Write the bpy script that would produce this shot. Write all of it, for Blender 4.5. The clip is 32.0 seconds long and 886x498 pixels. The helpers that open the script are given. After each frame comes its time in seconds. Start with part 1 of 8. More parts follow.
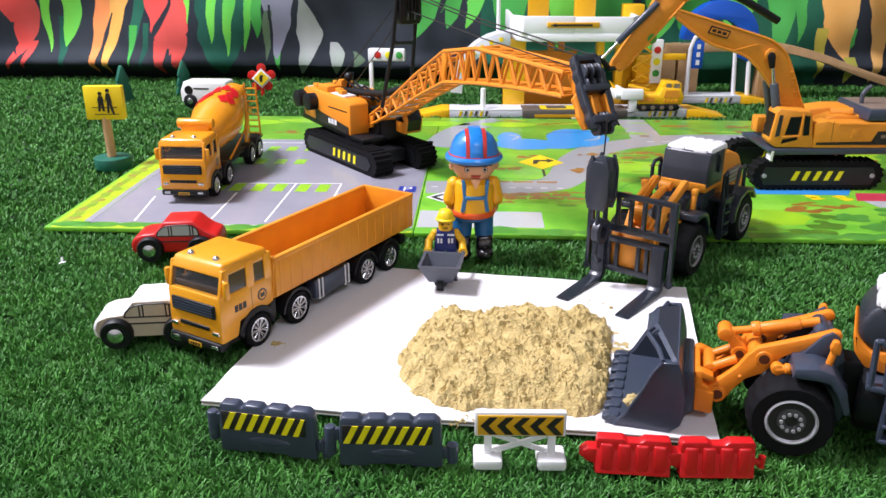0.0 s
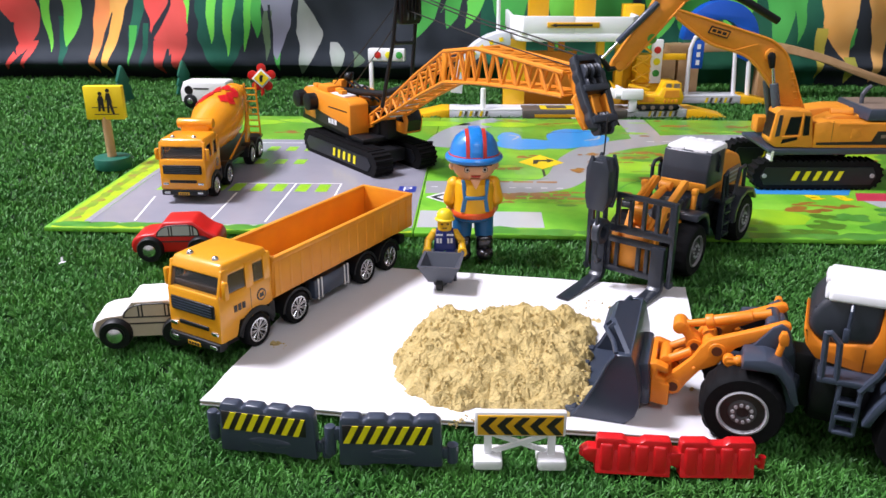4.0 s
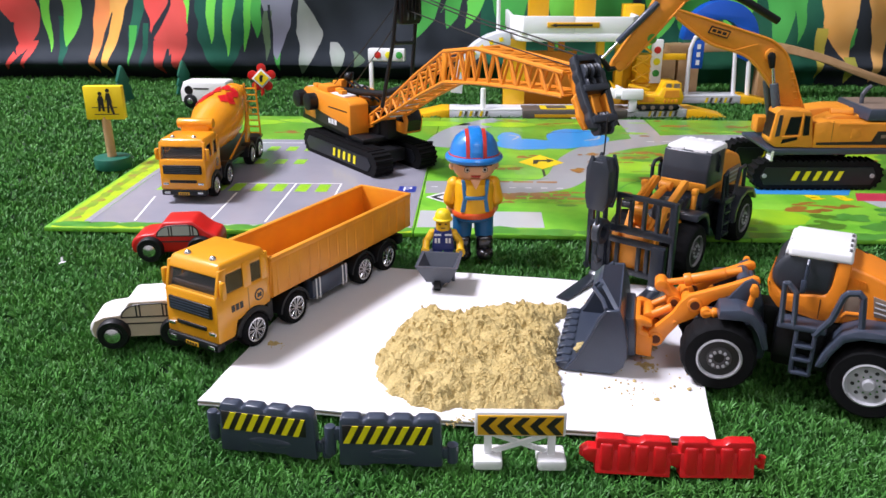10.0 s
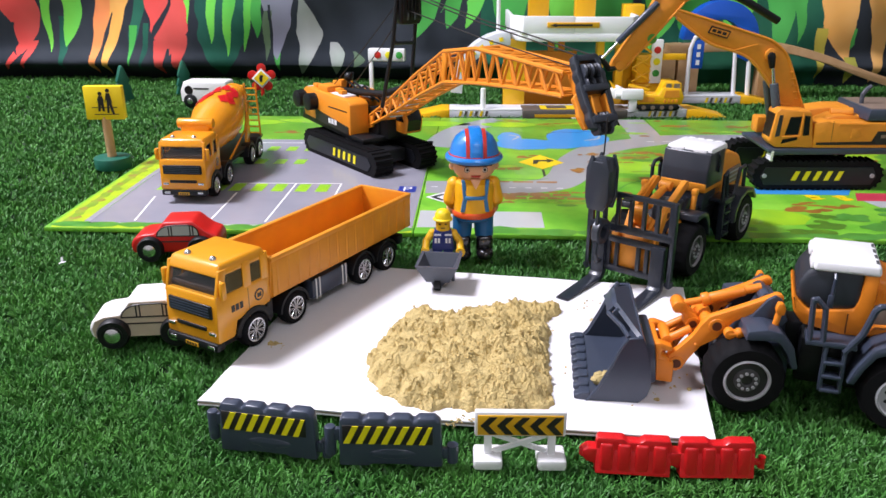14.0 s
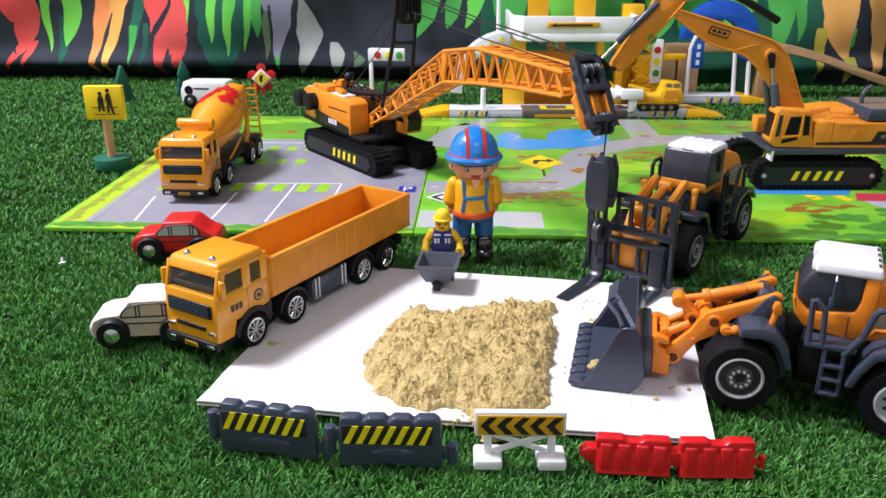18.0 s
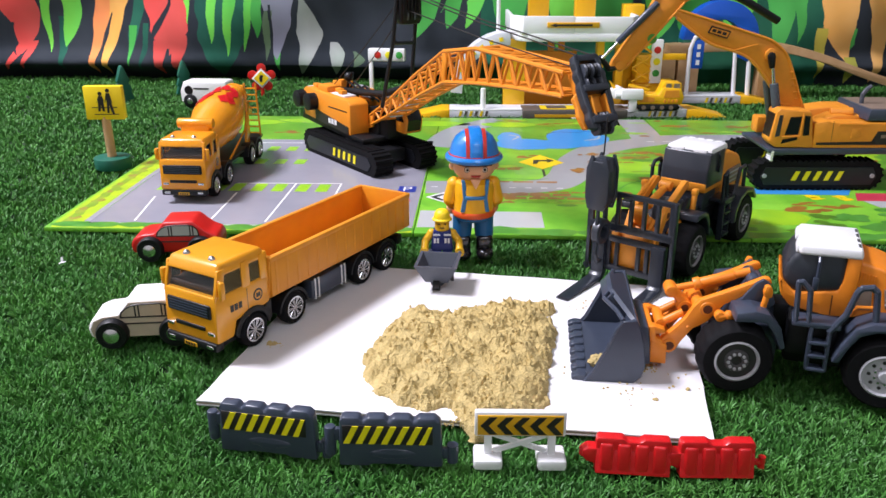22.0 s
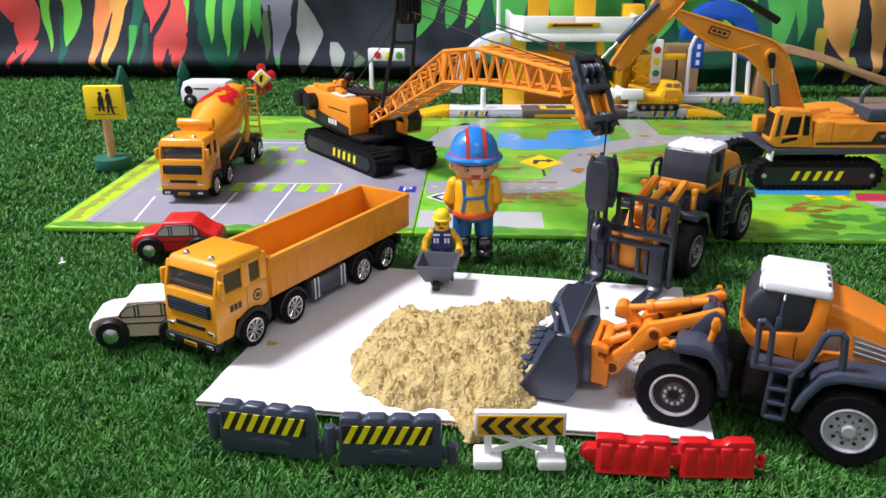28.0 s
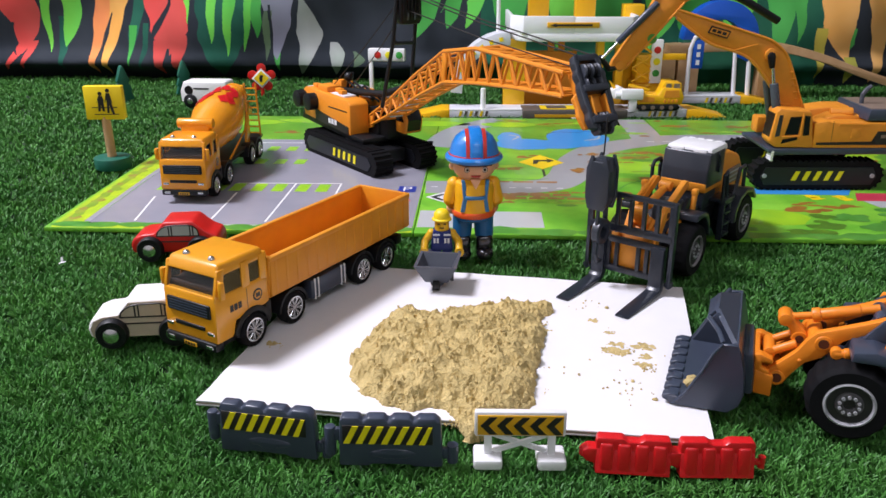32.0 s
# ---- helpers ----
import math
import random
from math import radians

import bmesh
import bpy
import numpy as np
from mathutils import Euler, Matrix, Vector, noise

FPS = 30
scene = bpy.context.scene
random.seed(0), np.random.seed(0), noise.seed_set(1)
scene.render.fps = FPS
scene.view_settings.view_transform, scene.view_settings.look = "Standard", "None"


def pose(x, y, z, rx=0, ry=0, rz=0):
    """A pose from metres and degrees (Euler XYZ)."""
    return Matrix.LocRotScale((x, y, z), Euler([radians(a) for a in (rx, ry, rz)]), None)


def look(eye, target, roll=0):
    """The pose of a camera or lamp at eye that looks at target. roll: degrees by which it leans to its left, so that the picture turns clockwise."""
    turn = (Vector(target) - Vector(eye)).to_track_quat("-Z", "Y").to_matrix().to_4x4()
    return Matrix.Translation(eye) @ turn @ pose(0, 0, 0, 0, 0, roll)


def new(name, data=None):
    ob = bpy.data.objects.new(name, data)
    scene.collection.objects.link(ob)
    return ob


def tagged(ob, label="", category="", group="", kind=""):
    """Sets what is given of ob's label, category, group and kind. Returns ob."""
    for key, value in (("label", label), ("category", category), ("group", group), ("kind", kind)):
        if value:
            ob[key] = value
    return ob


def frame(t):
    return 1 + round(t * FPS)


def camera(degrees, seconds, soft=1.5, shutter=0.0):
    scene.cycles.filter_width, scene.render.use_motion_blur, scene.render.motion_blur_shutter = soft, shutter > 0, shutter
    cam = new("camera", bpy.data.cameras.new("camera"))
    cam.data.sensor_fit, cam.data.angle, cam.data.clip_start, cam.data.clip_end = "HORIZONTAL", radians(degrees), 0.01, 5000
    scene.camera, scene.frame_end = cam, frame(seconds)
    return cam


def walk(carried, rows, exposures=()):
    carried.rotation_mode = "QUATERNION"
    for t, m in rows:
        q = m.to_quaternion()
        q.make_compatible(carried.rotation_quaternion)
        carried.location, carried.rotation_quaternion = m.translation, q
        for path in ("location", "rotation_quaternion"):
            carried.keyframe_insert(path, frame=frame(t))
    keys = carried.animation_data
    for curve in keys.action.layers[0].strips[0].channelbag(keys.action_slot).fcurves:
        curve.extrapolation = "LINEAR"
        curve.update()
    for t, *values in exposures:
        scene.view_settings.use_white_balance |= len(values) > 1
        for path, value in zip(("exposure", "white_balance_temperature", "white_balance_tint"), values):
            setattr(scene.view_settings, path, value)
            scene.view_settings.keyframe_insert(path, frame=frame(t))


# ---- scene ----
# A table-top building site of toys on artificial turf; lengths inside the builders are in millimetres.
cam = camera(57.46, 32.0, soft=1.5)
EYE = (0.0, 0.0, 0.255)
AIM = (0.0, math.cos(radians(21)), 0.255 - math.sin(radians(21)))
walk(cam, [(0.0, look(EYE, AIM)), (32.0, look(EYE, AIM))], exposures=[(0.0, 0.10), (3.0, 0.02), (6.0, -0.02), (14.0, -0.05), (25.0, -0.06), (28.0, -0.05), (30.0, -0.08), (31.0, -0.04), (31.6, -0.16), (32.0, -0.32)])

# ---- light: a bright room with one ceiling lamp and one added fill lamp ----
world = bpy.data.worlds.new("room_air")
scene.world = world
world.use_nodes = True
world.node_tree.nodes["Background"].inputs[0].default_value = (0.9, 0.95, 1.0, 1)
world.node_tree.nodes["Background"].inputs[1].default_value = 0.03


def area_lamp(x, y, z, size, power, colour):
    data = bpy.data.lights.new("area_lamp", "AREA")
    data.shape, data.size, data.energy, data.color = "SQUARE", size, power, colour
    ob = new("area_lamp", data)
    ob.matrix_world = look((x, y, z), (x, y, 0))
    return ob


area_lamp(-1.45, 0.70, 2.33, 0.60, 138, (0.965, 0.945, 1.10))
# added fill lamp behind the camera, for faces that look that way
area_lamp(0.55, -1.50, 2.33, 0.9, 24, (0.93, 0.93, 1.08))


# ---- materials ----
def material(name, colour, rough=0.5, metal=0.0, grain=0.0, scale=400, bump=0.0, spec=0.5, coat=0.0, random_tint=0.0, island=0.0,
             second=None, mix_scale=30, emit=0.0, trans=0.0, depth=0.0006):
    m = bpy.data.materials.new(name)
    m.use_nodes = True
    nt = m.node_tree
    b = nt.nodes["Principled BSDF"]
    b.inputs["Base Color"].default_value = (*colour, 1)
    b.inputs["Roughness"].default_value = rough
    b.inputs["Metallic"].default_value = metal
    b.inputs["Specular IOR Level"].default_value = spec
    b.inputs["Coat Weight"].default_value = coat
    b.inputs["Transmission Weight"].default_value = trans
    if emit:
        b.inputs["Emission Color"].default_value = (*colour, 1)
        b.inputs["Emission Strength"].default_value = emit
    tc = nt.nodes.new("ShaderNodeTexCoord")
    base = None
    if second:
        n = nt.nodes.new("ShaderNodeTexNoise")
        n.inputs["Scale"].default_value, n.inputs["Detail"].default_value = mix_scale, 5
        nt.links.new(tc.outputs["Object"], n.inputs["Vector"])
        ramp = nt.nodes.new("ShaderNodeMapRange")
        ramp.inputs["From Min"].default_value, ramp.inputs["From Max"].default_value = 0.38, 0.62
        nt.links.new(n.outputs["Fac"], ramp.inputs["Value"])
        mx = nt.nodes.new("ShaderNodeMix")
        mx.data_type = "RGBA"
        mx.inputs["A"].default_value, mx.inputs["B"].default_value = (*colour, 1), (*second, 1)
        nt.links.new(ramp.outputs["Result"], mx.inputs["Factor"])
        base = mx.outputs["Result"]
    if grain or random_tint or island:
        n = nt.nodes.new("ShaderNodeTexNoise")
        n.inputs["Scale"].default_value, n.inputs["Detail"].default_value = scale, 4
        nt.links.new(tc.outputs["Object"], n.inputs["Vector"])
        val = nt.nodes.new("ShaderNodeMapRange")
        val.inputs["To Min"].default_value, val.inputs["To Max"].default_value = 1 - grain, 1 + grain
        nt.links.new(n.outputs["Fac"], val.inputs["Value"])
        out = val.outputs["Result"]
        for amount, kind, sock in ((random_tint, "ShaderNodeObjectInfo", "Random"), (island, "ShaderNodeNewGeometry", "Random Per Island")):
            if amount:
                g = nt.nodes.new(kind)
                r = nt.nodes.new("ShaderNodeMapRange")
                r.inputs["To Min"].default_value, r.inputs["To Max"].default_value = 1 - amount, 1 + amount
                nt.links.new(g.outputs[sock], r.inputs["Value"])
                mul = nt.nodes.new("ShaderNodeMath")
                mul.operation = "MULTIPLY"
                nt.links.new(out, mul.inputs[0]), nt.links.new(r.outputs["Result"], mul.inputs[1])
                out = mul.outputs[0]
        hs = nt.nodes.new("ShaderNodeHueSaturation")
        hs.inputs["Color"].default_value = (*colour, 1)
        if base:
            nt.links.new(base, hs.inputs["Color"])
        nt.links.new(out, hs.inputs["Value"])
        base = hs.outputs["Color"]
    if base:
        nt.links.new(base, b.inputs["Base Color"])
    if bump:
        n = nt.nodes.new("ShaderNodeTexNoise")
        n.inputs["Scale"].default_value, n.inputs["Detail"].default_value = scale, 6
        nt.links.new(tc.outputs["Object"], n.inputs["Vector"])
        bp = nt.nodes.new("ShaderNodeBump")
        bp.inputs["Strength"].default_value, bp.inputs["Distance"].default_value = bump, depth
        nt.links.new(n.outputs["Fac"], bp.inputs["Height"])
        nt.links.new(bp.outputs["Normal"], b.inputs["Normal"])
    return m


PAINT = material("truck_yellow", (0.78, 0.325, 0.012), 0.28, grain=0.06, scale=180, coat=0.3)
BEDPAINT = material("bed_orange", (0.72, 0.282, 0.014), 0.42, grain=0.10, scale=90, bump=0.08, second=(0.68, 0.25, 0.016), mix_scale=40)
MIXPAINT = material("mixer_orange", (0.78, 0.30, 0.012), 0.26, grain=0.07, scale=160, coat=0.3)
ORANGE = material("loader_orange", (0.82, 0.24, 0.014), 0.42, grain=0.06, scale=200, bump=0.06)
CRANEOR = material("crane_orange", (0.79, 0.265, 0.016), 0.45, grain=0.08, scale=200, bump=0.06)
EXCOR = material("excavator_ochre", (0.80, 0.29, 0.022), 0.48, grain=0.08, scale=200, bump=0.06)
SLATE = material("slate_plastic", (0.046, 0.058, 0.086), 0.30, grain=0.10, scale=160, bump=0.05)
SLATE2 = material("grey_plastic", (0.066, 0.074, 0.094), 0.45, grain=0.10, scale=200, bump=0.06)
BLACKP = material("black_plastic", (0.006, 0.0065, 0.008), 0.45, spec=0.35, grain=0.2, scale=200, bump=0.05)
RUBBER = material("rubber", (0.006, 0.006, 0.007), 0.75, spec=0.15, grain=0.25, scale=300, bump=0.15)
CHROME = material("chrome", (0.72, 0.72, 0.74), 0.22, 1.0, grain=0.08, scale=300)
RIMGREY = material("rim_grey", (0.40, 0.40, 0.42), 0.45, 0.0, grain=0.12, scale=300)
DARKRIM = material("dark_rim", (0.085, 0.083, 0.085), 0.45, 0.2, grain=0.15, scale=300)
# darker than the other rims, for the fork loader's wheels
MIDRIM = material("mid_grey_rim", (0.19, 0.185, 0.19), 0.42, grain=0.15, scale=300)
DISHBLACK = material("dish_charcoal", (0.022, 0.021, 0.021), 0.5, grain=0.2, scale=300)
TINT = material("tinted_glass", (0.010, 0.012, 0.014), 0.15, spec=0.35, grain=0.1, scale=80)
CABGLASS = material("matt_cab_glass", (0.034, 0.038, 0.048), 0.30, grain=0.15, scale=60)
CLEAR = material("clear_window", (0.30, 0.33, 0.33), 0.04, trans=0.96, spec=0.3)
SMOKE = material("smoked_window", (0.07, 0.075, 0.075), 0.10, trans=0.95, spec=0.3)
WHITEP = material("white_plastic", (0.80, 0.80, 0.80), 0.40, grain=0.03, scale=200, bump=0.03)
WHITEPAINT = material("white_paint", (0.80, 0.79, 0.77), 0.45, grain=0.04, scale=150, bump=0.05)
REDP = material("red_plastic", (0.62, 0.010, 0.014), 0.32, grain=0.08, scale=200, bump=0.04)
REDWOOD = material("red_painted_wood", (0.58, 0.012, 0.010), 0.38, grain=0.08, scale=120, bump=0.08)
GREENWOOD = material("green_painted_wood", (0.012, 0.12, 0.075), 0.45, grain=0.10, scale=120, bump=0.08)
PALEWOOD = material("pale_beech", (0.55, 0.34, 0.17), 0.5, grain=0.10, scale=60, bump=0.1, second=(0.48, 0.28, 0.13), mix_scale=40)
WOODSIDE = material("bare_wood_side", (0.52, 0.43, 0.32), 0.55, grain=0.06, scale=90, bump=0.08, second=(0.47, 0.38, 0.28), mix_scale=60)
YELLOWP = material("yellow_plastic", (0.92, 0.49, 0.008), 0.38, grain=0.05, scale=200, bump=0.03)
SIGNYEL = material("sign_yellow", (0.89, 0.64, 0.010), 0.45, grain=0.04, scale=200)
STRIPEYEL = material("stripe_yellow", (0.86, 0.75, 0.010), 0.4, grain=0.05, scale=300)
CHEVYEL = material("chevron_amber", (0.72, 0.38, 0.012), 0.42, grain=0.05, scale=300)
INK = material("black_ink", (0.018, 0.014, 0.014), 0.45, grain=0.15, scale=300)
BLUEP = material("blue_plastic", (0.010, 0.10, 0.55), 0.35, grain=0.06, scale=200)
GLOWRED = material("lamp_red", (0.55, 0.02, 0.02), 0.3, grain=0.05)
GLOWGRN = material("lamp_green", (0.05, 0.35, 0.06), 0.3, grain=0.05)
GREYDECK = material("deck_grey", (0.66, 0.67, 0.72), 0.5, grain=0.06, scale=120)
DARKDECK = material("dark_deck", (0.10, 0.085, 0.075), 0.5, grain=0.1, scale=120)
PLATEBLACK = material("plate_black", (0.012, 0.014, 0.018), 0.35, spec=0.4, grain=0.2, scale=120, bump=0.05)
HOOKGREY = material("gloss_charcoal", (0.028, 0.034, 0.046), 0.36, grain=0.10, scale=150)
CABIN = material("cabin_brown", (0.055, 0.030, 0.020), 0.5, grain=0.15, scale=150)
GARWHITE = material("garage_white", (0.88, 0.88, 0.89), 0.38, grain=0.03, scale=150, bump=0.03)
STEELPRINT = material("brown_grille", (0.22, 0.16, 0.12), 0.5, grain=0.1, scale=200)


# ---- mesh helpers ----
def box(bm, x0, x1, y0, y1, z0, z1, bev=0.0, turn=None, seg=2):
    m = Matrix.Translation(((x0 + x1) / 2, (y0 + y1) / 2, (z0 + z1) / 2))
    if turn:
        m = m @ turn
    got = bmesh.ops.create_cube(bm, size=1, matrix=m @ Matrix.Diagonal((abs(x1 - x0), abs(y1 - y0), abs(z1 - z0), 1)))
    if bev:
        edges = list({e for v in got["verts"] for e in v.link_edges})
        bmesh.ops.bevel(bm, geom=edges, offset=bev, segments=seg, affect="EDGES", profile=0.5)
    return bm


def rod(bm, p0, p1, r0, r1=None, seg=14, bev=0.0):
    p0, p1 = Vector(p0), Vector(p1)
    d = p1 - p0
    m = Matrix.Translation((p0 + p1) / 2) @ d.to_track_quat("Z", "Y").to_matrix().to_4x4()
    got = bmesh.ops.create_cone(bm, cap_ends=True, segments=seg, radius1=r0, radius2=r0 if r1 is None else r1, depth=d.length, matrix=m)
    if bev:
        faces = [f for f in {f for v in got["verts"] for f in v.link_faces} if len(f.verts) > 4]
        bmesh.ops.bevel(bm, geom=list({e for f in faces for e in f.edges}), offset=bev, segments=2, affect="EDGES", profile=0.5)
    return bm


def ball(bm, c, r, squash=(1, 1, 1), seg=14):
    bmesh.ops.create_uvsphere(bm, u_segments=seg, v_segments=max(6, seg // 2 + 1), radius=r,
                              matrix=Matrix.Translation(c) @ Matrix.Diagonal((*squash, 1)))
    return bm


def tube(bm, pts, r, seg=8):
    for a, b in zip(pts, pts[1:]):
        rod(bm, a, b, r, seg=seg)
    for p in pts[1:-1]:
        ball(bm, p, r, seg=seg)
    return bm


def prism(bm, pts, lo, hi, axis="y", bev=0.0, seg=2):
    """A profile pushed along an axis: (x, z) along y, (y, z) along x, (x, y) along z."""
    def at(p, h):
        return {"y": (p[0], h, p[1]), "x": (h, p[0], p[1]), "z": (p[0], p[1], h)}[axis]
    a, b = [bm.verts.new(at(p, lo)) for p in pts], [bm.verts.new(at(p, hi)) for p in pts]
    faces = [bm.faces.new(a), bm.faces.new(b[::-1])]
    n = len(pts)
    for i in range(n):
        faces.append(bm.faces.new((a[i], b[i], b[(i + 1) % n], a[(i + 1) % n])))
    bmesh.ops.recalc_face_normals(bm, faces=faces)
    if bev:
        bmesh.ops.bevel(bm, geom=list({e for f in faces for e in f.edges}), offset=bev, segments=seg, affect="EDGES", profile=0.5)
    return bm


def taper(bm, low, high, bev=0.0, seg=2):
    """A hull between two rectangles (x0, x1, y0, y1, z)."""
    vs = []
    for x0, x1, y0, y1, z in (low, high):
        vs.append([bm.verts.new(p) for p in ((x0, y0, z), (x1, y0, z), (x1, y1, z), (x0, y1, z))])
    a, b = vs
    faces = [bm.faces.new(a[::-1]), bm.faces.new(b)] + [bm.faces.new((a[i], a[(i + 1) % 4], b[(i + 1) % 4], b[i])) for i in range(4)]
    if bev:
        bmesh.ops.bevel(bm, geom=list({e for f in faces for e in f.edges}), offset=bev, segments=seg, affect="EDGES", profile=0.5)
    return bm


def lathe(bm, prof, seg=28, axis="y", c=(0, 0, 0)):
    rings = []
    for r, h in prof:
        ring = []
        for i in range(seg):
            a = 2 * math.pi * i / seg
            u, v = r * math.cos(a), r * math.sin(a)
            p = {"y": (u, h, v), "z": (u, v, h), "x": (h, u, v)}[axis]
            ring.append(bm.verts.new(Vector(p) + Vector(c)))
        rings.append(ring)
    faces = []
    for a, b in zip(rings, rings[1:]):
        for i in range(seg):
            faces.append(bm.faces.new((a[i], a[(i + 1) % seg], b[(i + 1) % seg], b[i])))
    faces += [bm.faces.new(rings[0]), bm.faces.new(rings[-1][::-1])]
    bmesh.ops.recalc_face_normals(bm, faces=faces)
    return bm


def B():
    return bmesh.new()


def part(name, bm, mat, parent=None, label="", at=(0, 0, 0), turn=None, angle=38):
    """Links a bmesh in millimetres as one mesh object, under a thing or a part if one is given."""
    bmesh.ops.scale(bm, vec=(0.001, 0.001, 0.001), verts=bm.verts)
    data = bpy.data.meshes.new(name)
    bm.to_mesh(data)
    bm.free()
    data.materials.append(mat)
    for p in data.polygons:
        p.use_smooth = True
    data.set_sharp_from_angle(angle=radians(angle))
    ob = new(name, data)
    ob.parent = parent
    ob.matrix_basis = Matrix.Translation(Vector(at) / 1000) @ (turn or Matrix())
    if label:
        tagged(ob, label)
    return ob


def thing(name, label, category, x, y, z=0, yaw=0, group="", kind="", tilt=(0, 0)):
    ob = new(name)
    ob.empty_display_size = 0.01
    ob.matrix_basis = pose(x / 1000, y / 1000, z / 1000, tilt[0], tilt[1], yaw)
    return tagged(ob, label, category, group, kind)


def solid(name, bm, mat, label, category, x=0, y=0, z=0, yaw=0, group="", kind=""):
    ob = part(name, bm, mat)
    ob.matrix_basis = pose(x / 1000, y / 1000, z / 1000, 0, 0, yaw)
    return tagged(ob, label, category, group, kind)


def flat(bm, pts, z):
    """A flat printed patch with the outline pts (x, y) at height z."""
    bm.faces.new([bm.verts.new((p[0], p[1], z)) for p in pts])
    return bm


def oval(cx, cy, rx, ry, n=20, wob=0.0, seed=0):
    rnd = random.Random(seed)
    return [(cx + rx * (1 + wob * rnd.uniform(-1, 1)) * math.cos(2 * math.pi * i / n),
             cy + ry * (1 + wob * rnd.uniform(-1, 1)) * math.sin(2 * math.pi * i / n)) for i in range(n)]


def band(bm, pts, w, z):
    """A flat strip of width w along a line of points."""
    L, R = [], []
    for i, p in enumerate(pts):
        a, b = Vector(pts[max(i - 1, 0)]), Vector(pts[min(i + 1, len(pts) - 1)])
        d = (b - a).normalized()
        L.append(bm.verts.new((p[0] - d.y * w / 2, p[1] + d.x * w / 2, z)))
        R.append(bm.verts.new((p[0] + d.y * w / 2, p[1] - d.x * w / 2, z)))
    for i in range(len(pts) - 1):
        bm.faces.new((R[i], R[i + 1], L[i + 1], L[i]))
    return bm


def smooth_line(pts, n=6):
    out = []
    for i in range(len(pts) - 1):
        p0, p1, p2, p3 = (Vector(pts[min(max(j, 0), len(pts) - 1)]) for j in (i - 1, i, i + 1, i + 2))
        for k in range(n):
            t = k / n
            out.append(0.5 * (2 * p1 + (p2 - p0) * t + (2 * p0 - 5 * p1 + 4 * p2 - p3) * t * t + (3 * p1 - p0 - 3 * p2 + p3) * t ** 3))
    return out + [Vector(pts[-1])]


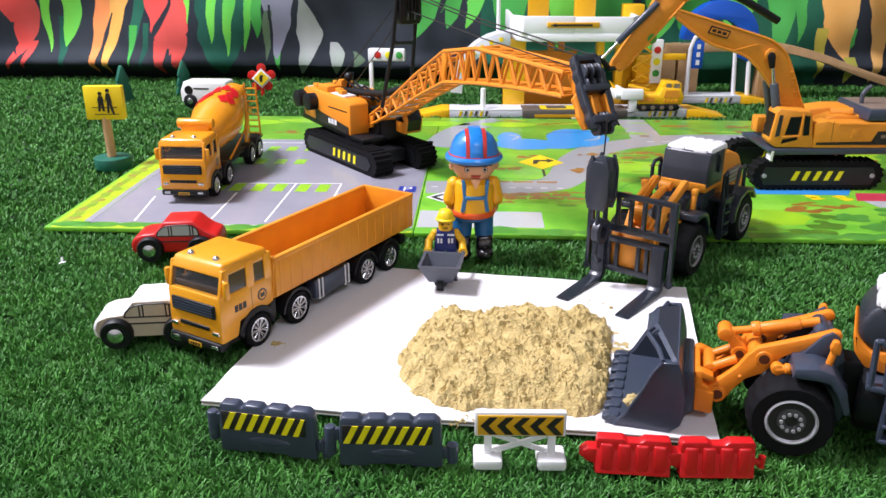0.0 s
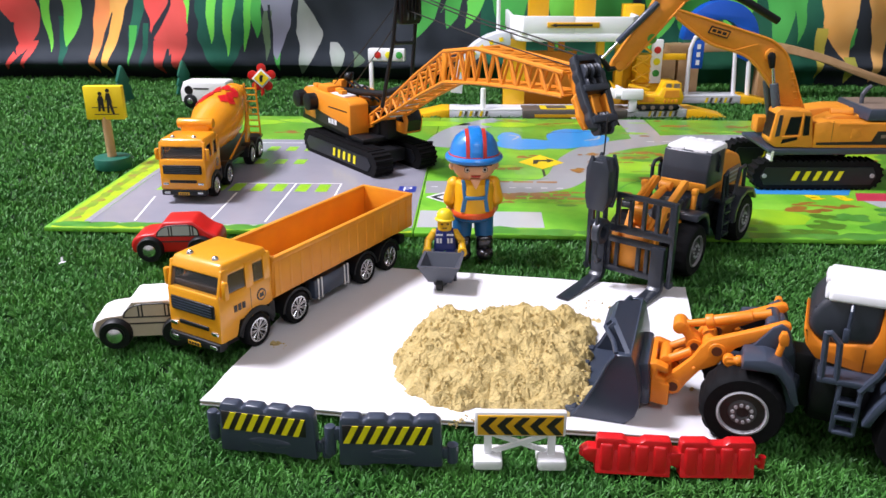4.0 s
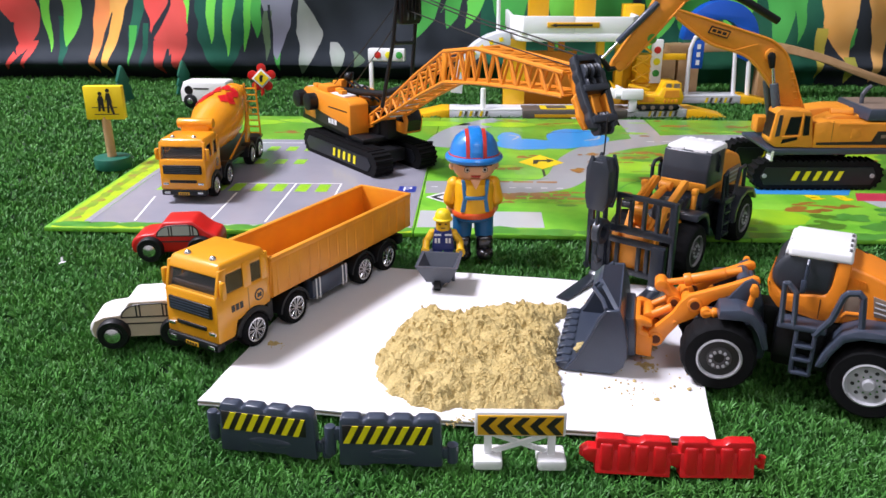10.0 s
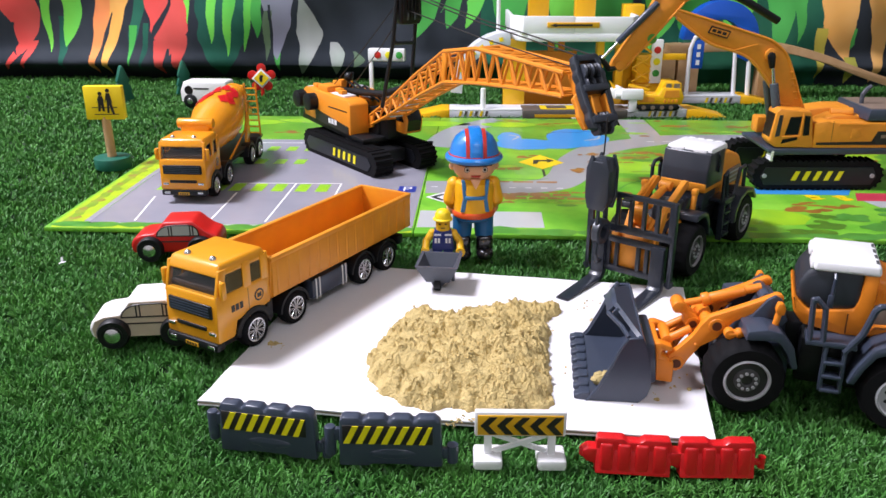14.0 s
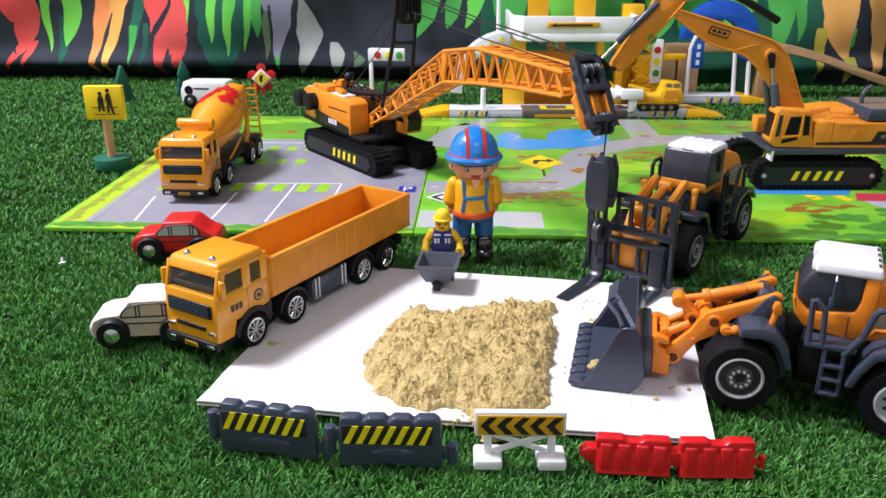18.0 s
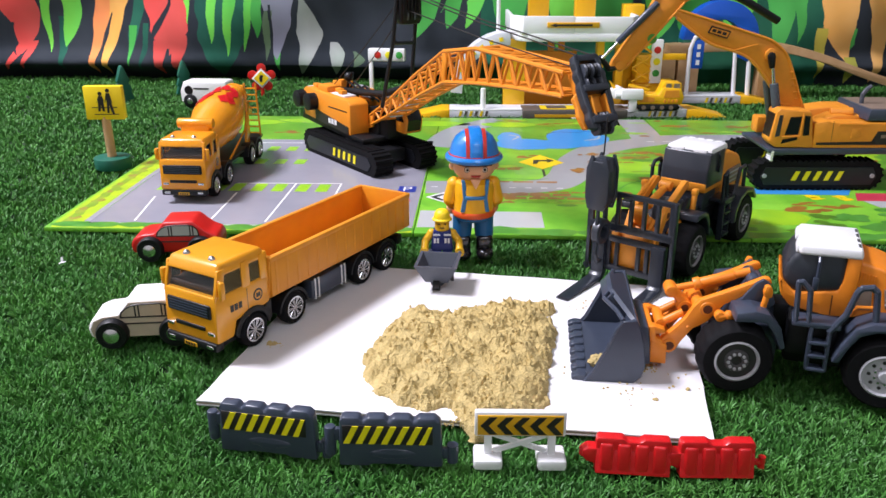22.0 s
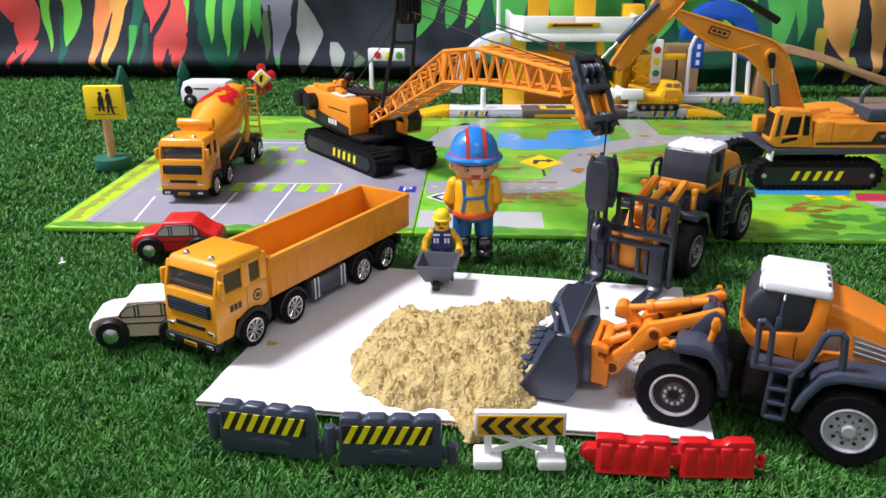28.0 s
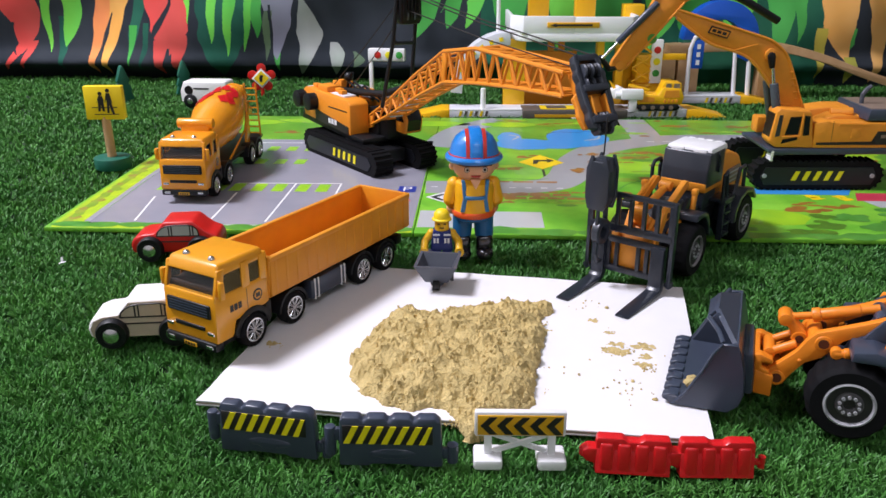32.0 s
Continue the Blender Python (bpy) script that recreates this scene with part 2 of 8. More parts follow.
def wheel(parent, R, W, at, side, style="bolts", rimr=0.58, mat=None):
    """A tyre with its rim; side is +1 where the outer face looks along +y."""
    bm = B()
    r = R * rimr
    h = W / 2
    n = 72
    rings = []
    for rr, hh, knob in ((r, h * 0.8, 0), (r * 1.04, h, 0), (R * 0.88, h, 0), (R * 0.95, h * 0.84, 0.03), (R * 0.985, h * 0.5, 0.035), (R * 0.985, h * 0.04, 0.035), (R * 0.985, -h * 0.04, -0.035),
                         (R * 0.985, -h * 0.5, -0.035), (R * 0.95, -h * 0.84, -0.03), (R * 0.88, -h, 0), (r, -h, 0)):
        ring = []
        for i in range(n):
            a = 2 * math.pi * (i + (0.5 if knob < 0 else 0)) / n
            q = rr + abs(knob) * R * (0.25 if style == "spokes" else 0.5) * (1 if (i // 2) % 2 else -0.6)
            ring.append(bm.verts.new((q * math.cos(a), hh, q * math.sin(a))))
        rings.append(ring)
    faces = [bm.faces.new((p[i], p[(i + 1) % n], q[(i + 1) % n], q[i])) for p, q in zip(rings, rings[1:]) for i in range(n)]
    faces += [bm.faces.new(rings[0]), bm.faces.new(rings[-1][::-1])]
    bmesh.ops.recalc_face_normals(bm, faces=faces)
    tyre = part("wheel", bm, RUBBER, parent, "black rubber tyre", at)
    bm = B()
    s = side
    if style in ("bolts", "disc"):
        lathe(bm, [(r * 0.87, s * h * 0.70), (r * 0.90, s * h * 0.98), (r * 0.95, s * h * 1.04), (r * 1.03, s * h * 0.99), (r * 1.02, s * h * 0.5), (r * 0.87, s * h * 0.5)], 40)
        rim = part("rim", bm, RIMGREY if mat is None else mat, tyre, "silver-grey rim ring")
        dish = part("dish", lathe(B(), [(0, s * h * 0.86), (r * 0.99, s * h * 0.86), (r, -s * h * 0.6), (0, -s * h * 0.6)], 32), RIMGREY if style == "disc" else DISHBLACK, rim, "dark wheel dish" if style == "bolts" else "silver-grey wheel dish")
        if style == "disc":
            part("hub_disc", lathe(B(), [(0, s * h * 1.12), (r * 0.22, s * h * 1.12), (r * 0.26, s * h * 1.08), (r * 0.28, s * h * 0.8), (0, s * h * 0.8)], 24), RIMGREY, rim, "silver-grey hub disc")
            for i in range(9):
                a = 2 * math.pi * i / 9
                c = (r * 0.64 * math.cos(a), 0, r * 0.64 * math.sin(a))
                # the dish is uncut; dark discs paint the shade of its holes
                part("slot", rod(B(), (c[0], s * h * 0.80, c[2]), (c[0], s * h * 0.875, c[2]), r * 0.085, seg=10), DISHBLACK, rim, "dark disc painted as the shade in a dish hole")
                a += math.pi / 9
                c = (r * 0.42 * math.cos(a), 0, r * 0.42 * math.sin(a))
                part("bolt", rod(B(), (c[0], s * h * 0.84, c[2]), (c[0], s * h * 0.95, c[2]), r * 0.05, seg=8), CHROME, rim)
            return tyre
        part("hub_ring", lathe(B(), [(r * 0.22, s * h * 0.80), (r * 0.26, s * h * 0.98), (r * 0.52, s * h * 0.98), (r * 0.58, s * h * 0.84)], 28), DARKRIM, rim, "dark grey hub ring")
        for i in range(10):
            a = 2 * math.pi * i / 10
            c = (r * 0.39 * math.cos(a), 0, r * 0.39 * math.sin(a))
            part("bolt", rod(B(), (c[0], s * h * 0.94, c[2]), (c[0], s * h * 1.06, c[2]), r * 0.075, seg=8), RIMGREY, rim)
    else:
        lathe(bm, [(0, s * h * 0.2), (r * 0.98, s * h * 0.2), (r, -s * h * 0.8), (0, -s * h * 0.8)], 24)
        part("hub", bm, DARKRIM, tyre)
        bm = B()
        lathe(bm, [(r * 0.88, s * h * 0.75), (r * 0.92, s * h * 0.98), (r * 1.05, s * h * 0.96), (r * 1.03, s * h * 0.1), (r * 0.88, s * h * 0.1)], 28)
        rod(bm, (0, s * h * 0.15, 0), (0, s * h * 0.85, 0), r * 0.20, seg=12)
        for i in range(9):
            a = 2 * math.pi * i / 9
            for off in (-0.12, 0.12):
                d = a + off
                rod(bm, (r * 0.12 * math.cos(a), s * h * 0.72, r * 0.12 * math.sin(a)), (r * 0.92 * math.cos(d), s * h * 0.78, r * 0.92 * math.sin(d)), r * 0.062, seg=6)
        part("rim", bm, CHROME, tyre, "silver spoked rim")
    return tyre


# ---- the room ----
def wall(name, x0, x1, y0, y1, z0, z1, mat, label):
    return solid(name, box(B(), x0 * 1000, x1 * 1000, y0 * 1000, y1 * 1000, z0 * 1000, z1 * 1000), mat, label, "wall", kind="structure")


PLASTER = material("wall_paint", (0.52, 0.50, 0.47), 0.8, grain=0.03, scale=30, bump=0.2)
wall("wall_north", -2.2, 2.2, 1.9, 2.0, -0.1, 2.45, PLASTER, "cream painted plaster wall behind the cloth")
wall("wall_south", -2.2, 2.2, -2.1, -2.0, -0.1, 2.45, PLASTER, "cream painted plaster wall")
wall("wall_west", -2.3, -2.2, -2.1, 2.0, -0.1, 2.45, PLASTER, "cream painted plaster wall")
wall("wall_east", 2.2, 2.3, -2.1, 2.0, -0.1, 2.45, PLASTER, "cream painted plaster wall")
wall("ceiling", -2.3, 2.3, -2.1, 2.0, 2.45, 2.5, PLASTER, "white painted ceiling")
# a panel for the main lamp and one for the added fill, both unseen
for px0, py0, half in ((-1.45, 0.70, 0.30), (0.30, -1.50, 0.45)):
    lamp = thing("lamp_panel", "unseen square white panel above a lamp", "lamp", px0 * 1000, py0 * 1000, 2340, group="ceiling lights")
    h = half * 1000 + 20
    part("frame", box(B(), -h, h, -h, h, 12, 110, 4), WHITEP, lamp)

# ---- artificial turf ----
TURFBASE = material("turf_backing", (0.008, 0.028, 0.008), 0.9, grain=0.4, scale=300, bump=0.4, second=(0.018, 0.055, 0.014), mix_scale=60)
BLADE = material("turf_blade", (0.058, 0.200, 0.036), 0.52, spec=0.35, grain=0.22, scale=14, island=0.32, second=(0.080, 0.245, 0.042), mix_scale=22)
turf = solid("ground", box(B(), -2200, 2200, -2000, 1900, -60, -9), TURFBASE, "dark green backing of the artificial turf", "ground", kind="structure")

BOARD_AT = (26.0, 493.4, -8.6)       # centre and turn of the white board
MAT_AT = (-375.2, 716.2, -2.67)     # near corner and turn of the play mat


def blades():
    rng = np.random.default_rng(4)
    V, F = [], []
    total = 0

    def inside(x, y, cx, cy, deg, x0, x1, y0, y1):
        a = radians(deg)
        u, v = (x - cx) * math.cos(a) + (y - cy) * math.sin(a), -(x - cx) * math.sin(a) + (y - cy) * math.cos(a)
        return (u > x0) & (u < x1) & (v > y0) & (v < y1)

    for y0, y1, spread, count, wid, tall in ((270, 470, 0.66, 92000, 1.45, 8.8), (470, 760, 0.62, 118000, 1.6, 9.0), (760, 1180, 0.60, 104000, 2.0, 9.4), (1180, 1640, 0.60, 110000, 2.4, 9.8), (60, 1640, 0, 76000, 2.4, 9.4)):
        # tufts of seven blades that splay from one root
        root = count // 7
        ty = rng.uniform(y0, y1, root)
        tx = rng.uniform(-1, 1, root) * (ty * spread + 60 if spread else 1250)
        a = np.repeat(rng.uniform(0, 2 * math.pi, root), 7) + np.tile(np.arange(7) * 2 * math.pi / 7, root) + rng.normal(0, 0.35, root * 7)
        off = rng.uniform(0.2, 1.7, root * 7)
        x, y = np.repeat(tx, 7) + off * np.cos(a), np.repeat(ty, 7) + off * np.sin(a)
        keep = (spread > 0) | (y < 270) | (np.abs(x) > y * 0.6 + 60)
        keep &= ~inside(x, y, *BOARD_AT, -141, 138, -99, 99) & ~inside(x, y, *MAT_AT, 8, 960, 8, 505)
        x, y, out_ = x[keep], y[keep], a[keep]
        n = len(x)
        a = out_ + math.pi / 2 + rng.normal(0, 0.5, n)
        lean = rng.uniform(0.1, 1.0, n) ** 0.9 * 6.2
        h = tall * rng.uniform(0.55, 1.12, n) * (1 - 0.035 * lean)
        w = wid * rng.uniform(0.6, 1.2, n) / 2
        b = out_ + rng.normal(0, 0.45, n)
        dx, dy, sx, sy = np.cos(b), np.sin(b), np.cos(a), np.sin(a)
        base = -9.2
        rows = []
        for k, (s, t, g) in enumerate(((0, 0, 1), (0.45, 0.6, 0.95), (1.0, 1.0, 0.35))):
            px_, py_, pz_ = x + dx * lean * s * s, y + dy * lean * s * s, base + h * t
            rows += [np.stack((px_ - sx * w * g, py_ - sy * w * g, pz_), 1), np.stack((px_ + sx * w * g, py_ + sy * w * g, pz_), 1)]
        verts = np.stack(rows, 1).reshape(-1, 3)
        idx = total + np.arange(n)[:, None] * 6
        F.append(np.concatenate((idx + np.array([[0, 1, 3, 2]]), idx + np.array([[2, 3, 5, 4]])), 1).reshape(-1, 4))
        V.append(verts)
        total += n * 6
    V, F = np.concatenate(V) / 1000, np.concatenate(F)
    me = bpy.data.meshes.new("turf_blades")
    me.vertices.add(len(V)), me.vertices.foreach_set("co", V.ravel())
    me.loops.add(F.size), me.loops.foreach_set("vertex_index", F.ravel())
    me.polygons.add(len(F)), me.polygons.foreach_set("loop_start", np.arange(len(F)) * 4)
    me.update(calc_edges=True)
    me.materials.append(BLADE)
    return tagged(new("turf_blades", me), "short green artificial grass blades", "grass", kind="stuff")


blades()


# ---- printed cloth behind ----
CLOTHDARK = material("cloth_dark", (0.036, 0.043, 0.052), 0.80, spec=0.10, grain=0.15, scale=20, bump=0.1, second=(0.026, 0.032, 0.040), mix_scale=6)
CL = {"dark": CLOTHDARK}
for colour, base, other in (("red", (0.78, 0.085, 0.075), (0.66, 0.10, 0.085)), ("orange", (0.84, 0.30, 0.10), (0.80, 0.24, 0.10)), ("amber", (0.86, 0.42, 0.10), (0.80, 0.46, 0.16)),
                            ("green", (0.07, 0.38, 0.075), (0.10, 0.46, 0.10)), ("lime", (0.13, 0.58, 0.10), (0.20, 0.64, 0.08)), ("deep", (0.030, 0.135, 0.085), (0.020, 0.085, 0.062)),
                            ("forest", (0.018, 0.092, 0.058), (0.030, 0.135, 0.075)), ("straw", (0.58, 0.46, 0.07), (0.42, 0.42, 0.08)), ("pale", (0.40, 0.42, 0.40), (0.24, 0.31, 0.24)),
                            ("lilac", (0.32, 0.31, 0.42), (0.24, 0.26, 0.30)), ("sage", (0.16, 0.24, 0.13), (0.10, 0.15, 0.10))):
    CL[colour] = material("print_" + colour, base, 0.85, spec=0.06, grain=0.12, scale=12, second=other, mix_scale=7)


def cloth():
    """One hanging sheet; its fine grid takes the printed colour of the leaf that covers it."""
    names = list(CL)
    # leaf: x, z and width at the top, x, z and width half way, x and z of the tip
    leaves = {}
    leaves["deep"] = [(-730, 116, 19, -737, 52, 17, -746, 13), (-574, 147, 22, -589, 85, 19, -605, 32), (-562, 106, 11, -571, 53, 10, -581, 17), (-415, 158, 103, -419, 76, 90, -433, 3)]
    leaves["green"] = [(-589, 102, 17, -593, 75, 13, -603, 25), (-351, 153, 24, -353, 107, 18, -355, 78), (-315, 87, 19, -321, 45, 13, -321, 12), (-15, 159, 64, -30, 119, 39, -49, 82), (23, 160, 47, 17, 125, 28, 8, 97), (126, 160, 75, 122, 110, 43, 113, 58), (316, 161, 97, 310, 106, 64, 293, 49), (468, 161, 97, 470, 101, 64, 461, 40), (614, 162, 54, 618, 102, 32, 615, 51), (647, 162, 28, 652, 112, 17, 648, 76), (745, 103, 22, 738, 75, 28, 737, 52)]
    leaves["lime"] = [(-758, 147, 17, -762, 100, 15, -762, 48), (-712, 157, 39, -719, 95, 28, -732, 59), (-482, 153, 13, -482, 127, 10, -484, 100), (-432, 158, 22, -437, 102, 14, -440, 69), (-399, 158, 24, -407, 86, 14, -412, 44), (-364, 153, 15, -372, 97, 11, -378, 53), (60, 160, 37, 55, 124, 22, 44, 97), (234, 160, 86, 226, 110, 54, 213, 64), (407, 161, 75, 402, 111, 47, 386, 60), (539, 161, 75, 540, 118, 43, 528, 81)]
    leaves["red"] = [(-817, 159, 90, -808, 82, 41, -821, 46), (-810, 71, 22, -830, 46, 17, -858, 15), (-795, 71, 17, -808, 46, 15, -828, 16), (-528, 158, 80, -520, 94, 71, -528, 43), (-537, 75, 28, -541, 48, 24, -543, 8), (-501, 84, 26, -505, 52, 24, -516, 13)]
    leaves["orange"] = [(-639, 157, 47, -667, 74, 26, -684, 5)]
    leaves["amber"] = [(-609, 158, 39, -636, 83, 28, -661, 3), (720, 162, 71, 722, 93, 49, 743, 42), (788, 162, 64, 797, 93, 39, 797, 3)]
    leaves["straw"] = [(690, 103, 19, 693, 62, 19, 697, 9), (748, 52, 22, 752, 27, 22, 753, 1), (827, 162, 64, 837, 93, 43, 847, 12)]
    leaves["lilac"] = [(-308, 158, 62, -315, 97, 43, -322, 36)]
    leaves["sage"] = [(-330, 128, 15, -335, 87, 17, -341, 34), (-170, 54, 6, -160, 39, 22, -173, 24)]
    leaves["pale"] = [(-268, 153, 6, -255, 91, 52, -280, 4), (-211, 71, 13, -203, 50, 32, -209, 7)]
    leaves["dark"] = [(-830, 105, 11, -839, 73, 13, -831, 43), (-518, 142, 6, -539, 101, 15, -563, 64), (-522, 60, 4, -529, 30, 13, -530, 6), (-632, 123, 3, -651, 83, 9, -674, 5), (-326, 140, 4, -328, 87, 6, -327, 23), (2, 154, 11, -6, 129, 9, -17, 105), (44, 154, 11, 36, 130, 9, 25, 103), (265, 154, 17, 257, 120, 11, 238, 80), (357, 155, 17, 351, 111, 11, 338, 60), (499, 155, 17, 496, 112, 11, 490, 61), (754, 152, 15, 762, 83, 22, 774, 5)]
    nx, nz = 2200, 136
    xs = np.linspace(-1150, 1150, nx + 1)
    zs = np.concatenate((np.linspace(-7, 168, nz - 6), np.linspace(180, 900, 7)))
    X, Zz = np.meshgrid(xs, zs)
    # soft upright folds; the hem is rolled in below
    Y = (1562 - 0.054 * X + 9 * np.sin(X / 61 + 0.8 * np.sin(X / 140)) + 5 * np.sin(X / 27 + Zz / 90) + 7 * np.sin(X / 90 - Zz / 34)
         - 16 * np.exp(-((Zz - 34) / 16) ** 2) * (0.6 + 0.4 * np.sin(X / 120 + 1)) + np.where(X < 70, 1.6, 0.5) * np.clip(26 - Zz, 0, 40) + 2.2 * np.sin(X / 11 + Zz / 31))
    V = np.stack((X, Y, Zz), -1).reshape(-1, 3) / 1000
    i = np.arange(nz)[:, None] * (nx + 1) + np.arange(nx)[None, :]
    F = np.stack((i, i + 1, i + nx + 2, i + nx + 1), -1).reshape(-1, 4)
    cx, cz = (X[:-1, :-1] + X[1:, 1:]) / 2, (Zz[:-1, :-1] + Zz[1:, 1:]) / 2
    idx = np.zeros(cx.shape, int)
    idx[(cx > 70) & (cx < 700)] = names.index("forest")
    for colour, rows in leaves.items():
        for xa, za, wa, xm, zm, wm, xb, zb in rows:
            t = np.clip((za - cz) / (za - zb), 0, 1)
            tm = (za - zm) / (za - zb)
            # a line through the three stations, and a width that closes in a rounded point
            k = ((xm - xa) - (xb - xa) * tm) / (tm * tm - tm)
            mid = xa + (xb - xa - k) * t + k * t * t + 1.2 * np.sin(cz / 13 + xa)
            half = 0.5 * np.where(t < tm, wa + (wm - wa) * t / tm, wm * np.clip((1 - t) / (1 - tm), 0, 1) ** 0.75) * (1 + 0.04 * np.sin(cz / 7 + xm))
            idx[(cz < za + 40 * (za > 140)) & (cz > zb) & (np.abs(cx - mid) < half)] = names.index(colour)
    me = bpy.data.meshes.new("backdrop")
    me.vertices.add(len(V)), me.vertices.foreach_set("co", V.ravel())
    me.loops.add(F.size), me.loops.foreach_set("vertex_index", F.ravel().astype(np.int32))
    me.polygons.add(len(F)), me.polygons.foreach_set("loop_start", (np.arange(len(F)) * 4).astype(np.int32))
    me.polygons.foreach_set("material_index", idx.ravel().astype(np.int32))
    me.update(calc_edges=True)
    me.polygons.foreach_set("use_smooth", np.ones(len(F), bool))
    for k in names:
        me.materials.append(CL[k])
    return tagged(new("backdrop", me), "dark hanging cloth printed with large jungle leaves", "backdrop", kind="structure")


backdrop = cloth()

# ---- play mat ----
MATG = material("mat_green", (0.125, 0.41, 0.028), 0.32, grain=0.16, scale=40, second=(0.23, 0.56, 0.045), mix_scale=18, coat=0.25)
MATGREY = material("mat_grey", (0.300, 0.296, 0.345), 0.26, grain=0.07, scale=30, second=(0.345, 0.340, 0.385), mix_scale=9, coat=0.3)
MATROAD = material("mat_road", (0.36, 0.36, 0.38), 0.32, grain=0.05, scale=40, coat=0.3)
MATWHITE = material("mat_white", (0.78, 0.78, 0.78), 0.35, grain=0.03, coat=0.25)
MATLIME = material("mat_lime", (0.36, 0.66, 0.025), 0.32, grain=0.12, scale=60, second=(0.26, 0.56, 0.03), mix_scale=30, coat=0.25)
MATOLIVE = material("mat_olive", (0.20, 0.34, 0.03), 0.35, grain=0.2, scale=60, second=(0.24, 0.42, 0.03), mix_scale=35, coat=0.25)
MATVERGE = material("mat_verge", (0.50, 0.66, 0.020), 0.35, grain=0.15, scale=60, second=(0.36, 0.56, 0.030), mix_scale=45, coat=0.25)
MATHEDGE = material("mat_hedge", (0.34, 0.40, 0.045), 0.38, grain=0.25, scale=120, second=(0.22, 0.36, 0.030), mix_scale=55, coat=0.2)
MATEARTH = material("mat_earth", (0.36, 0.30, 0.055), 0.38, grain=0.25, scale=120, second=(0.30, 0.22, 0.05), mix_scale=60, coat=0.2)
MATBUSH = material("mat_bush", (0.07, 0.27, 0.03), 0.35, grain=0.2, scale=60, second=(0.10, 0.34, 0.05), mix_scale=50, coat=0.25)
MATSHRUB = material("mat_shrub", (0.10, 0.25, 0.02), 0.35, grain=0.2, scale=60, second=(0.07, 0.19, 0.02), mix_scale=50, coat=0.25)
MATBLUE = material("mat_water", (0.05, 0.32, 0.74), 0.30, grain=0.06, scale=20, coat=0.3)
MATBROWN = material("mat_brown", (0.30, 0.12, 0.025), 0.35, grain=0.2, scale=70, second=(0.38, 0.17, 0.03), mix_scale=50, coat=0.25)
MATRED = material("mat_red", (0.62, 0.05, 0.09), 0.35, grain=0.1, coat=0.25)
MATINK = material("mat_ink", (0.03, 0.03, 0.03), 0.4, coat=0.2)
MATNAVY = material("mat_navy", (0.03, 0.05, 0.30), 0.35, coat=0.25)
MATPALE = material("mat_pale", (0.50, 0.52, 0.52), 0.32, grain=0.05, scale=40, coat=0.25)

mat_board = thing("play_mat", "glossy folding board printed with a toy town map", "play mat", *MAT_AT[:2], 0, MAT_AT[2])
MW, MD = 960, 514
for i, (u0, u1) in enumerate(((0, 347.6), (348.4, 655), (655.8, MW))):
    part("panel", box(B(), u0, u1, 0, MD, -2, 2.2, 0.5), MATG, mat_board)
Z1, Z2, Z3 = 2.45, 2.65, 2.85


def printed(name, shapes, mat, z=Z1):
    bm = B()
    for k, s in enumerate(shapes):
        flat(bm, s, 2.2 + (z - 2.2 + 0.012 * k) * 0.3)
    return part(name, bm, mat, mat_board)


def printed_band(name, lines, w, mat, z=Z1):
    for k, s in enumerate(lines):
        bm = B()
        band(bm, smooth_line(s), w, 2.2 + (z - 2.2) * 0.3 + 0.004 * k)
        part(name, bm, mat, mat_board)


printed("car_park", [[(36, 16), (346, 16), (346, 362), (102, 362), (60, 300), (36, 225)]], MATGREY)
printed("road_junction", [[(350, 66), (425, 66), (425, 16), (350, 16)]], MATPALE)
printed("pale_square", [[(425, 19), (470, 19), (470, 66), (425, 66)]], MATPALE)
printed_band("town_road", [[(350, 148), (400, 150), (450, 152), (487, 164), (508, 196), (518, 235), (532, 280), (564, 330), (620, 366), (700, 392), (960, 400)]], 46, MATROAD)
printed_band("side_road", [[(634, 388), (634, 450), (630, 512)]], 42, MATROAD, Z2)
printed_band("curved_road", [[(352, 330), (372, 410), (402, 462), (440, 500)]], 44, MATROAD)
printed_band("verge", [[(17, 6), (17, 200), (22, 330), (60, 420)]], 27, MATVERGE, 2.33)
printed_band("near_verge", [[(6, 7), (120, 7), (346, 7)]], 13, MATVERGE, 2.30)
printed_band("verge_hedge", [[(13, 10), (14, 200), (18, 320), (50, 410)]], 7, MATHEDGE, 2.59)
printed_band("lane_line", [[(33, 18), (33, 200), (45, 330)]], 6, MATROAD, 2.56)
printed_band("lane_edge", [[(38, 18), (38, 200), (50, 325)]], 1.4, MATGREY, Z3)
rv = random.Random(33)
for k in range(34):
    v = 18 + k * 10 + rv.uniform(-4, 4)
    printed("verge_patch", [oval(13 + rv.uniform(-4, 5), v, 3 + rv.uniform(0, 3), 4 + rv.uniform(0, 5), 12, 0.3, 300 + k)], (MATHEDGE, MATEARTH, MATOLIVE)[k % 3], 2.62 + 0.004 * k)
for k, (u, v, a, b) in enumerate(((415, 225, 26, 3.2), (425, 232, 22, 2.4), (432, 150 + 22, 40, 3), (452, 124, 34, 4.6), (470, 112, 30, 3.4), (415, 120, 18, 3.0), (500, 134, 18, 2.6), (530, 112, 26, 2.4), (560, 262, 22, 2.4), (596, 306, 26, 2.6), (640, 250, 30, 2.8), (690, 268, 26, 2.2))):
    rb = random.Random(400 + k)
    for j in range(4):
        q = u - a + a * 0.66 * j
        printed("brick_strip", [[(q, v - b + rb.uniform(-1, 1)), (q + a * 0.56, v - b), (q + a * 0.6, v + b + rb.uniform(-1, 1)), (q + 1, v + b)]], MATBROWN, 2.78 + 0.003 * k)
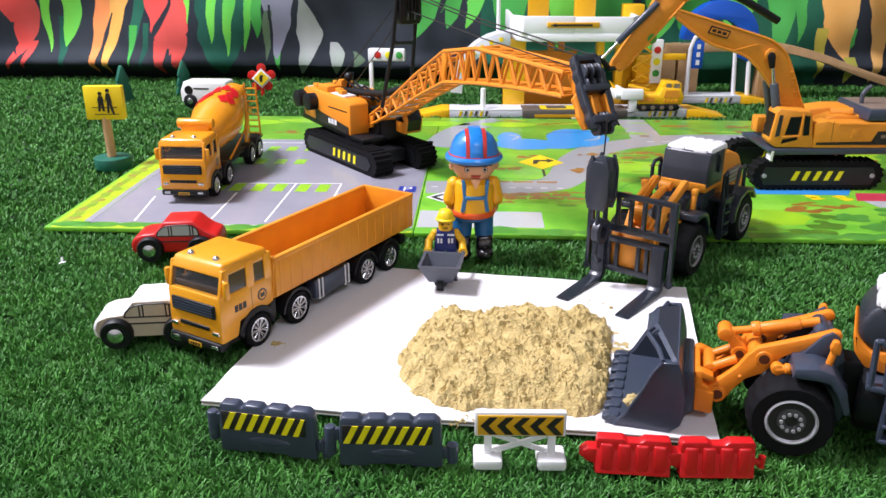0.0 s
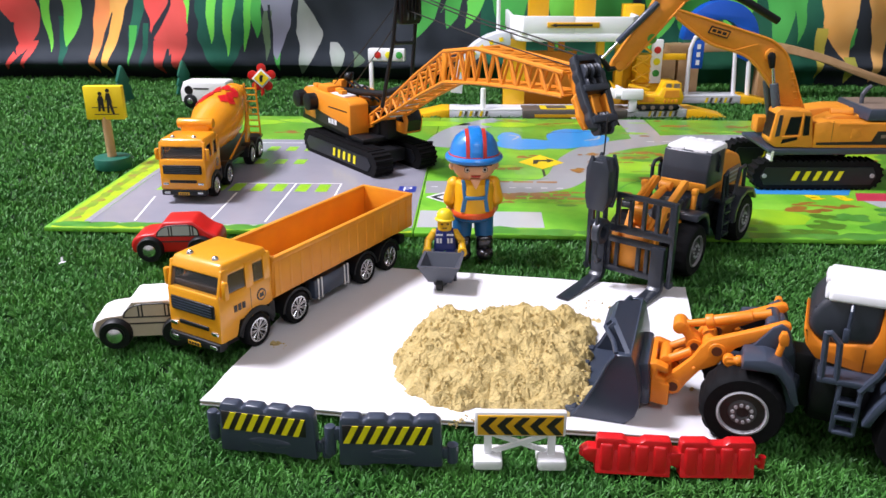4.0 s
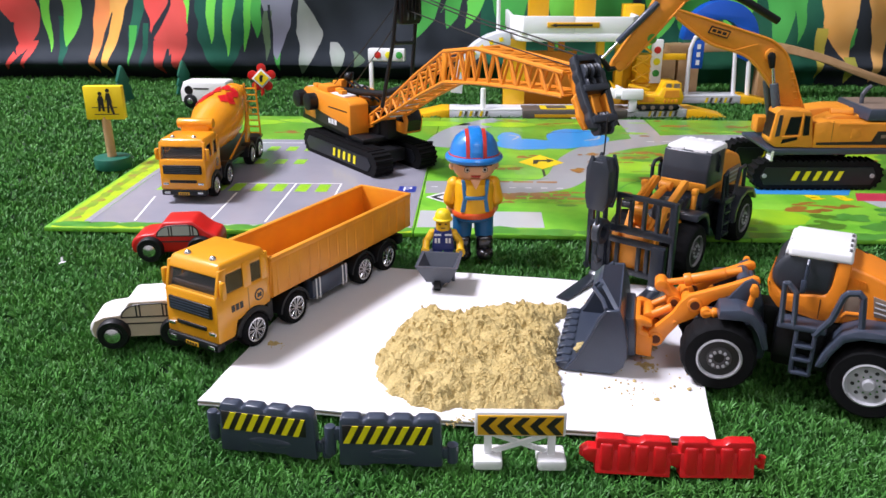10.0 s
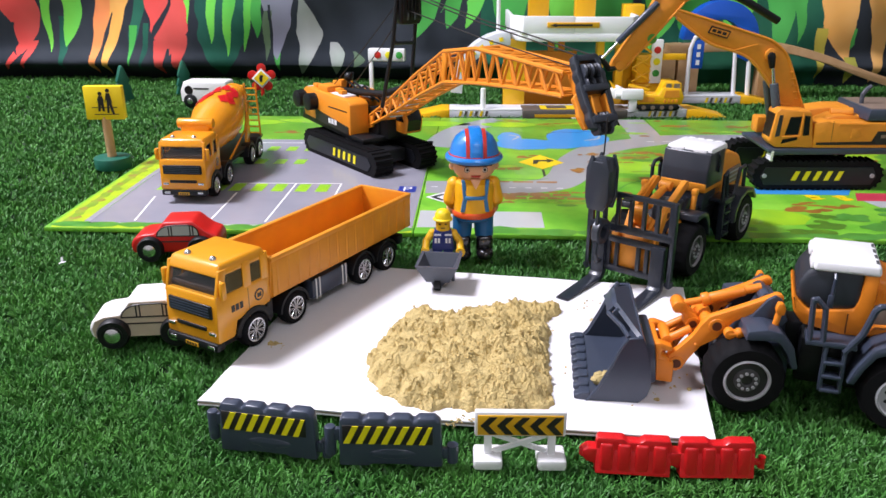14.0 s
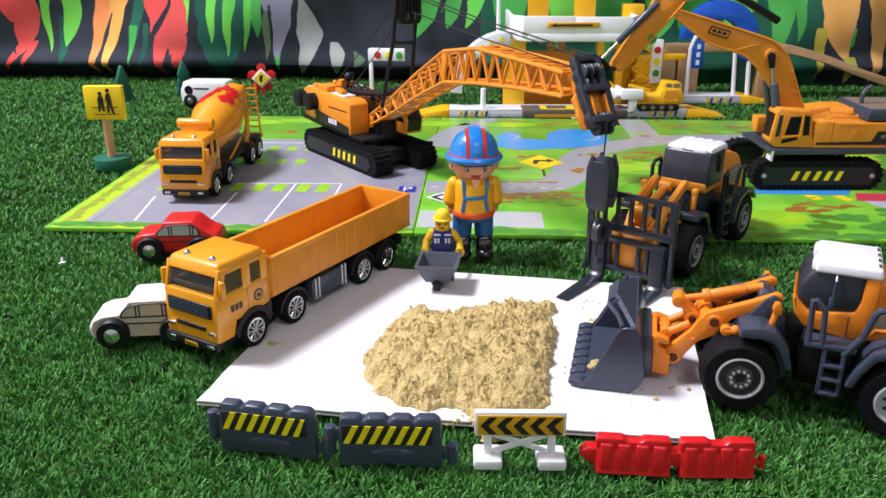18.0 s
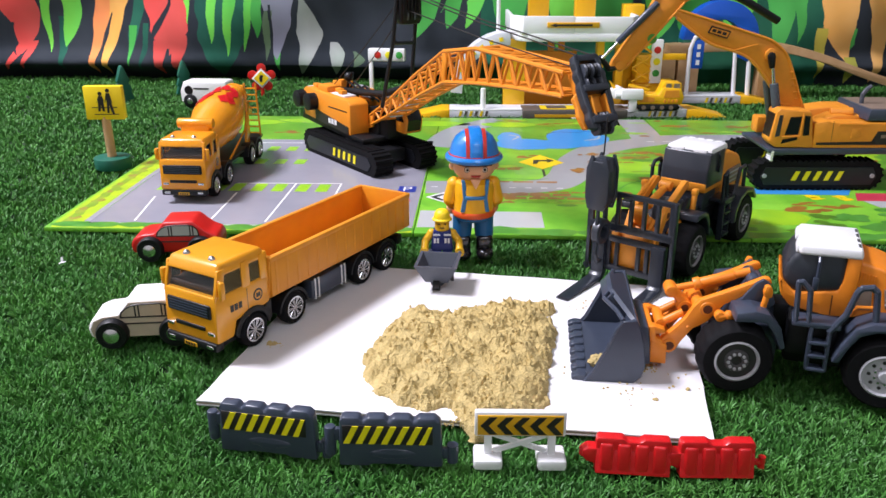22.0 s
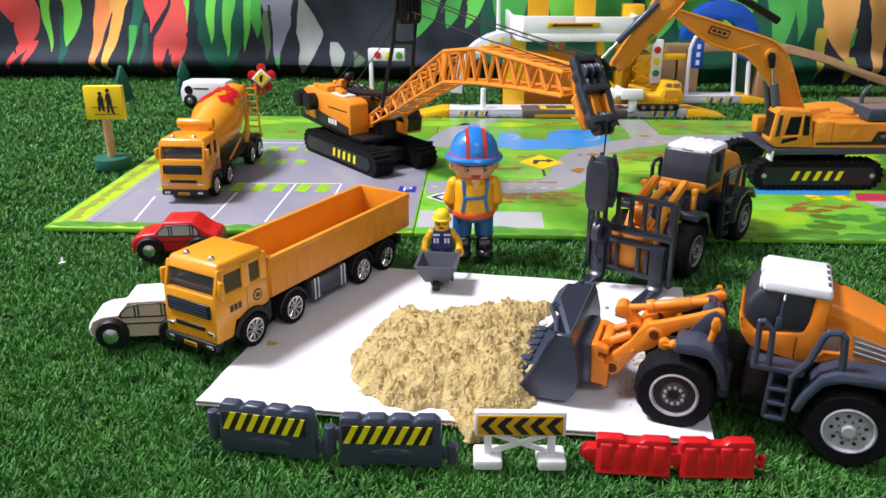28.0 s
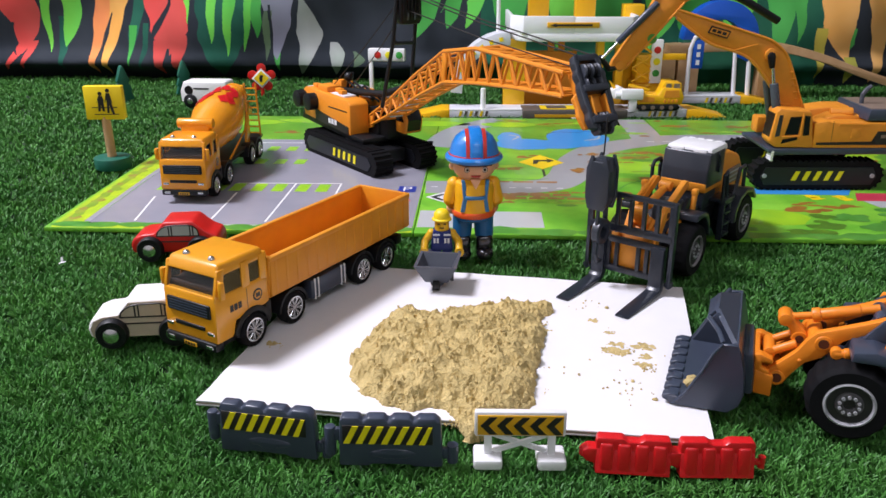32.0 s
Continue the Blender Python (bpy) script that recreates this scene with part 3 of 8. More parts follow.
for pts in ([(560, 150), (580, 176), (622, 186), (668, 180)], [(408, 176), (432, 184), (470, 182), (486, 186)], [(452, 96), (490, 100), (520, 98), (526, 60)]):
    printed_band("path_line", [pts], 1.6, MATBUSH, 2.9)
printed_band("bay_line", [[(78, 22), (68, 100)], [(150, 22), (150, 118)], [(204, 24), (206, 156)], [(257, 24), (256, 156)]], 2.2, MATWHITE, Z2)
printed_band("bay_edge", [[(141, 153), (256, 156)], [(36, 340), (196, 344)]], 2.2, MATWHITE, Z2)
printed_band("kerb_line", [[(36, 14), (190, 14), (346, 14)]], 2.5, MATPALE, Z2)
dash = []
for k in range(9):
    dash.append([(356 + k * 17, 149), (363 + k * 17, 149)])
for k in range(12):
    dash.append([(630 + k * 22, 371 + k * 1.6), (640 + k * 22, 371.7 + k * 1.6)])
printed_band("road_dash", dash, 2.4, MATWHITE, Z2)
for v0, v1, us in ((124, 152, (60, 88, 120, 138, 162, 184, 210, 232)), (236, 258, (112, 136, 160, 184)), (300, 322, (112, 136, 160, 184))):
    for u in us:
        printed("bay_hatching", [[(u, v0), (u + 13, v0), (u + 14, v1), (u + 1, v1)]], MATLIME, Z2)
printed("pond", [oval(540, 392, 42, 52, 24, 0.05, 2), oval(470, 350, 42, 30, 24, 0.06, 3)], MATBLUE, Z2)
printed("pond_spit", [oval(448, 385, 16, 36, 20, 0.06, 5), oval(505, 350, 40, 24, 20, 0.04, 6)], MATBLUE, Z3)
printed_band("pond_ripple", [[(500, 410), (516, 424), (540, 420), (560, 428), (574, 408), (566, 386)]], 2.2, MATNAVY, Z3 + 0.15)
printed_band("pond_glint", [[(572, 402), (566, 384), (548, 374)], [(448, 402), (460, 392), (452, 374)]], 3.2, MATPALE, Z3 + 0.2)
printed("warning_diamond", [[(455, 257), (482, 226), (510, 257), (483, 294)]], SIGNYEL, Z3)
printed("diamond_arrow", [[(472, 250), (477, 250), (480, 262), (490, 262), (490, 256), (499, 266), (490, 276), (490, 269), (474, 269)]], MATINK, Z3 + 0.15)
printed("diamond_post", [[(481, 226), (484, 226), (484, 196), (481, 196)]], MATINK, Z3)
printed("arrow_board", [[(352, 111), (371, 130), (395, 130), (395, 93), (372, 93)]], MATWHITE, Z2)
printed("arrow_mark", [[(357, 111), (368, 122), (374, 122), (364, 111), (375, 99), (369, 99)]], MATINK, Z3)
printed("arrow_panel", [[(382, 97), (394, 97), (394, 126), (382, 126)]], MATNAVY, Z3)
printed("parking_plate", [[(321, 127), (340, 127), (340, 149), (321, 149)]], MATNAVY, Z2)
printed("cone_mark", [[(322, 96), (338, 96), (331, 116)]], MATRED, Z2)


def letter(text, size, parent, mat, at, turn=(0, 0, 0), name="letter"):
    cu = bpy.data.curves.new(name, "FONT")
    cu.body, cu.size, cu.align_x, cu.align_y, cu.extrude = text, size / 1000, "CENTER", "CENTER", 0.00005
    tmp = new("tmp_letter", cu)
    me = bpy.data.meshes.new_from_object(tmp)
    bpy.data.objects.remove(tmp)
    me.materials.append(mat)
    ob = new(name, me)
    ob.parent = parent
    ob.matrix_basis = pose(at[0] / 1000, at[1] / 1000, at[2] / 1000, *turn)
    return ob


letter("P", 22, mat_board, MATWHITE, (330.5, 138, 2.46), name="parking_letter")
rnd = random.Random(11)
# bushes along the near edge, brown beds, dark shrubs, the red roof and the canal
for k in range(34):
    u = 26 + k * 27 + rnd.uniform(-6, 6)
    if 352 < u < 425:
        continue
    printed("printed_bush", [oval(u, 9 + rnd.uniform(-2, 3), 18 + rnd.uniform(-4, 5), 7 + rnd.uniform(-1, 3), 16, 0.12, k)], MATBUSH, Z2 + 0.02 * (k % 5))
for k, (u, v, a, b) in enumerate(((440, 118, 22, 14), (478, 122, 18, 12), (430, 96, 16, 7), (470, 285, 26, 9), (532, 226, 20, 14), (545, 300, 16, 8), (556, 130, 20, 12), (590, 120, 16, 14),
                                  (745, 86, 34, 12), (778, 98, 26, 9), (735, 105, 18, 8), (700, 210, 22, 10), (610, 190, 24, 9), (600, 285, 22, 8), (640, 300, 14, 6), (130, 408, 26, 8), (220, 440, 40, 12),
                                  (60, 400, 16, 12), (300, 430, 30, 10), (255, 470, 30, 8), (690, 470, 26, 9), (780, 470, 26, 9), (860, 470, 20, 8), (520, 478, 30, 9), (575, 455, 18, 8))):
    rb = random.Random(k)
    for j in range(7):
        printed("printed_patch", [oval(u + rb.uniform(-0.7, 0.7) * a, v + rb.uniform(-0.7, 0.7) * b, a * rb.uniform(0.18, 0.4), b * rb.uniform(0.25, 0.5), 9, 0.3, k + 40 + j)], MATBROWN, Z2 + 0.012 * j + 0.002 * (k % 6))
for k, (u, v, a, b) in enumerate(((735, 42, 26, 14), (768, 62, 22, 13), (776, 34, 24, 12), (715, 20, 28, 9), (800, 40, 24, 14), (820, 80, 24, 14), (742, 64, 18, 9), (625, 20, 26, 8), (655, 24, 22, 7), (840, 22, 22, 9))):
    rs = random.Random(k + 90)
    printed("printed_shrub", [oval(u + a * 0.62 * rs.uniform(-1, 1), v + b * 0.6 * rs.uniform(-1, 1), a * rs.uniform(0.22, 0.42), b * rs.uniform(0.3, 0.55), 12, 0.14, k * 9 + j) for j in range(8)], MATBUSH if k % 3 else MATSHRUB, Z3 + 0.1 * (k % 3))
for k, (u, v, a, b) in enumerate(((560, 60, 40, 24), (620, 90, 36, 20), (690, 60, 40, 26), (60, 470, 60, 20), (180, 485, 70, 16), (330, 470, 60, 18), (840, 300, 60, 40), (700, 300, 60, 40), (450, 470, 40, 16), (590, 240, 46, 30))):
    printed("printed_meadow", [oval(u, v, a, b, 22, 0.10, k + 140)], MATLIME, Z1 + 0.012 * (k % 5))
printed("printed_roof", [[(798, 118), (960, 118), (960, 146), (808, 146)]], MATRED, Z2)
printed("printed_wall", [[(812, 96), (960, 96), (960, 118), (804, 118)]], MATPALE, Z2)
printed("printed_canal", [[(664, 138), (798, 138), (808, 158), (660, 158)]], MATBLUE, Z2)
for k, (u, v) in enumerate(((757, 132), (786, 132), (760, 124), (790, 123))):
    printed("printed_flower", [oval(u, v, 7, 5, 12, 0.3, k)], SIGNYEL, Z3)

# small soft patches of planting printed all over the green
rp = random.Random(21)
beds = {"olive": [], "lime": [], "bush": [], "brown": []}
for k, (u0, u1, v0, v1, n) in enumerate(((400, 640, 72, 118, 16), (545, 690, 175, 320, 22), (660, 950, 225, 370, 40), (440, 610, 452, 508, 14), (665, 950, 425, 508, 26), (352, 440, 185, 290, 12), (560, 640, 400, 500, 10))):
    for _ in range(n):
        beds[rp.choice(("olive", "olive", "lime", "lime", "bush", "brown"))].append(oval(rp.uniform(u0, u1), rp.uniform(v0, v1), rp.uniform(4, 17), rp.uniform(2.5, 8), 12, 0.3, rp.randint(0, 999)))
for (kind_, shapes), m, z0 in zip(beds.items(), (MATOLIVE, MATLIME, MATBUSH, MATBROWN), (2.503, 2.507, 2.511, 2.515)):
    bm = B()
    for k, s in enumerate(shapes):
        flat(bm, s, 2.2 + (z0 - 2.2) * 0.3 + 0.003 * k)
    tagged(part("printed_planting", bm, m, mat_board), kind="stuff")

# ---- white board ----
CARD = material("white_board", (0.80, 0.79, 0.80), 0.55, grain=0.025, scale=60, bump=0.05)
CARDEDGE = material("board_core", (0.30, 0.24, 0.18), 0.8, grain=0.2, scale=200, bump=0.3)
board = thing("white_board", "white foam board lying on the turf under the sand", "board", *BOARD_AT[:2], 0, BOARD_AT[2])
bm = B()
rnd = random.Random(3)
half_w, half_d = 145.5, 104.5
edge = []
for (xa, ya), (xb, yb) in (((-153, -108), (140, -105)), ((140, -105), (148, 103)), ((148, 103), (-137, 110)), ((-137, 110), (-153, -108))):
    for k in range(14):
        t = k / 14
        edge.append((xa + (xb - xa) * t + rnd.uniform(-0.5, 0.5), ya + (yb - ya) * t + rnd.uniform(-0.5, 0.5)))
prism(bm, edge, 2.2, 3.0, "z")
part("top_sheet", bm, CARD, board)
part("core", prism(B(), [(x * 0.997, y * 0.996) for x, y in edge], 0.6, 2.2, "z"), CARDEDGE, board, "brown corrugated core")
part("bottom_sheet", prism(B(), edge, -0.2, 0.6, "z"), CARD, board)

# ---- sand ----
SAND = material("moist_sand", (0.68, 0.525, 0.222), 0.92, grain=0.30, scale=900, bump=1.0, depth=0.002, second=(0.60, 0.455, 0.182), mix_scale=90)


def heap(name, label, outline, height, seed, slope=17.0, step=0.62, top=1.0):
    """A low heap of moist sand inside a closed line of (x, y): steep crumbling sides, a lumpy top with pressed smooth places."""
    line = np.array([(p.x, p.y) for p in smooth_line(outline + outline[:1], 5)])
    a, b = line[:-1], line[1:]
    x0, x1, y0, y1 = line[:, 0].min() - 4, line[:, 0].max() + 4, line[:, 1].min() - 4, line[:, 1].max() + 4
    nx, ny = int((x1 - x0) / step), int((y1 - y0) / step)
    X, Y = np.meshgrid(x0 + np.arange(nx + 1) * step, y0 + np.arange(ny + 1) * step, indexing="ij")
    far, inside = np.full(X.shape, 1e9), np.zeros(X.shape, bool)
    for (ax, ay), (bx, by) in zip(a, b):
        ex, ey = bx - ax, by - ay
        t = np.clip(((X - ax) * ex + (Y - ay) * ey) / (ex * ex + ey * ey + 1e-9), 0, 1)
        far = np.minimum(far, np.hypot(X - ax - t * ex, Y - ay - t * ey))
        inside ^= ((ay > Y) != (by > Y)) & (X < ax + ex * (Y - ay) / (by - ay + 1e-9))
    depth = np.where(inside, far, -far)
    bm, verts = B(), {}
    off = Vector((seed * 71.3, seed * 33.1, 0))
    for i in range(nx + 1):
        for j in range(ny + 1):
            p = Vector((X[i, j], Y[i, j], 0)) + off
            d = depth[i, j] + 3.4 * noise.noise(p / 8.0) + 0.9 * noise.noise(p / 2.6 + Vector((0, 7, 0)))
            if d < -0.7:
                continue
            e = min(1.0, max(d, 0) / slope)
            dome = (1 - (1 - e) ** 1.7) * (0.70 + 0.30 * min(1.0, max(d, 0) / (2.4 * slope)))
            big = 0.34 * noise.noise(p / 21) + 0.26 * noise.noise(p / 10.5 + Vector((2, 3, 0)))
            ridge = 1 - abs(noise.noise(p / 13 + Vector((9, 1, 0)))) * 2.2
            press = min(1.0, max(0.0, 3.4 * noise.noise(p / 11 + Vector((40, 2, 0))) + 0.22))
            loose = 1.0 - 0.92 * press
            clump = 1 - (noise.voronoi(p / 7.6 + Vector((noise.noise(p / 4), noise.noise(p / 4 + Vector((3, 8, 0))), 0)) * 0.35)[0][0] * 1.25) ** 2
            fine = 1 - (noise.voronoi(p / 2.5)[0][0] * 1.35) ** 2
            crumb = 1 - (noise.voronoi(p / 1.35 + Vector((4, 4, 0)))[0][0] * 1.3) ** 2
            z = height * top * dome * (0.80 + big + 0.10 * ridge) + min(1, max(d, 0) / 2.0) * ((0.45 + 0.55 * loose) * 2.7 * clump + 1.3 * noise.noise(p / 5.2) + loose * (1.45 * fine + 1.2 * crumb + 1.3 * noise.noise(p / 3.0)) + 0.3 * noise.noise(p / 0.9))
            if d < 0.25:
                z -= 2.4
            verts[i, j] = bm.verts.new((X[i, j] + 0.8 * noise.noise(p / 2.4 + Vector((9, 0, 0))), Y[i, j] + 0.8 * noise.noise(p / 2.4 + Vector((0, 9, 0))), z + 2.6))
    for i in range(nx):
        for j in range(ny):
            q = [verts.get(k) for k in ((i, j), (i + 1, j), (i + 1, j + 1), (i, j + 1))]
            if all(q):
                bm.faces.new(q)
    # loose crumbs lying on the rough places
    rr = random.Random(seed)
    keys = list(verts)
    seeds = [(0, 0, 1), (0.9, 0, 0.3), (0.3, 0.85, 0.3), (-0.72, 0.53, 0.3), (-0.72, -0.53, 0.3), (0.3, -0.85, 0.3), (0, 0, -0.7)]
    for _ in range(int(len(keys) / 21)):
        v = verts[rr.choice(keys)].co
        p = Vector((v.x, v.y, 0)) + off
        if noise.noise(p / 11 + Vector((40, 2, 0))) > 0.06 or v.z < 2.8:
            continue
        r = rr.uniform(0.4, 0.8) * (1.8 if rr.random() < 0.12 else 1)
        turn = Matrix.Rotation(rr.uniform(0, 6.28), 3, "Z")
        c = Vector((v.x, v.y, v.z + 0.35 * r))
        q = [bm.verts.new(c + turn @ Vector(w) * r * rr.uniform(0.75, 1.25)) for w in seeds]
        for k in range(1, 6):
            n = k % 5 + 1
            bm.faces.new((q[0], q[k], q[n]))
            bm.faces.new((q[6], q[n], q[k]))
    return tagged(part(name, bm, SAND, angle=40), label, "sand", "sand heaps")


# the left and middle of the heap, the loose part before the bucket, and the tongue at its foot
sand_main = heap("sand_heap", "clumpy heap of pale yellow sand on the white board",
                 [(-29, 462), (-27, 436), (-18, 417), (-4, 405), (13, 396), (22, 402), (36, 397), (58, 396), (80, 401), (86, 430), (88, 470), (85, 505), (72, 523), (48, 529), (28, 520), (9, 529), (-6, 522), (-16, 500)], 15.5, 1)
sand_side = heap("sand_heap", "loose sand being pushed together by the loader bucket",
                 [(56, 400), (76, 390), (88, 395), (96, 408), (103, 437), (110, 470), (115, 496), (109, 515), (86, 522), (62, 514), (52, 460)], 13.5, 4, slope=12)
sand_foot = heap("sand_heap", "low tongue of loose sand at the foot of the heap",
                 [(36, 392), (44, 372), (52, 374), (68, 392), (84, 410), (80, 424), (56, 428), (30, 412)], 8, 7, slope=10)
sand_back = heap("sand_heap", "crumbly shoulder of sand heaped at the rear of the pile",
                 [(34, 508), (58, 496), (72, 512), (84, 532), (76, 541), (52, 540), (32, 528)], 11, 9, slope=12)


def scatter(name, label, spots, smears, seed):
    """Loose crumbs lying about given spots (x, y, spread, how many), and flat trodden smears (x, y, size)."""
    rr = random.Random(seed)
    bm = B()
    for x, y, spread, count in spots:
        for _ in range(count):
            r = rr.uniform(0.25, 0.9) * (1.9 if rr.random() < 0.08 else 1)
            ang, d = rr.uniform(0, 2 * math.pi), spread * rr.random() ** 0.7
            got = bmesh.ops.create_icosphere(bm, subdivisions=1, radius=r, matrix=Matrix.Translation((x + 1.5 * d * math.cos(ang), y + d * math.sin(ang), 3.0 + r * 0.3)))
            for v in got["verts"]:
                v.co += Vector((rr.uniform(-0.3, 0.3) * r, rr.uniform(-0.3, 0.3) * r, rr.uniform(-0.3, 0.3) * r))
    for x, y, size in smears:
        for _ in range(int(7 + size * 2.5)):
            r = size * rr.uniform(0.15, 0.5)
            ang, d = rr.uniform(0, 2 * math.pi), size * rr.random() ** 0.6
            m = Matrix.Translation((x + 1.3 * d * math.cos(ang), y + 0.8 * d * math.sin(ang), 3.0)) @ Matrix.Rotation(rr.uniform(0, 3), 4, "Z") @ Matrix.Diagonal((1.4, 0.8, 0.16, 1))
            got = bmesh.ops.create_icosphere(bm, subdivisions=2, radius=r, matrix=m)
            for v in got["verts"]:
                k = 1 + 0.5 * noise.noise(v.co * 1.3)
                v.co = Vector((x + (v.co.x - x) * k, y + (v.co.y - y) * k, v.co.z + 0.25 * noise.noise(v.co * 2)))
    ob = part(name, bm, SAND, angle=30)
    return tagged(ob, label, "sand", kind="stuff")


crumbs = scatter("sand_crumbs", "loose crumbs and smears of sand scattered on the white board",
                 [(118, 470, 8, 30), (136, 476, 5, 20), (131, 447, 5, 16), (75, 510, 3, 8), (145, 440, 30, 22), (118, 421, 14, 18), (-112, 480, 3, 12), (-105, 478, 6, 6), (60, 470, 56, 14), (10, 460, 50, 8), (70, 420, 40, 14), (110, 540, 10, 10), (14.6, 389.7, 5, 22), (8.8, 384.1, 4, 10)],
                 [(116, 470, 5.5), (119, 480, 3.5), (118, 497, 3), (136, 476, 5), (135, 462, 4), (129, 452, 4), (112, 472, 4), (76, 500, 2.2), (110, 515, 3.5), (-110, 479, 2.4)], 8)


# ---- wheel loaders ----
# the shade inside open holes painted as dark brown; also a door joint
PINHOLE = material("pin_hole", (0.10, 0.022, 0.004), 0.7, grain=0.1)
def build_loader(label, x, y, yaw, base, front, orange=ORANGE, grey=SLATE, cab_back=6, cab_up=0):
    """A toy wheel loader heading along +x, its front axle over the origin; base is the wheelbase."""
    L = thing("wheel_loader", label, "toy loader", x, y, 0, yaw, group="wheel loaders")
    R, W, yw = 22, 22, 24
    wheels = []
    for wx in (3, -base):
        for s in (1, -1):
            wheels.append(wheel(L, R, W, (wx, s * yw, R), s, mat=MIDRIM))
    # front frame: axle block, boom posts, fenders
    bm = B()
    box(bm, -26, 16, -12, 12, 12, 34, 3)
    prism(bm, [(-24, 30), (10, 30), (4, 42), (-10, 54), (-18, 56), (-26, 48)], -12, 12, bev=1.5)
    rod(bm, (0, -14, R), (0, 14, R), 6)
    part("front_frame", bm, grey, L, "dark grey front frame")
    for s in (1, -1):
        bm = B()
        prism(bm, [(6, 46.6), (4, 51.5), (-10, 51.5), (-17, 48), (-23, 39), (-25.5, 29), (-22.5, 28), (-20, 37), (-14, 44.5), (-8, 47.5), (5, 46.5)], s * 15, s * 34, bev=0.8)
        prism(bm, [(9, 40), (3, 37), (-14, 50), (-17, 57), (-12, 60), (-6, 55)], s * 15.5, s * 18.5, bev=0.6)
        part("front_fender", bm, grey, L)
        bm = B()
        dz = 4
        rod(bm, (-11, s * 22, 49), (-14, s * 22, 60 + dz), 2.3, bev=0.6)
        box(bm, -17, -11, s * 22 - 2.5, s * 22 + 2.5, 58 + dz, 63.5 + dz, 1.4)
        part("headlight", bm, orange, L, "orange headlight on a stalk")
    # rear body
    bm = B()
    box(bm, -base - 34, -30, -15, 15, 13, 46, 3)
    box(bm, -32, -14, -7, 7, 16, 46, 2)
    rod(bm, (-base, -14, R), (-base, 14, R), 6)
    part("chassis", bm, grey, L, "dark grey rear chassis")
    bm = B()
    prism(bm, [(-64, 42), (-64, 85), (-98, 83), (-122, 75), (-136, 58), (-139, 42)], -18, 18, bev=5, seg=3)
    taper(bm, (-base - 44, -base - 10, -18, 18, 20), (-base - 42, -base - 8, -19, 19, 48), 3)
    hood = part("hood", bm, orange, L, "orange engine hood")
    for s in (1, -1):
        part("vent", box(B(), -base - 18, -base + 12, s * 17.8, s * 19.4, 52, 66, 0.5), STEELPRINT, hood, "brown grille")
        for k in range(3):
            part("vent_bar", box(B(), -base - 16, -base + 10, s * 19.2, s * 19.9, 54 + k * 4, 55.2 + k * 4), RIMGREY, hood)
        bm = B()
        a = -base
        prism(bm, [(a + 27, 24), (a + 24, 36), (a + 15, 46), (a, 50), (a - 16, 47), (a - 27, 36), (a - 23, 35), (a - 14, 43), (a, 46), (a + 13, 42), (a + 20, 34), (a + 22, 24)], s * 14, s * 35, bev=0.8)
        part("rear_fender", bm, grey, L)
        # ladder and hand rails
        bm = B()
        for lx in (a + 28, a + 42):
            box(bm, lx - 1.3, lx + 1.3, s * 26, s * 31, 12, 50, 0.6)
        for lz in (16, 26, 36, 45):
            box(bm, a + 28, a + 42, s * 26, s * 32, lz - 1, lz + 1.2, 0.4)
        box(bm, a + 22, a + 46, s * 14, s * 32, 46, 49, 0.8)
        part("ladder", bm, grey, L)
        bm = B()
        tube(bm, [(a + 45, s * 29, 46), (a + 46, s * 29, 70), (a + 40, s * 29, 72), (a + 38, s * 29, 62), (a + 36, s * 29, 48)], 1.5)
        part("handrail", bm, grey, L)
        bm = B()
        tube(bm, [(a + 24, s * 29, 46), (a + 14, s * 29, 56), (a + 10, s * 29, 69), (a - 2, s * 29, 69), (a - 3, s * 29, 50)], 1.7)
        part("handrail", bm, grey, L)
    # cab
    bm = B()
    taper(bm, (-66, -25, -20, 20, 51), (-66, -23, -20.5, 20.5, 60), 2)
    box(bm, -67, -58, -19.5, 19.5, 50, 84, 2)
    cab = part("cab", bm, orange, L, "orange cab base and rear post", (-cab_back, 0, cab_up))
    bm = B()
    prism(bm, [(-60, 55), (-24, 55), (-24.5, 70), (-28, 85), (-60, 85)], -20.6, 20.6, bev=2.0, seg=3)
    part("window", bm, CABGLASS, cab, "dark tinted wrap-round window")
    # added block: its charcoal stands for the dark recess under the cab
    part("cab_floor", box(B(), -66, -27, -18, 18, 36, 52, 1.5), grey, cab, "charcoal block filling the dark recess under the cab")
    bm = B()
    taper(bm, (-66, -30, -20.5, 20.5, 82), (-65, -31, -19.5, 19.5, 88), 2)
    for s in (1, -1):
        box(bm, -32, -28.6, s * 10 - 6, s * 10 + 6, 82.6, 87, 1.2)
    for k in range(4):
        box(bm, -65 + k * 0.01, -62, -14 + k * 8, -9 + k * 8, 87, 88.3, 0.2)
    part("cab_roof", bm, WHITEP, cab, "white cab roof")
    for s in (1, -1):
        bm = B()
        tube(bm, [(-46, s * 19, 84), (-44, s * 22, 80), (-46, s * 22, 72)], 1.0)
        box(bm, -48, -44, s * 21, s * 23, 66, 76, 0.8)
        part("mirror", bm, grey, cab)
    bm = B()
    tube(bm, [(-69, -17, 80), (-76, -17, 80), (-77, -17, 66)], 1.6)
    part("exhaust", bm, BLACKP, L)
    # boom
    lift = 6.0
    for s in (1, -1):
        bm = B()
        y0, y1 = s * 10, s * 15
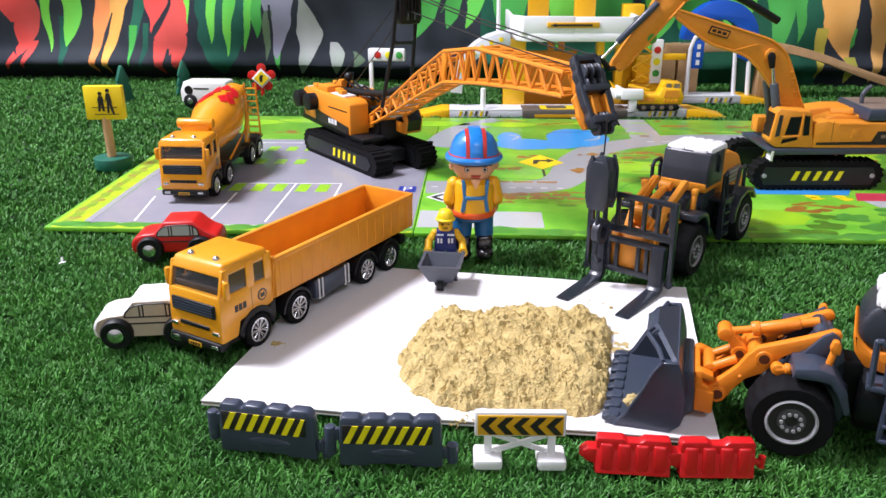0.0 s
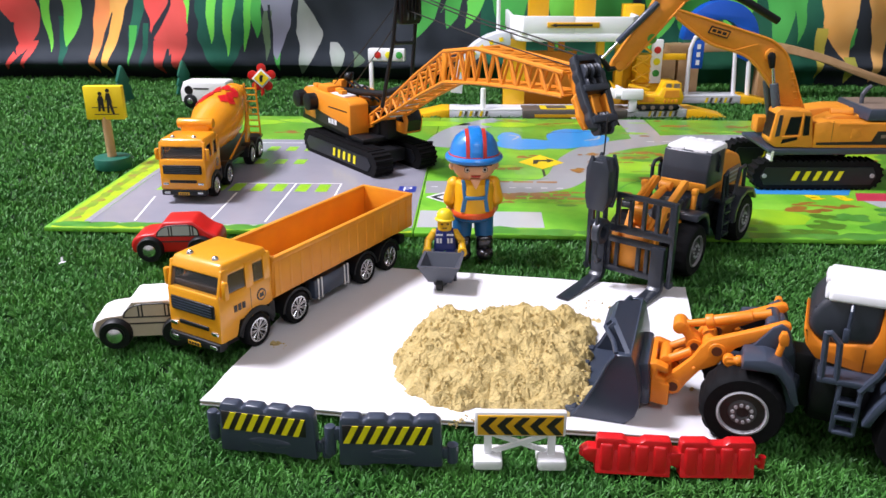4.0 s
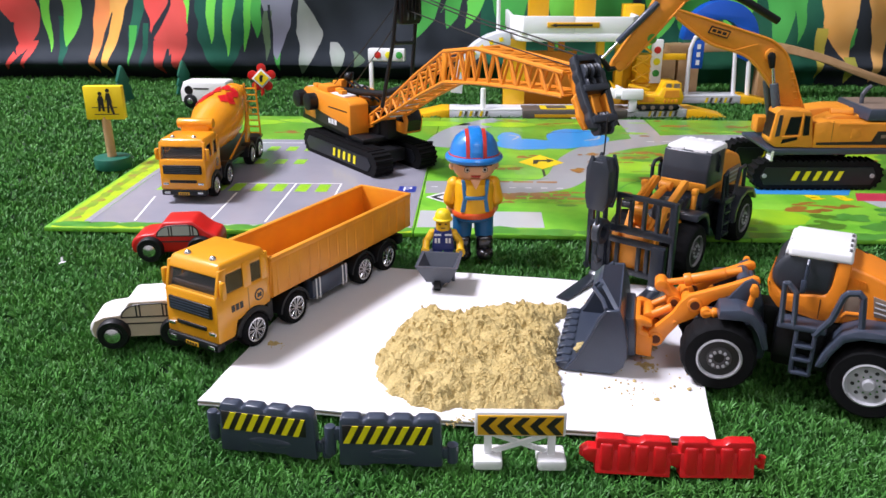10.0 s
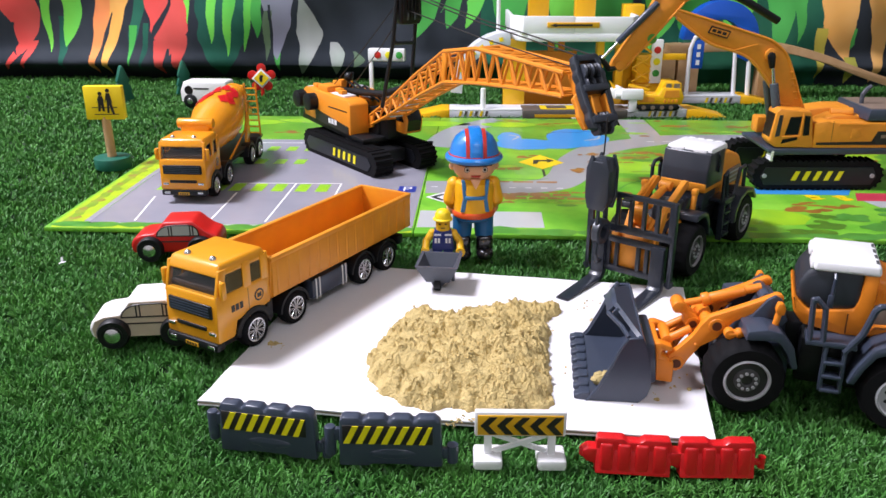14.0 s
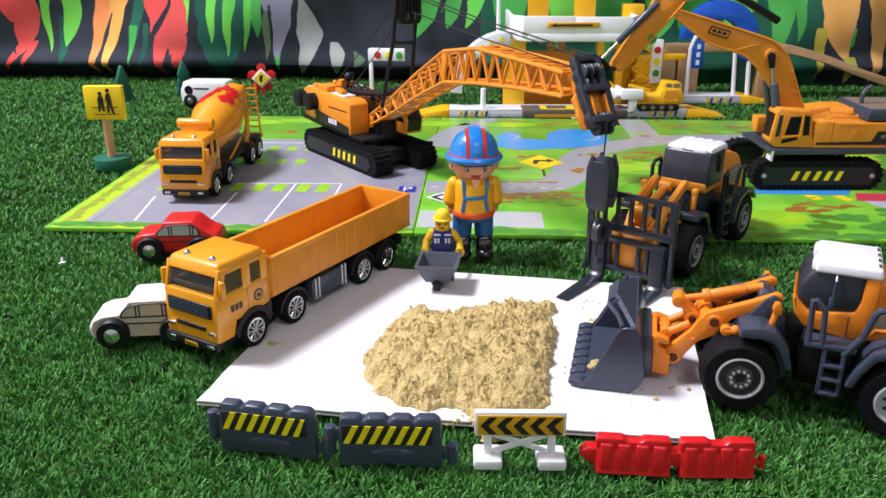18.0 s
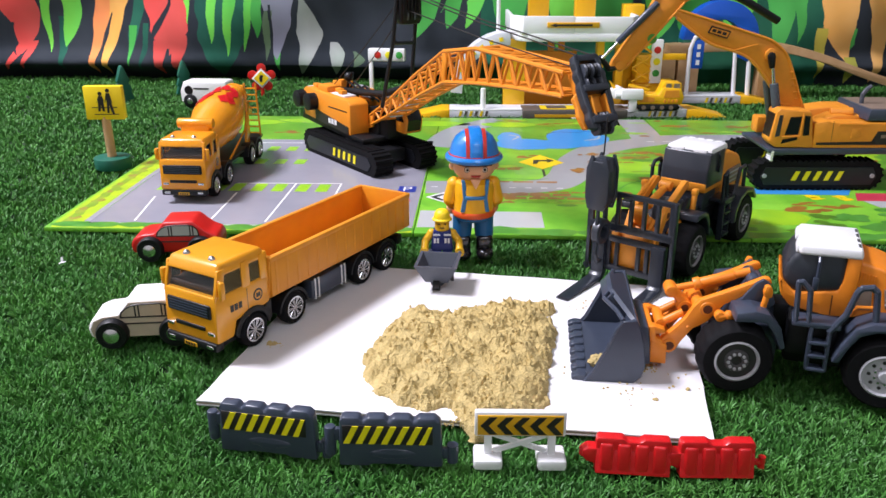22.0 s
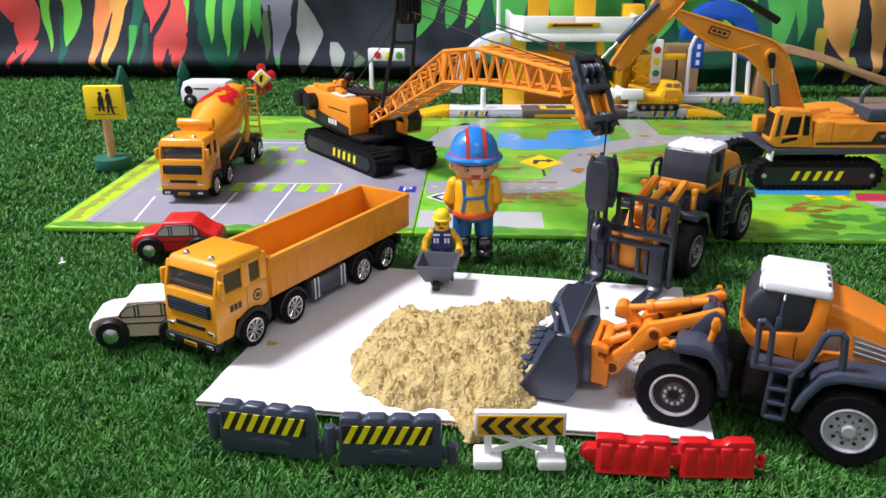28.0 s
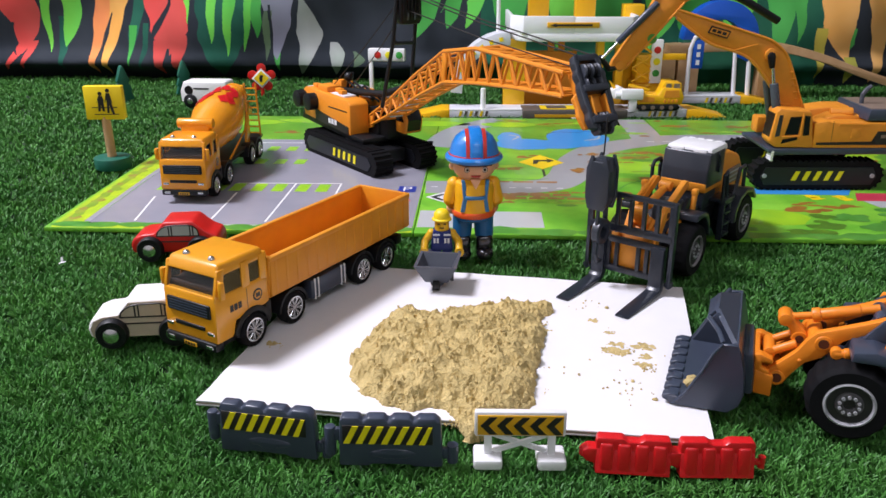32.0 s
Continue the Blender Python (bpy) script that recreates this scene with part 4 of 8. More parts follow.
        prism(bm, [(-18, 61 + lift), (-16, 66.5 + lift), (-12, 67 + lift), (18, 53 + lift), (27, 47.5 + lift), (33, 38 + lift * 0.8), (40, 26 + lift * 0.4), (45, 19), (45, 11), (38.5, 11), (34.5, 21), (28.5, 33 + lift * 0.4), (21.5, 41.5 + lift * 0.7), (12, 47.5 + lift), (-14, 60 + lift)], min(y0, y1), max(y0, y1), bev=1.0)
        arm = part("boom_arm", bm, orange, L, "orange boom arm")
        for px_, pz_ in ((19, 46 + lift), (41, 15)):
            part("pin_boss", rod(B(), (px_, s * 9.5, pz_), (px_, s * 15.2, pz_), 4.2, seg=16, bev=0.5), orange, arm)
            # solid plug, its dark colour stands for the shaded hole
            part("pin", rod(B(), (px_, s * 9, pz_), (px_, s * 15.4, pz_), 2.6, seg=12), PINHOLE, arm)
    bm = B()
    rod(bm, (30, -13, 40), (30, 13, 40), 3.5)
    rod(bm, (40, -15, 15), (40, 15, 15), 3)
    box(bm, 34, 50, -6, 6, 16, 34, 2)
    part("cross_tube", bm, orange, L)
    bm = B()
    prism(bm, [(25, 41 + lift), (29, 36.5 + lift), (34, 39 + lift), (43, 50 + lift), (42.5, 55 + lift), (38, 56 + lift), (35, 52 + lift)], -5, 5, bev=1.4)
    rod(bm, (39.5, -6, 53 + lift), (39.5, 6, 53 + lift), 3.8, bev=1)
    rod(bm, (29.5, -7, 41 + lift), (29.5, 7, 41 + lift), 4.2, bev=1)
    part("tilt_lever", bm, orange, L, "orange tilt lever")
    bm = B()
    for s in (1, -1):
        prism(bm, [(28, 44 + lift), (31, 38 + lift), (44, 32), (46, 37)], s * 8 - 1.5, s * 8 + 1.5, bev=0.6)
    rod(bm, (43, -10, 35), (43, 10, 35), 3.6, bev=0.8)
    part("tilt_link", bm, orange, L)
    bm = B()
    rod(bm, (24, 0, 53.4 + lift), (-4, 0, 60.6 + lift), 3.1, bev=0.8)
    rod(bm, (26, 0, 53 + lift), (22, 0, 54 + lift), 3.8, bev=0.7)
    rod(bm, (38, 0, 51.5 + lift), (22, 0, 55 + lift), 2.0)
    rod(bm, (-6, -5, 62 + lift), (-6, 5, 62 + lift), 4.2, bev=0.8)
    part("tilt_cylinder", bm, orange, L)
    bm = B()
    tube(bm, [(18, -13, 55 + lift), (-12, -13, 66 + lift)], 1.8)
    part("side_cylinder", bm, orange, L)
    for s in (1, -1):
        bm = B()
        rod(bm, (2, s * 17.5, 43), (18, s * 17.5, 37), 3.0, bev=0.6)
        rod(bm, (14, s * 15, 38.5), (14, s * 20, 38.5), 3.6, bev=0.8)
        part("lift_cylinder", bm, orange, L)
    front(L, grey, orange)
    return L, wheels


def bucket_loader(label, x, y, yaw):
    """The pushing loader, heading along +x with its front axle under the origin; its rear body swings about x = -28."""
    L = thing("wheel_loader", label, "toy loader", x, y, 0, yaw, group="wheel loaders")
    wheels = [wheel(L, 22, 22, (wx, s * 24, 22), s, style) for wx, style in ((3, "bolts"), (-85.5, "disc")) for s in (1, -1)]
    # front frame with its boom posts and fenders
    bm = B()
    box(bm, -26, 16, -12, 12, 12, 36, 3)
    prism(bm, [(-24, 30), (8, 30), (2, 44), (-6, 56), (-10, 64), (-15, 64), (-22, 48)], -8, 8, bev=1.5)
    rod(bm, (3, -14, 22), (3, 14, 22), 6)
    frame_ = part("front_frame", bm, SLATE, L, "dark grey front frame")
    part("boom_pin", rod(B(), (-9, -10, 62), (-9, 10, 62), 4.0, bev=0.8), SLATE, frame_)
    for s in (1, -1):
        bm = B()
        prism(bm, [(6.5, 47.5), (5.5, 53), (-5, 54.5), (-13, 52.5), (-20, 44), (-23.5, 31), (-20.5, 30), (-16.5, 40), (-11.5, 46.6), (-7, 47.4)], s * 15, s * 34.5, bev=0.9)
        prism(bm, [(8, 42), (2, 40), (-14, 46), (-20, 52), (-16, 65), (-12, 67.5), (-8, 65), (-2, 57)], s * 16 - 1.3, s * 16 + 1.3, bev=0.6)
        part("front_fender", bm, SLATE, L, "dark grey fender with an upright plate")
        bm = B()
        rod(bm, (-11, s * 23, 50), (-13, s * 23, 61), 1.8, bev=0.5)
        prism(bm, [(-15.6, 59), (-11.4, 59), (-10.4, 62.4), (-11.6, 66.4), (-14.4, 66.4), (-15.8, 63)], s * 23 - 2.2, s * 23 + 2.2, bev=0.9)
        ball(bm, (-11, s * 23, 51), 2.4, seg=10)
        part("headlight", bm, ORANGE, L, "orange headlight on a bent stalk")
    # boom: two cranked arms, tilt lever, link and cylinders
    arm_line = [(-17.5, 64), (-16.5, 67), (-13.5, 67.6), (-0.6, 61.6), (15, 55.2), (22.7, 52.2), (27, 46.8), (31, 39.5), (38, 31.8), (44.6, 25.6), (45.6, 21), (44, 17), (39, 15.6), (35.6, 17.6), (32.4, 24), (26, 33), (18, 37.6), (13.6, 43), (9, 49.2), (-0.6, 54.6), (-15, 61.8)]
    for s in (1, -1):
        bm = prism(B(), arm_line, s * 12.5 - 2.6, s * 12.5 + 2.6, bev=1.0)
        arm = part("boom_arm", bm, ORANGE, L, "orange cranked boom arm")
        for px_, pz_, rr in ((18.3, 46.6, 2.8), (39.4, 21.4, 2.9)):
            part("pin_boss", lathe(B(), [(rr, s * 15.9), (rr + 0.5, s * 15.95), (rr + 1.5, s * 15.6), (rr + 1.9, s * 14.8)], 20, "y", (px_, 0, pz_)), ORANGE, arm)
            # the hole is not cut: a dark plug carries its shade
            part("pin", rod(B(), (px_, s * 9, pz_), (px_, s * 16.05, pz_), rr, seg=14), PINHOLE, arm, "dark plug painted as the shade in a pin hole")
        part("rivet", ball(B(), (29, s * 15.2, 34), 1.3, (1, 0.6, 1), 10), ORANGE, arm)
    bm = B()
    rod(bm, (22, -11, 46), (22, 11, 46), 4.2, bev=0.8)
    rod(bm, (39.4, -14, 21.4), (39.4, 14, 21.4), 2.6)
    part("cross_tube", bm, ORANGE, L)
    bm = B()
    prism(bm, [(24.6, 43.6), (27.5, 39.2), (32, 38.8), (35.2, 42), (34.6, 46), (37, 49), (42, 51.6), (42, 55.4), (38.4, 57), (34.6, 55.4), (31, 50), (27.4, 47.4)], -5.5, 5.5, bev=1.6)
    rod(bm, (38.6, -6.2, 53.2), (38.6, 6.2, 53.2), 4.0, bev=1.2)
    lever = part("tilt_lever", bm, ORANGE, L, "orange tilt lever with a round tip")
    part("pin_boss", lathe(B(), [(2.4, 6.2), (2.8, 6.4), (4.2, 6.2), (4.4, 5)], 18, "y", (30, 0, 43)), ORANGE, lever)
    # dark plug again, for the shade in the lever's hole
    part("pin", rod(B(), (30, 3, 43), (30, 6.55, 43), 2.3, seg=12), PINHOLE, lever)
    bm = B()
    for s in (1, -1):
        rod(bm, (31, s * 7.6, 41), (46, s * 7.6, 32.4), 2.5, bev=0.6)
    rod(bm, (44.5, -10, 33.4), (44.5, 10, 33.4), 3.4, bev=0.8)
    part("tilt_link", bm, ORANGE, L)
    bm = B()
    rod(bm, (23.4, 0, 56.6), (1, 0, 63.2), 3.3, bev=0.8)
    rod(bm, (25, 0, 56.2), (20.6, 0, 57.5), 4.1, bev=0.7)
    rod(bm, (38.6, 0, 53), (22, 0, 56.8), 2.1)
    rod(bm, (1, 0, 63.2), (-8, 0, 65.6), 2.6)
    part("tilt_cylinder", bm, ORANGE, L, "orange tilt cylinder")
    for s in (1, -1):
        bm = B()
        rod(bm, (0, s * 20.5, 45.8), (13, s * 20.5, 44.6), 2.4, bev=0.6)
        rod(bm, (12, s * 17, 44.6), (12, s * 22.5, 44.6), 3.2, bev=0.8)
        rod(bm, (5.5, s * 20.5, 45.4), (8.5, s * 20.5, 45.1), 3.1, bev=0.5)
        part("lift_cylinder", bm, ORANGE, L, "orange lift cylinder over the tyre")
    loader_bucket(L)
    # rear body
    bm = B()
    box(bm, -112, -32, -15, 15, 13, 47, 3)
    box(bm, -34, -14, -8, 8, 16, 48, 2)
    box(bm, -60, -32, -23, 23, 22, 46, 3)
    rod(bm, (-85.5, -14, 22), (-85.5, 14, 22), 6)
    part("chassis", bm, BLACKP, L, "black rear chassis")
    bm = B()
    prism(bm, [(-60, 48), (-60, 83.5), (-66, 84), (-78, 80.5), (-104, 70.5), (-113, 64), (-115, 52), (-114, 18), (-103, 18), (-103, 48)], -18, 18, bev=2.5, seg=3)
    hood = part("hood", bm, ORANGE, L, "orange sloping engine hood")
    for s in (1, -1):
        q = s * 18.2
        part("vent", prism(B(), [(-80, 68.4), (-95.5, 64.6), (-101, 55.6), (-82, 56.4)], q - 0.7, q + 0.7, bev=0.3), STEELPRINT, hood, "brown grille")
        for k in range(3):
            za = 65.2 - k * 3.0
            part("vent_bar", rod(B(), (-81.5, q + s * 0.6, za), (-95.8 - k * 1.5, q + s * 0.6, za - 2.6), 0.55, seg=6), RIMGREY, hood)
        part("vent", prism(B(), [(-101, 63.4), (-110, 60.4), (-112, 52.5), (-105, 54)], q - 0.7, q + 0.7, bev=0.3), STEELPRINT, hood, "brown grille")
        part("side_panel", prism(B(), [(-64, 68), (-74, 68.6), (-75, 55), (-62, 54)], q - 0.7, q + 0.7, bev=0.3), STEELPRINT, hood, "brown panel")
        part("trim", tube(B(), [(-59, q + s * 0.3, 51), (-65, q + s * 0.3, 52.5), (-68, q + s * 0.3, 56), (-76, q + s * 0.3, 56.6)], 1.3, 8), ORANGE, hood)
        for k in range(9):
            part("louvre", box(B(), -63.2 - k * 1.5, -62.4 - k * 1.5, q - 0.5, q + 0.4, 73.5 - k * 0.2, 78.5 - k * 0.35), ORANGE, hood)
        bm = B()
        prism(bm, [(-57, 27), (-61, 38), (-67.5, 49.5), (-76, 54), (-100, 55), (-108, 49), (-112.5, 34), (-108, 33.5), (-103.5, 45), (-98, 49.4), (-78, 48.6), (-70, 45), (-64.6, 36), (-61, 27)], s * 14, s * 36, bev=1.0)
        part("rear_fender", bm, SLATE, L)
        # ladder with four treads, and the two hand rails
        bm = B()
        for lx in (-44.8, -54.6):
            box(bm, lx - 1.2, lx + 1.2, s * 27, s * 32, 18, 47, 0.6)
        for lz in (19, 27.6, 36):
            box(bm, -54.6, -44.8, s * 26, s * 33, lz - 0.9, lz + 1.1, 0.4)
        box(bm, -60, -34, s * 15, s * 32.5, 45.5, 49, 0.8)
        part("ladder", bm, SLATE, L, "dark grey ladder and step plate")
        part("handrail", tube(B(), [(-36, s * 31, 47), (-35, s * 31, 72.5), (-37, s * 31, 73), (-41.6, s * 31, 68), (-43, s * 31, 46)], 1.6), SLATE, L)
        part("handrail", tube(B(), [(-54, s * 31.5, 44), (-61.5, s * 31.5, 56), (-65.5, s * 31.5, 70.5), (-67.5, s * 31.5, 73), (-72.5, s * 31.5, 74), (-75, s * 31.5, 71.5), (-77, s * 31.5, 52)], 1.9), SLATE, L)
    bm = B()
    prism(bm, [(-66, 49), (-52, 48.5), (-32, 52), (-26.4, 59), (-24.4, 68.5), (-25.4, 70.5), (-28.4, 66.5), (-34, 61.4), (-56, 64.6), (-58.6, 71), (-59.4, 86), (-67, 86)], -20, 20, bev=1.6)
    cab = part("cab", bm, ORANGE, L, "orange cab base and rear post")
    part("door_line", box(B(), -54.4, -53.8, 19.6, 20.3, 50, 62), PINHOLE, cab)
    bm = B()
    prism(bm, [(-60, 63), (-57, 63.5), (-36, 60.4), (-29, 64), (-25.8, 70), (-26.6, 77), (-30, 83), (-34.5, 88), (-60, 88)], -19.4, 19.4, bev=4.0, seg=3)
    part("window", bm, CABGLASS, cab, "dark tinted wrap-round window")
    bm = B()
    taper(bm, (-67.4, -33.4, -21, 21, 85.2), (-66.6, -34, -20, 20, 91.4), 1.8, 3)
    for s in (1, -1):
        taper(bm, (-35, -31.6, s * 11 - 7.5, s * 11 + 7.5, 85.4), (-35, -32.4, s * 11 - 7, s * 11 + 7, 90.4), 1.2)
    roof = part("cab_roof", bm, WHITEP, cab, "white cab roof")
    for k in range(4):
        part("roof_slot", box(B(), -65.6, -64.2, -16 + k * 9, -11 + k * 9, 91.0, 91.6), DARKRIM, roof, "dark slot in the roof")
    for s in (1, -1):
        bm = B()
        tube(bm, [(-45, s * 19, 85), (-45, s * 22, 82), (-44.6, s * 22, 67)], 1.0)
        box(bm, -45.8, -42.6, s * 21.4, s * 23.4, 65, 73, 0.8)
        part("mirror", bm, SLATE, cab)
    part("exhaust", tube(B(), [(-66, -15, 81), (-73, -15, 81), (-74, -15, 70)], 1.6), BLACKP, L)
    return L, wheels


def loader_bucket(L):
    """The toothed bucket, its raised spill guard, the grey bracket and the orange coupler behind it."""
    mid, w = -5, 40
    bm = B()
    prism(bm, [(96, 4.6), (93, 3.2), (63, 4.2), (58, 9), (55.6, 17), (57, 30), (60, 42), (62, 47), (64.4, 46), (62.4, 41), (59.6, 30), (58.4, 18), (60.6, 10.6), (65, 8.0), (84, 8.2), (96, 8.6)], mid - w, mid + w, bev=0.3, seg=1)
    bucket = part("bucket", bm, SLATE, L, "dark grey toothed bucket")
    for s in (1, -1):
        ys = mid + s * (w - 1)
        side = [(93, 3.6), (63, 4.2), (57.6, 9.4), (55.8, 17), (57, 30), (60, 42), (62, 47), (70, 46.5), (74, 40.5), (79, 28), (87, 12)]
        part("side_plate", prism(B(), side, ys - 1.1, ys + 1.1, bev=0.5, seg=1), SLATE, bucket)
        rim = [(93, 4.4), (87, 12), (79, 28), (74, 40.5), (70, 46.5)]
        part("side_rim", tube(B(), [(q[0], ys + s * 1.1, q[1]) for q in rim], 0.9, 8), SLATE, bucket)
        part("gusset", prism(B(), [(61, 40), (62.6, 46), (75, 53.6), (78, 50), (68, 43)], mid + s * 14 - 1.2, mid + s * 14 + 1.2, bev=0.5), SLATE, bucket)
    # the guard leans forward; its middle stands highest
    bm = B()
    a = [bm.verts.new(p) for p in ((61.4, mid - w + 1, 45.6), (61.4, mid + w - 1, 45.6), (74.4, mid + 10, 54.6), (74.4, mid - 14, 54.6))]
    b = [bm.verts.new(p) for p in ((63.6, mid - w + 1, 44.2), (63.6, mid + w - 1, 44.2), (76.8, mid + 10, 53.2), (76.8, mid - 14, 53.2))]
    faces = [bm.faces.new(a), bm.faces.new(b[::-1])] + [bm.faces.new((a[k], b[k], b[(k + 1) % 4], a[(k + 1) % 4])) for k in range(4)]
    bmesh.ops.recalc_face_normals(bm, faces=faces)
    prism(bm, [(73.6, 52.6), (74.6, 55.2), (80.6, 48.6), (79, 47)], mid - 14, mid + 10, bev=0.5)
    for s in (1, -1):
        tube(bm, [(79.4, mid - 2 + s * 12, 48), (73, mid + s * 26, 47.2), (70, mid + s * (w - 1), 46.5)], 1.4, 8)
    part("spill_guard", bm, SLATE, bucket, "dark grey spill guard with a hollow middle")
    for k in range(8):
        y0 = mid - w + 0.2 + k * 10.45
        part("tooth", prism(B(), [(91, 4.4), (95, 4.2), (99.4, 6.0), (99.4, 8.4), (95, 10.0), (90, 9.6)], y0, y0 + 6.4, bev=0.6, seg=1), SLATE, bucket)
    bm = B()
    prism(bm, [(50.6, 10), (57.5, 10), (59, 24), (60, 36), (53.0, 36.6), (51.4, 24)], -21, 21, bev=2.0)
    part("bracket", bm, SLATE, bucket, "thick grey bracket")
    bm = B()
    for s in (1, -1):
        prism(bm, [(41, 9.6), (51, 10.6), (51.4, 25.6), (41, 23.0)], s * 14.5 - 3.6, s * 14.5 + 3.6, bev=1.0)
        prism(bm, [(43.6, 21), (51.2, 23), (52.4, 35.0), (49.0, 35.4), (42.4, 33), (42.4, 30.0), (48, 30.6), (48, 27.6), (43.6, 25.6)], s * 14.5 - 3.2, s * 14.5 + 3.2, bev=0.8)
    prism(bm, [(48.6, 10.6), (51.0, 10.6), (52.6, 34.6), (49.6, 34.6)], -17, 17, bev=0.6)
    part("coupler", bm, ORANGE, bucket, "orange coupler block")
    bm = B()
    ball(bm, (83, 20, 11.4), 4.6, (1.2, 1, 0.9), 14)
    ball(bm, (80, 16.5, 10.6), 3.4, seg=12)
    for v in bm.verts:
        v.co += Vector((noise.noise(v.co / 2), noise.noise(v.co / 2 + Vector((5, 0, 0))), noise.noise(v.co / 2 + Vector((0, 5, 0))))) * 1.5
    part("sand_lump", bm, SAND, bucket, "small lump of sand left in the bucket")


def fork_tool(L, grey, orange):
    """A pallet-fork carriage with an upper guard."""
    carriage = part("fork_carriage", box(box(B(), 57, 61, -31, 37, 45, 51, 0.8), 57, 61, -31, 37, 72.5, 76.5, 0.8), grey, L, "dark grey fork carriage with guard bars")
    for k in range(7):
        y0 = -29.5 + k * 10.8
        part("guard_bar", box(B(), 57.4, 60.6, y0 - 1.6, y0 + 1.6, 48, 73, 0.5), grey, carriage)
    bm = B()
    box(bm, 56, 60, -26, 33, 36, 41, 0.8)
    box(bm, 56, 60, -26, 33, 12, 17, 0.8)
    for y0 in (-24, -14, -7, 11, 18, 30):
        box(bm, 56.4, 59.6, y0 - 1.6, y0 + 1.6, 16, 37, 0.5)
    part("lower_frame", bm, grey, carriage)
    for s in (1, -1):
        bm = B()
        ys = 37.5 if s > 0 else -31.5
        box(bm, 55.5, 60.5, ys - 1.6, ys + 1.6, 10, 76, 0.6)
        rod(bm, (56, ys, 12), (60, ys, 12), 3)
        part("side_bar", bm, grey, carriage)
        bm = B()
        prism(bm, [(56, 40), (63, 40), (63, 10), (66, 7), (112, 4.4), (115, 3.6), (112, 2.9), (62, 3.6), (58, 6), (56, 10)], s * 24.5 - 1.9, s * 24.5 + 8.9, bev=0.7)
        part("fork", bm, grey, carriage, "dark grey lifting fork")
    bm = B()
    box(bm, 48, 56, -10, 10, 12, 38, 1.5)
    for s in (1, -1):
        prism(bm, [(40, 12), (52, 12), (55, 30), (50, 44), (44, 40)], s * 13 - 3, s * 13 + 3, bev=0.8)
    part("coupler", bm, orange, carriage, "orange coupler block")


LOADER_LABEL = "orange and dark grey toy wheel loader with a bucket, pushing sand"
loader, loader_wheels = bucket_loader(LOADER_LABEL, 200.2, 400.1, 165.9)
FORKG = material("charcoal_plastic", (0.018, 0.022, 0.031), 0.28, grain=0.12, scale=200, bump=0.06)
fork_loader, _ = build_loader("orange and charcoal toy loader with pallet forks parked at the board", 177, 626, -129.1, 103, fork_tool, EXCOR, FORKG, 16, 5)
# its tall far hand rail
tube(bm := B(), [(-43, -29, 46), (-42, -29, 72), (-46, -29, 76), (-57, -29, 76), (-61, -29, 70), (-62, -29, 46)], 1.7, 8)
part("handrail", bm, FORKG, fork_loader)

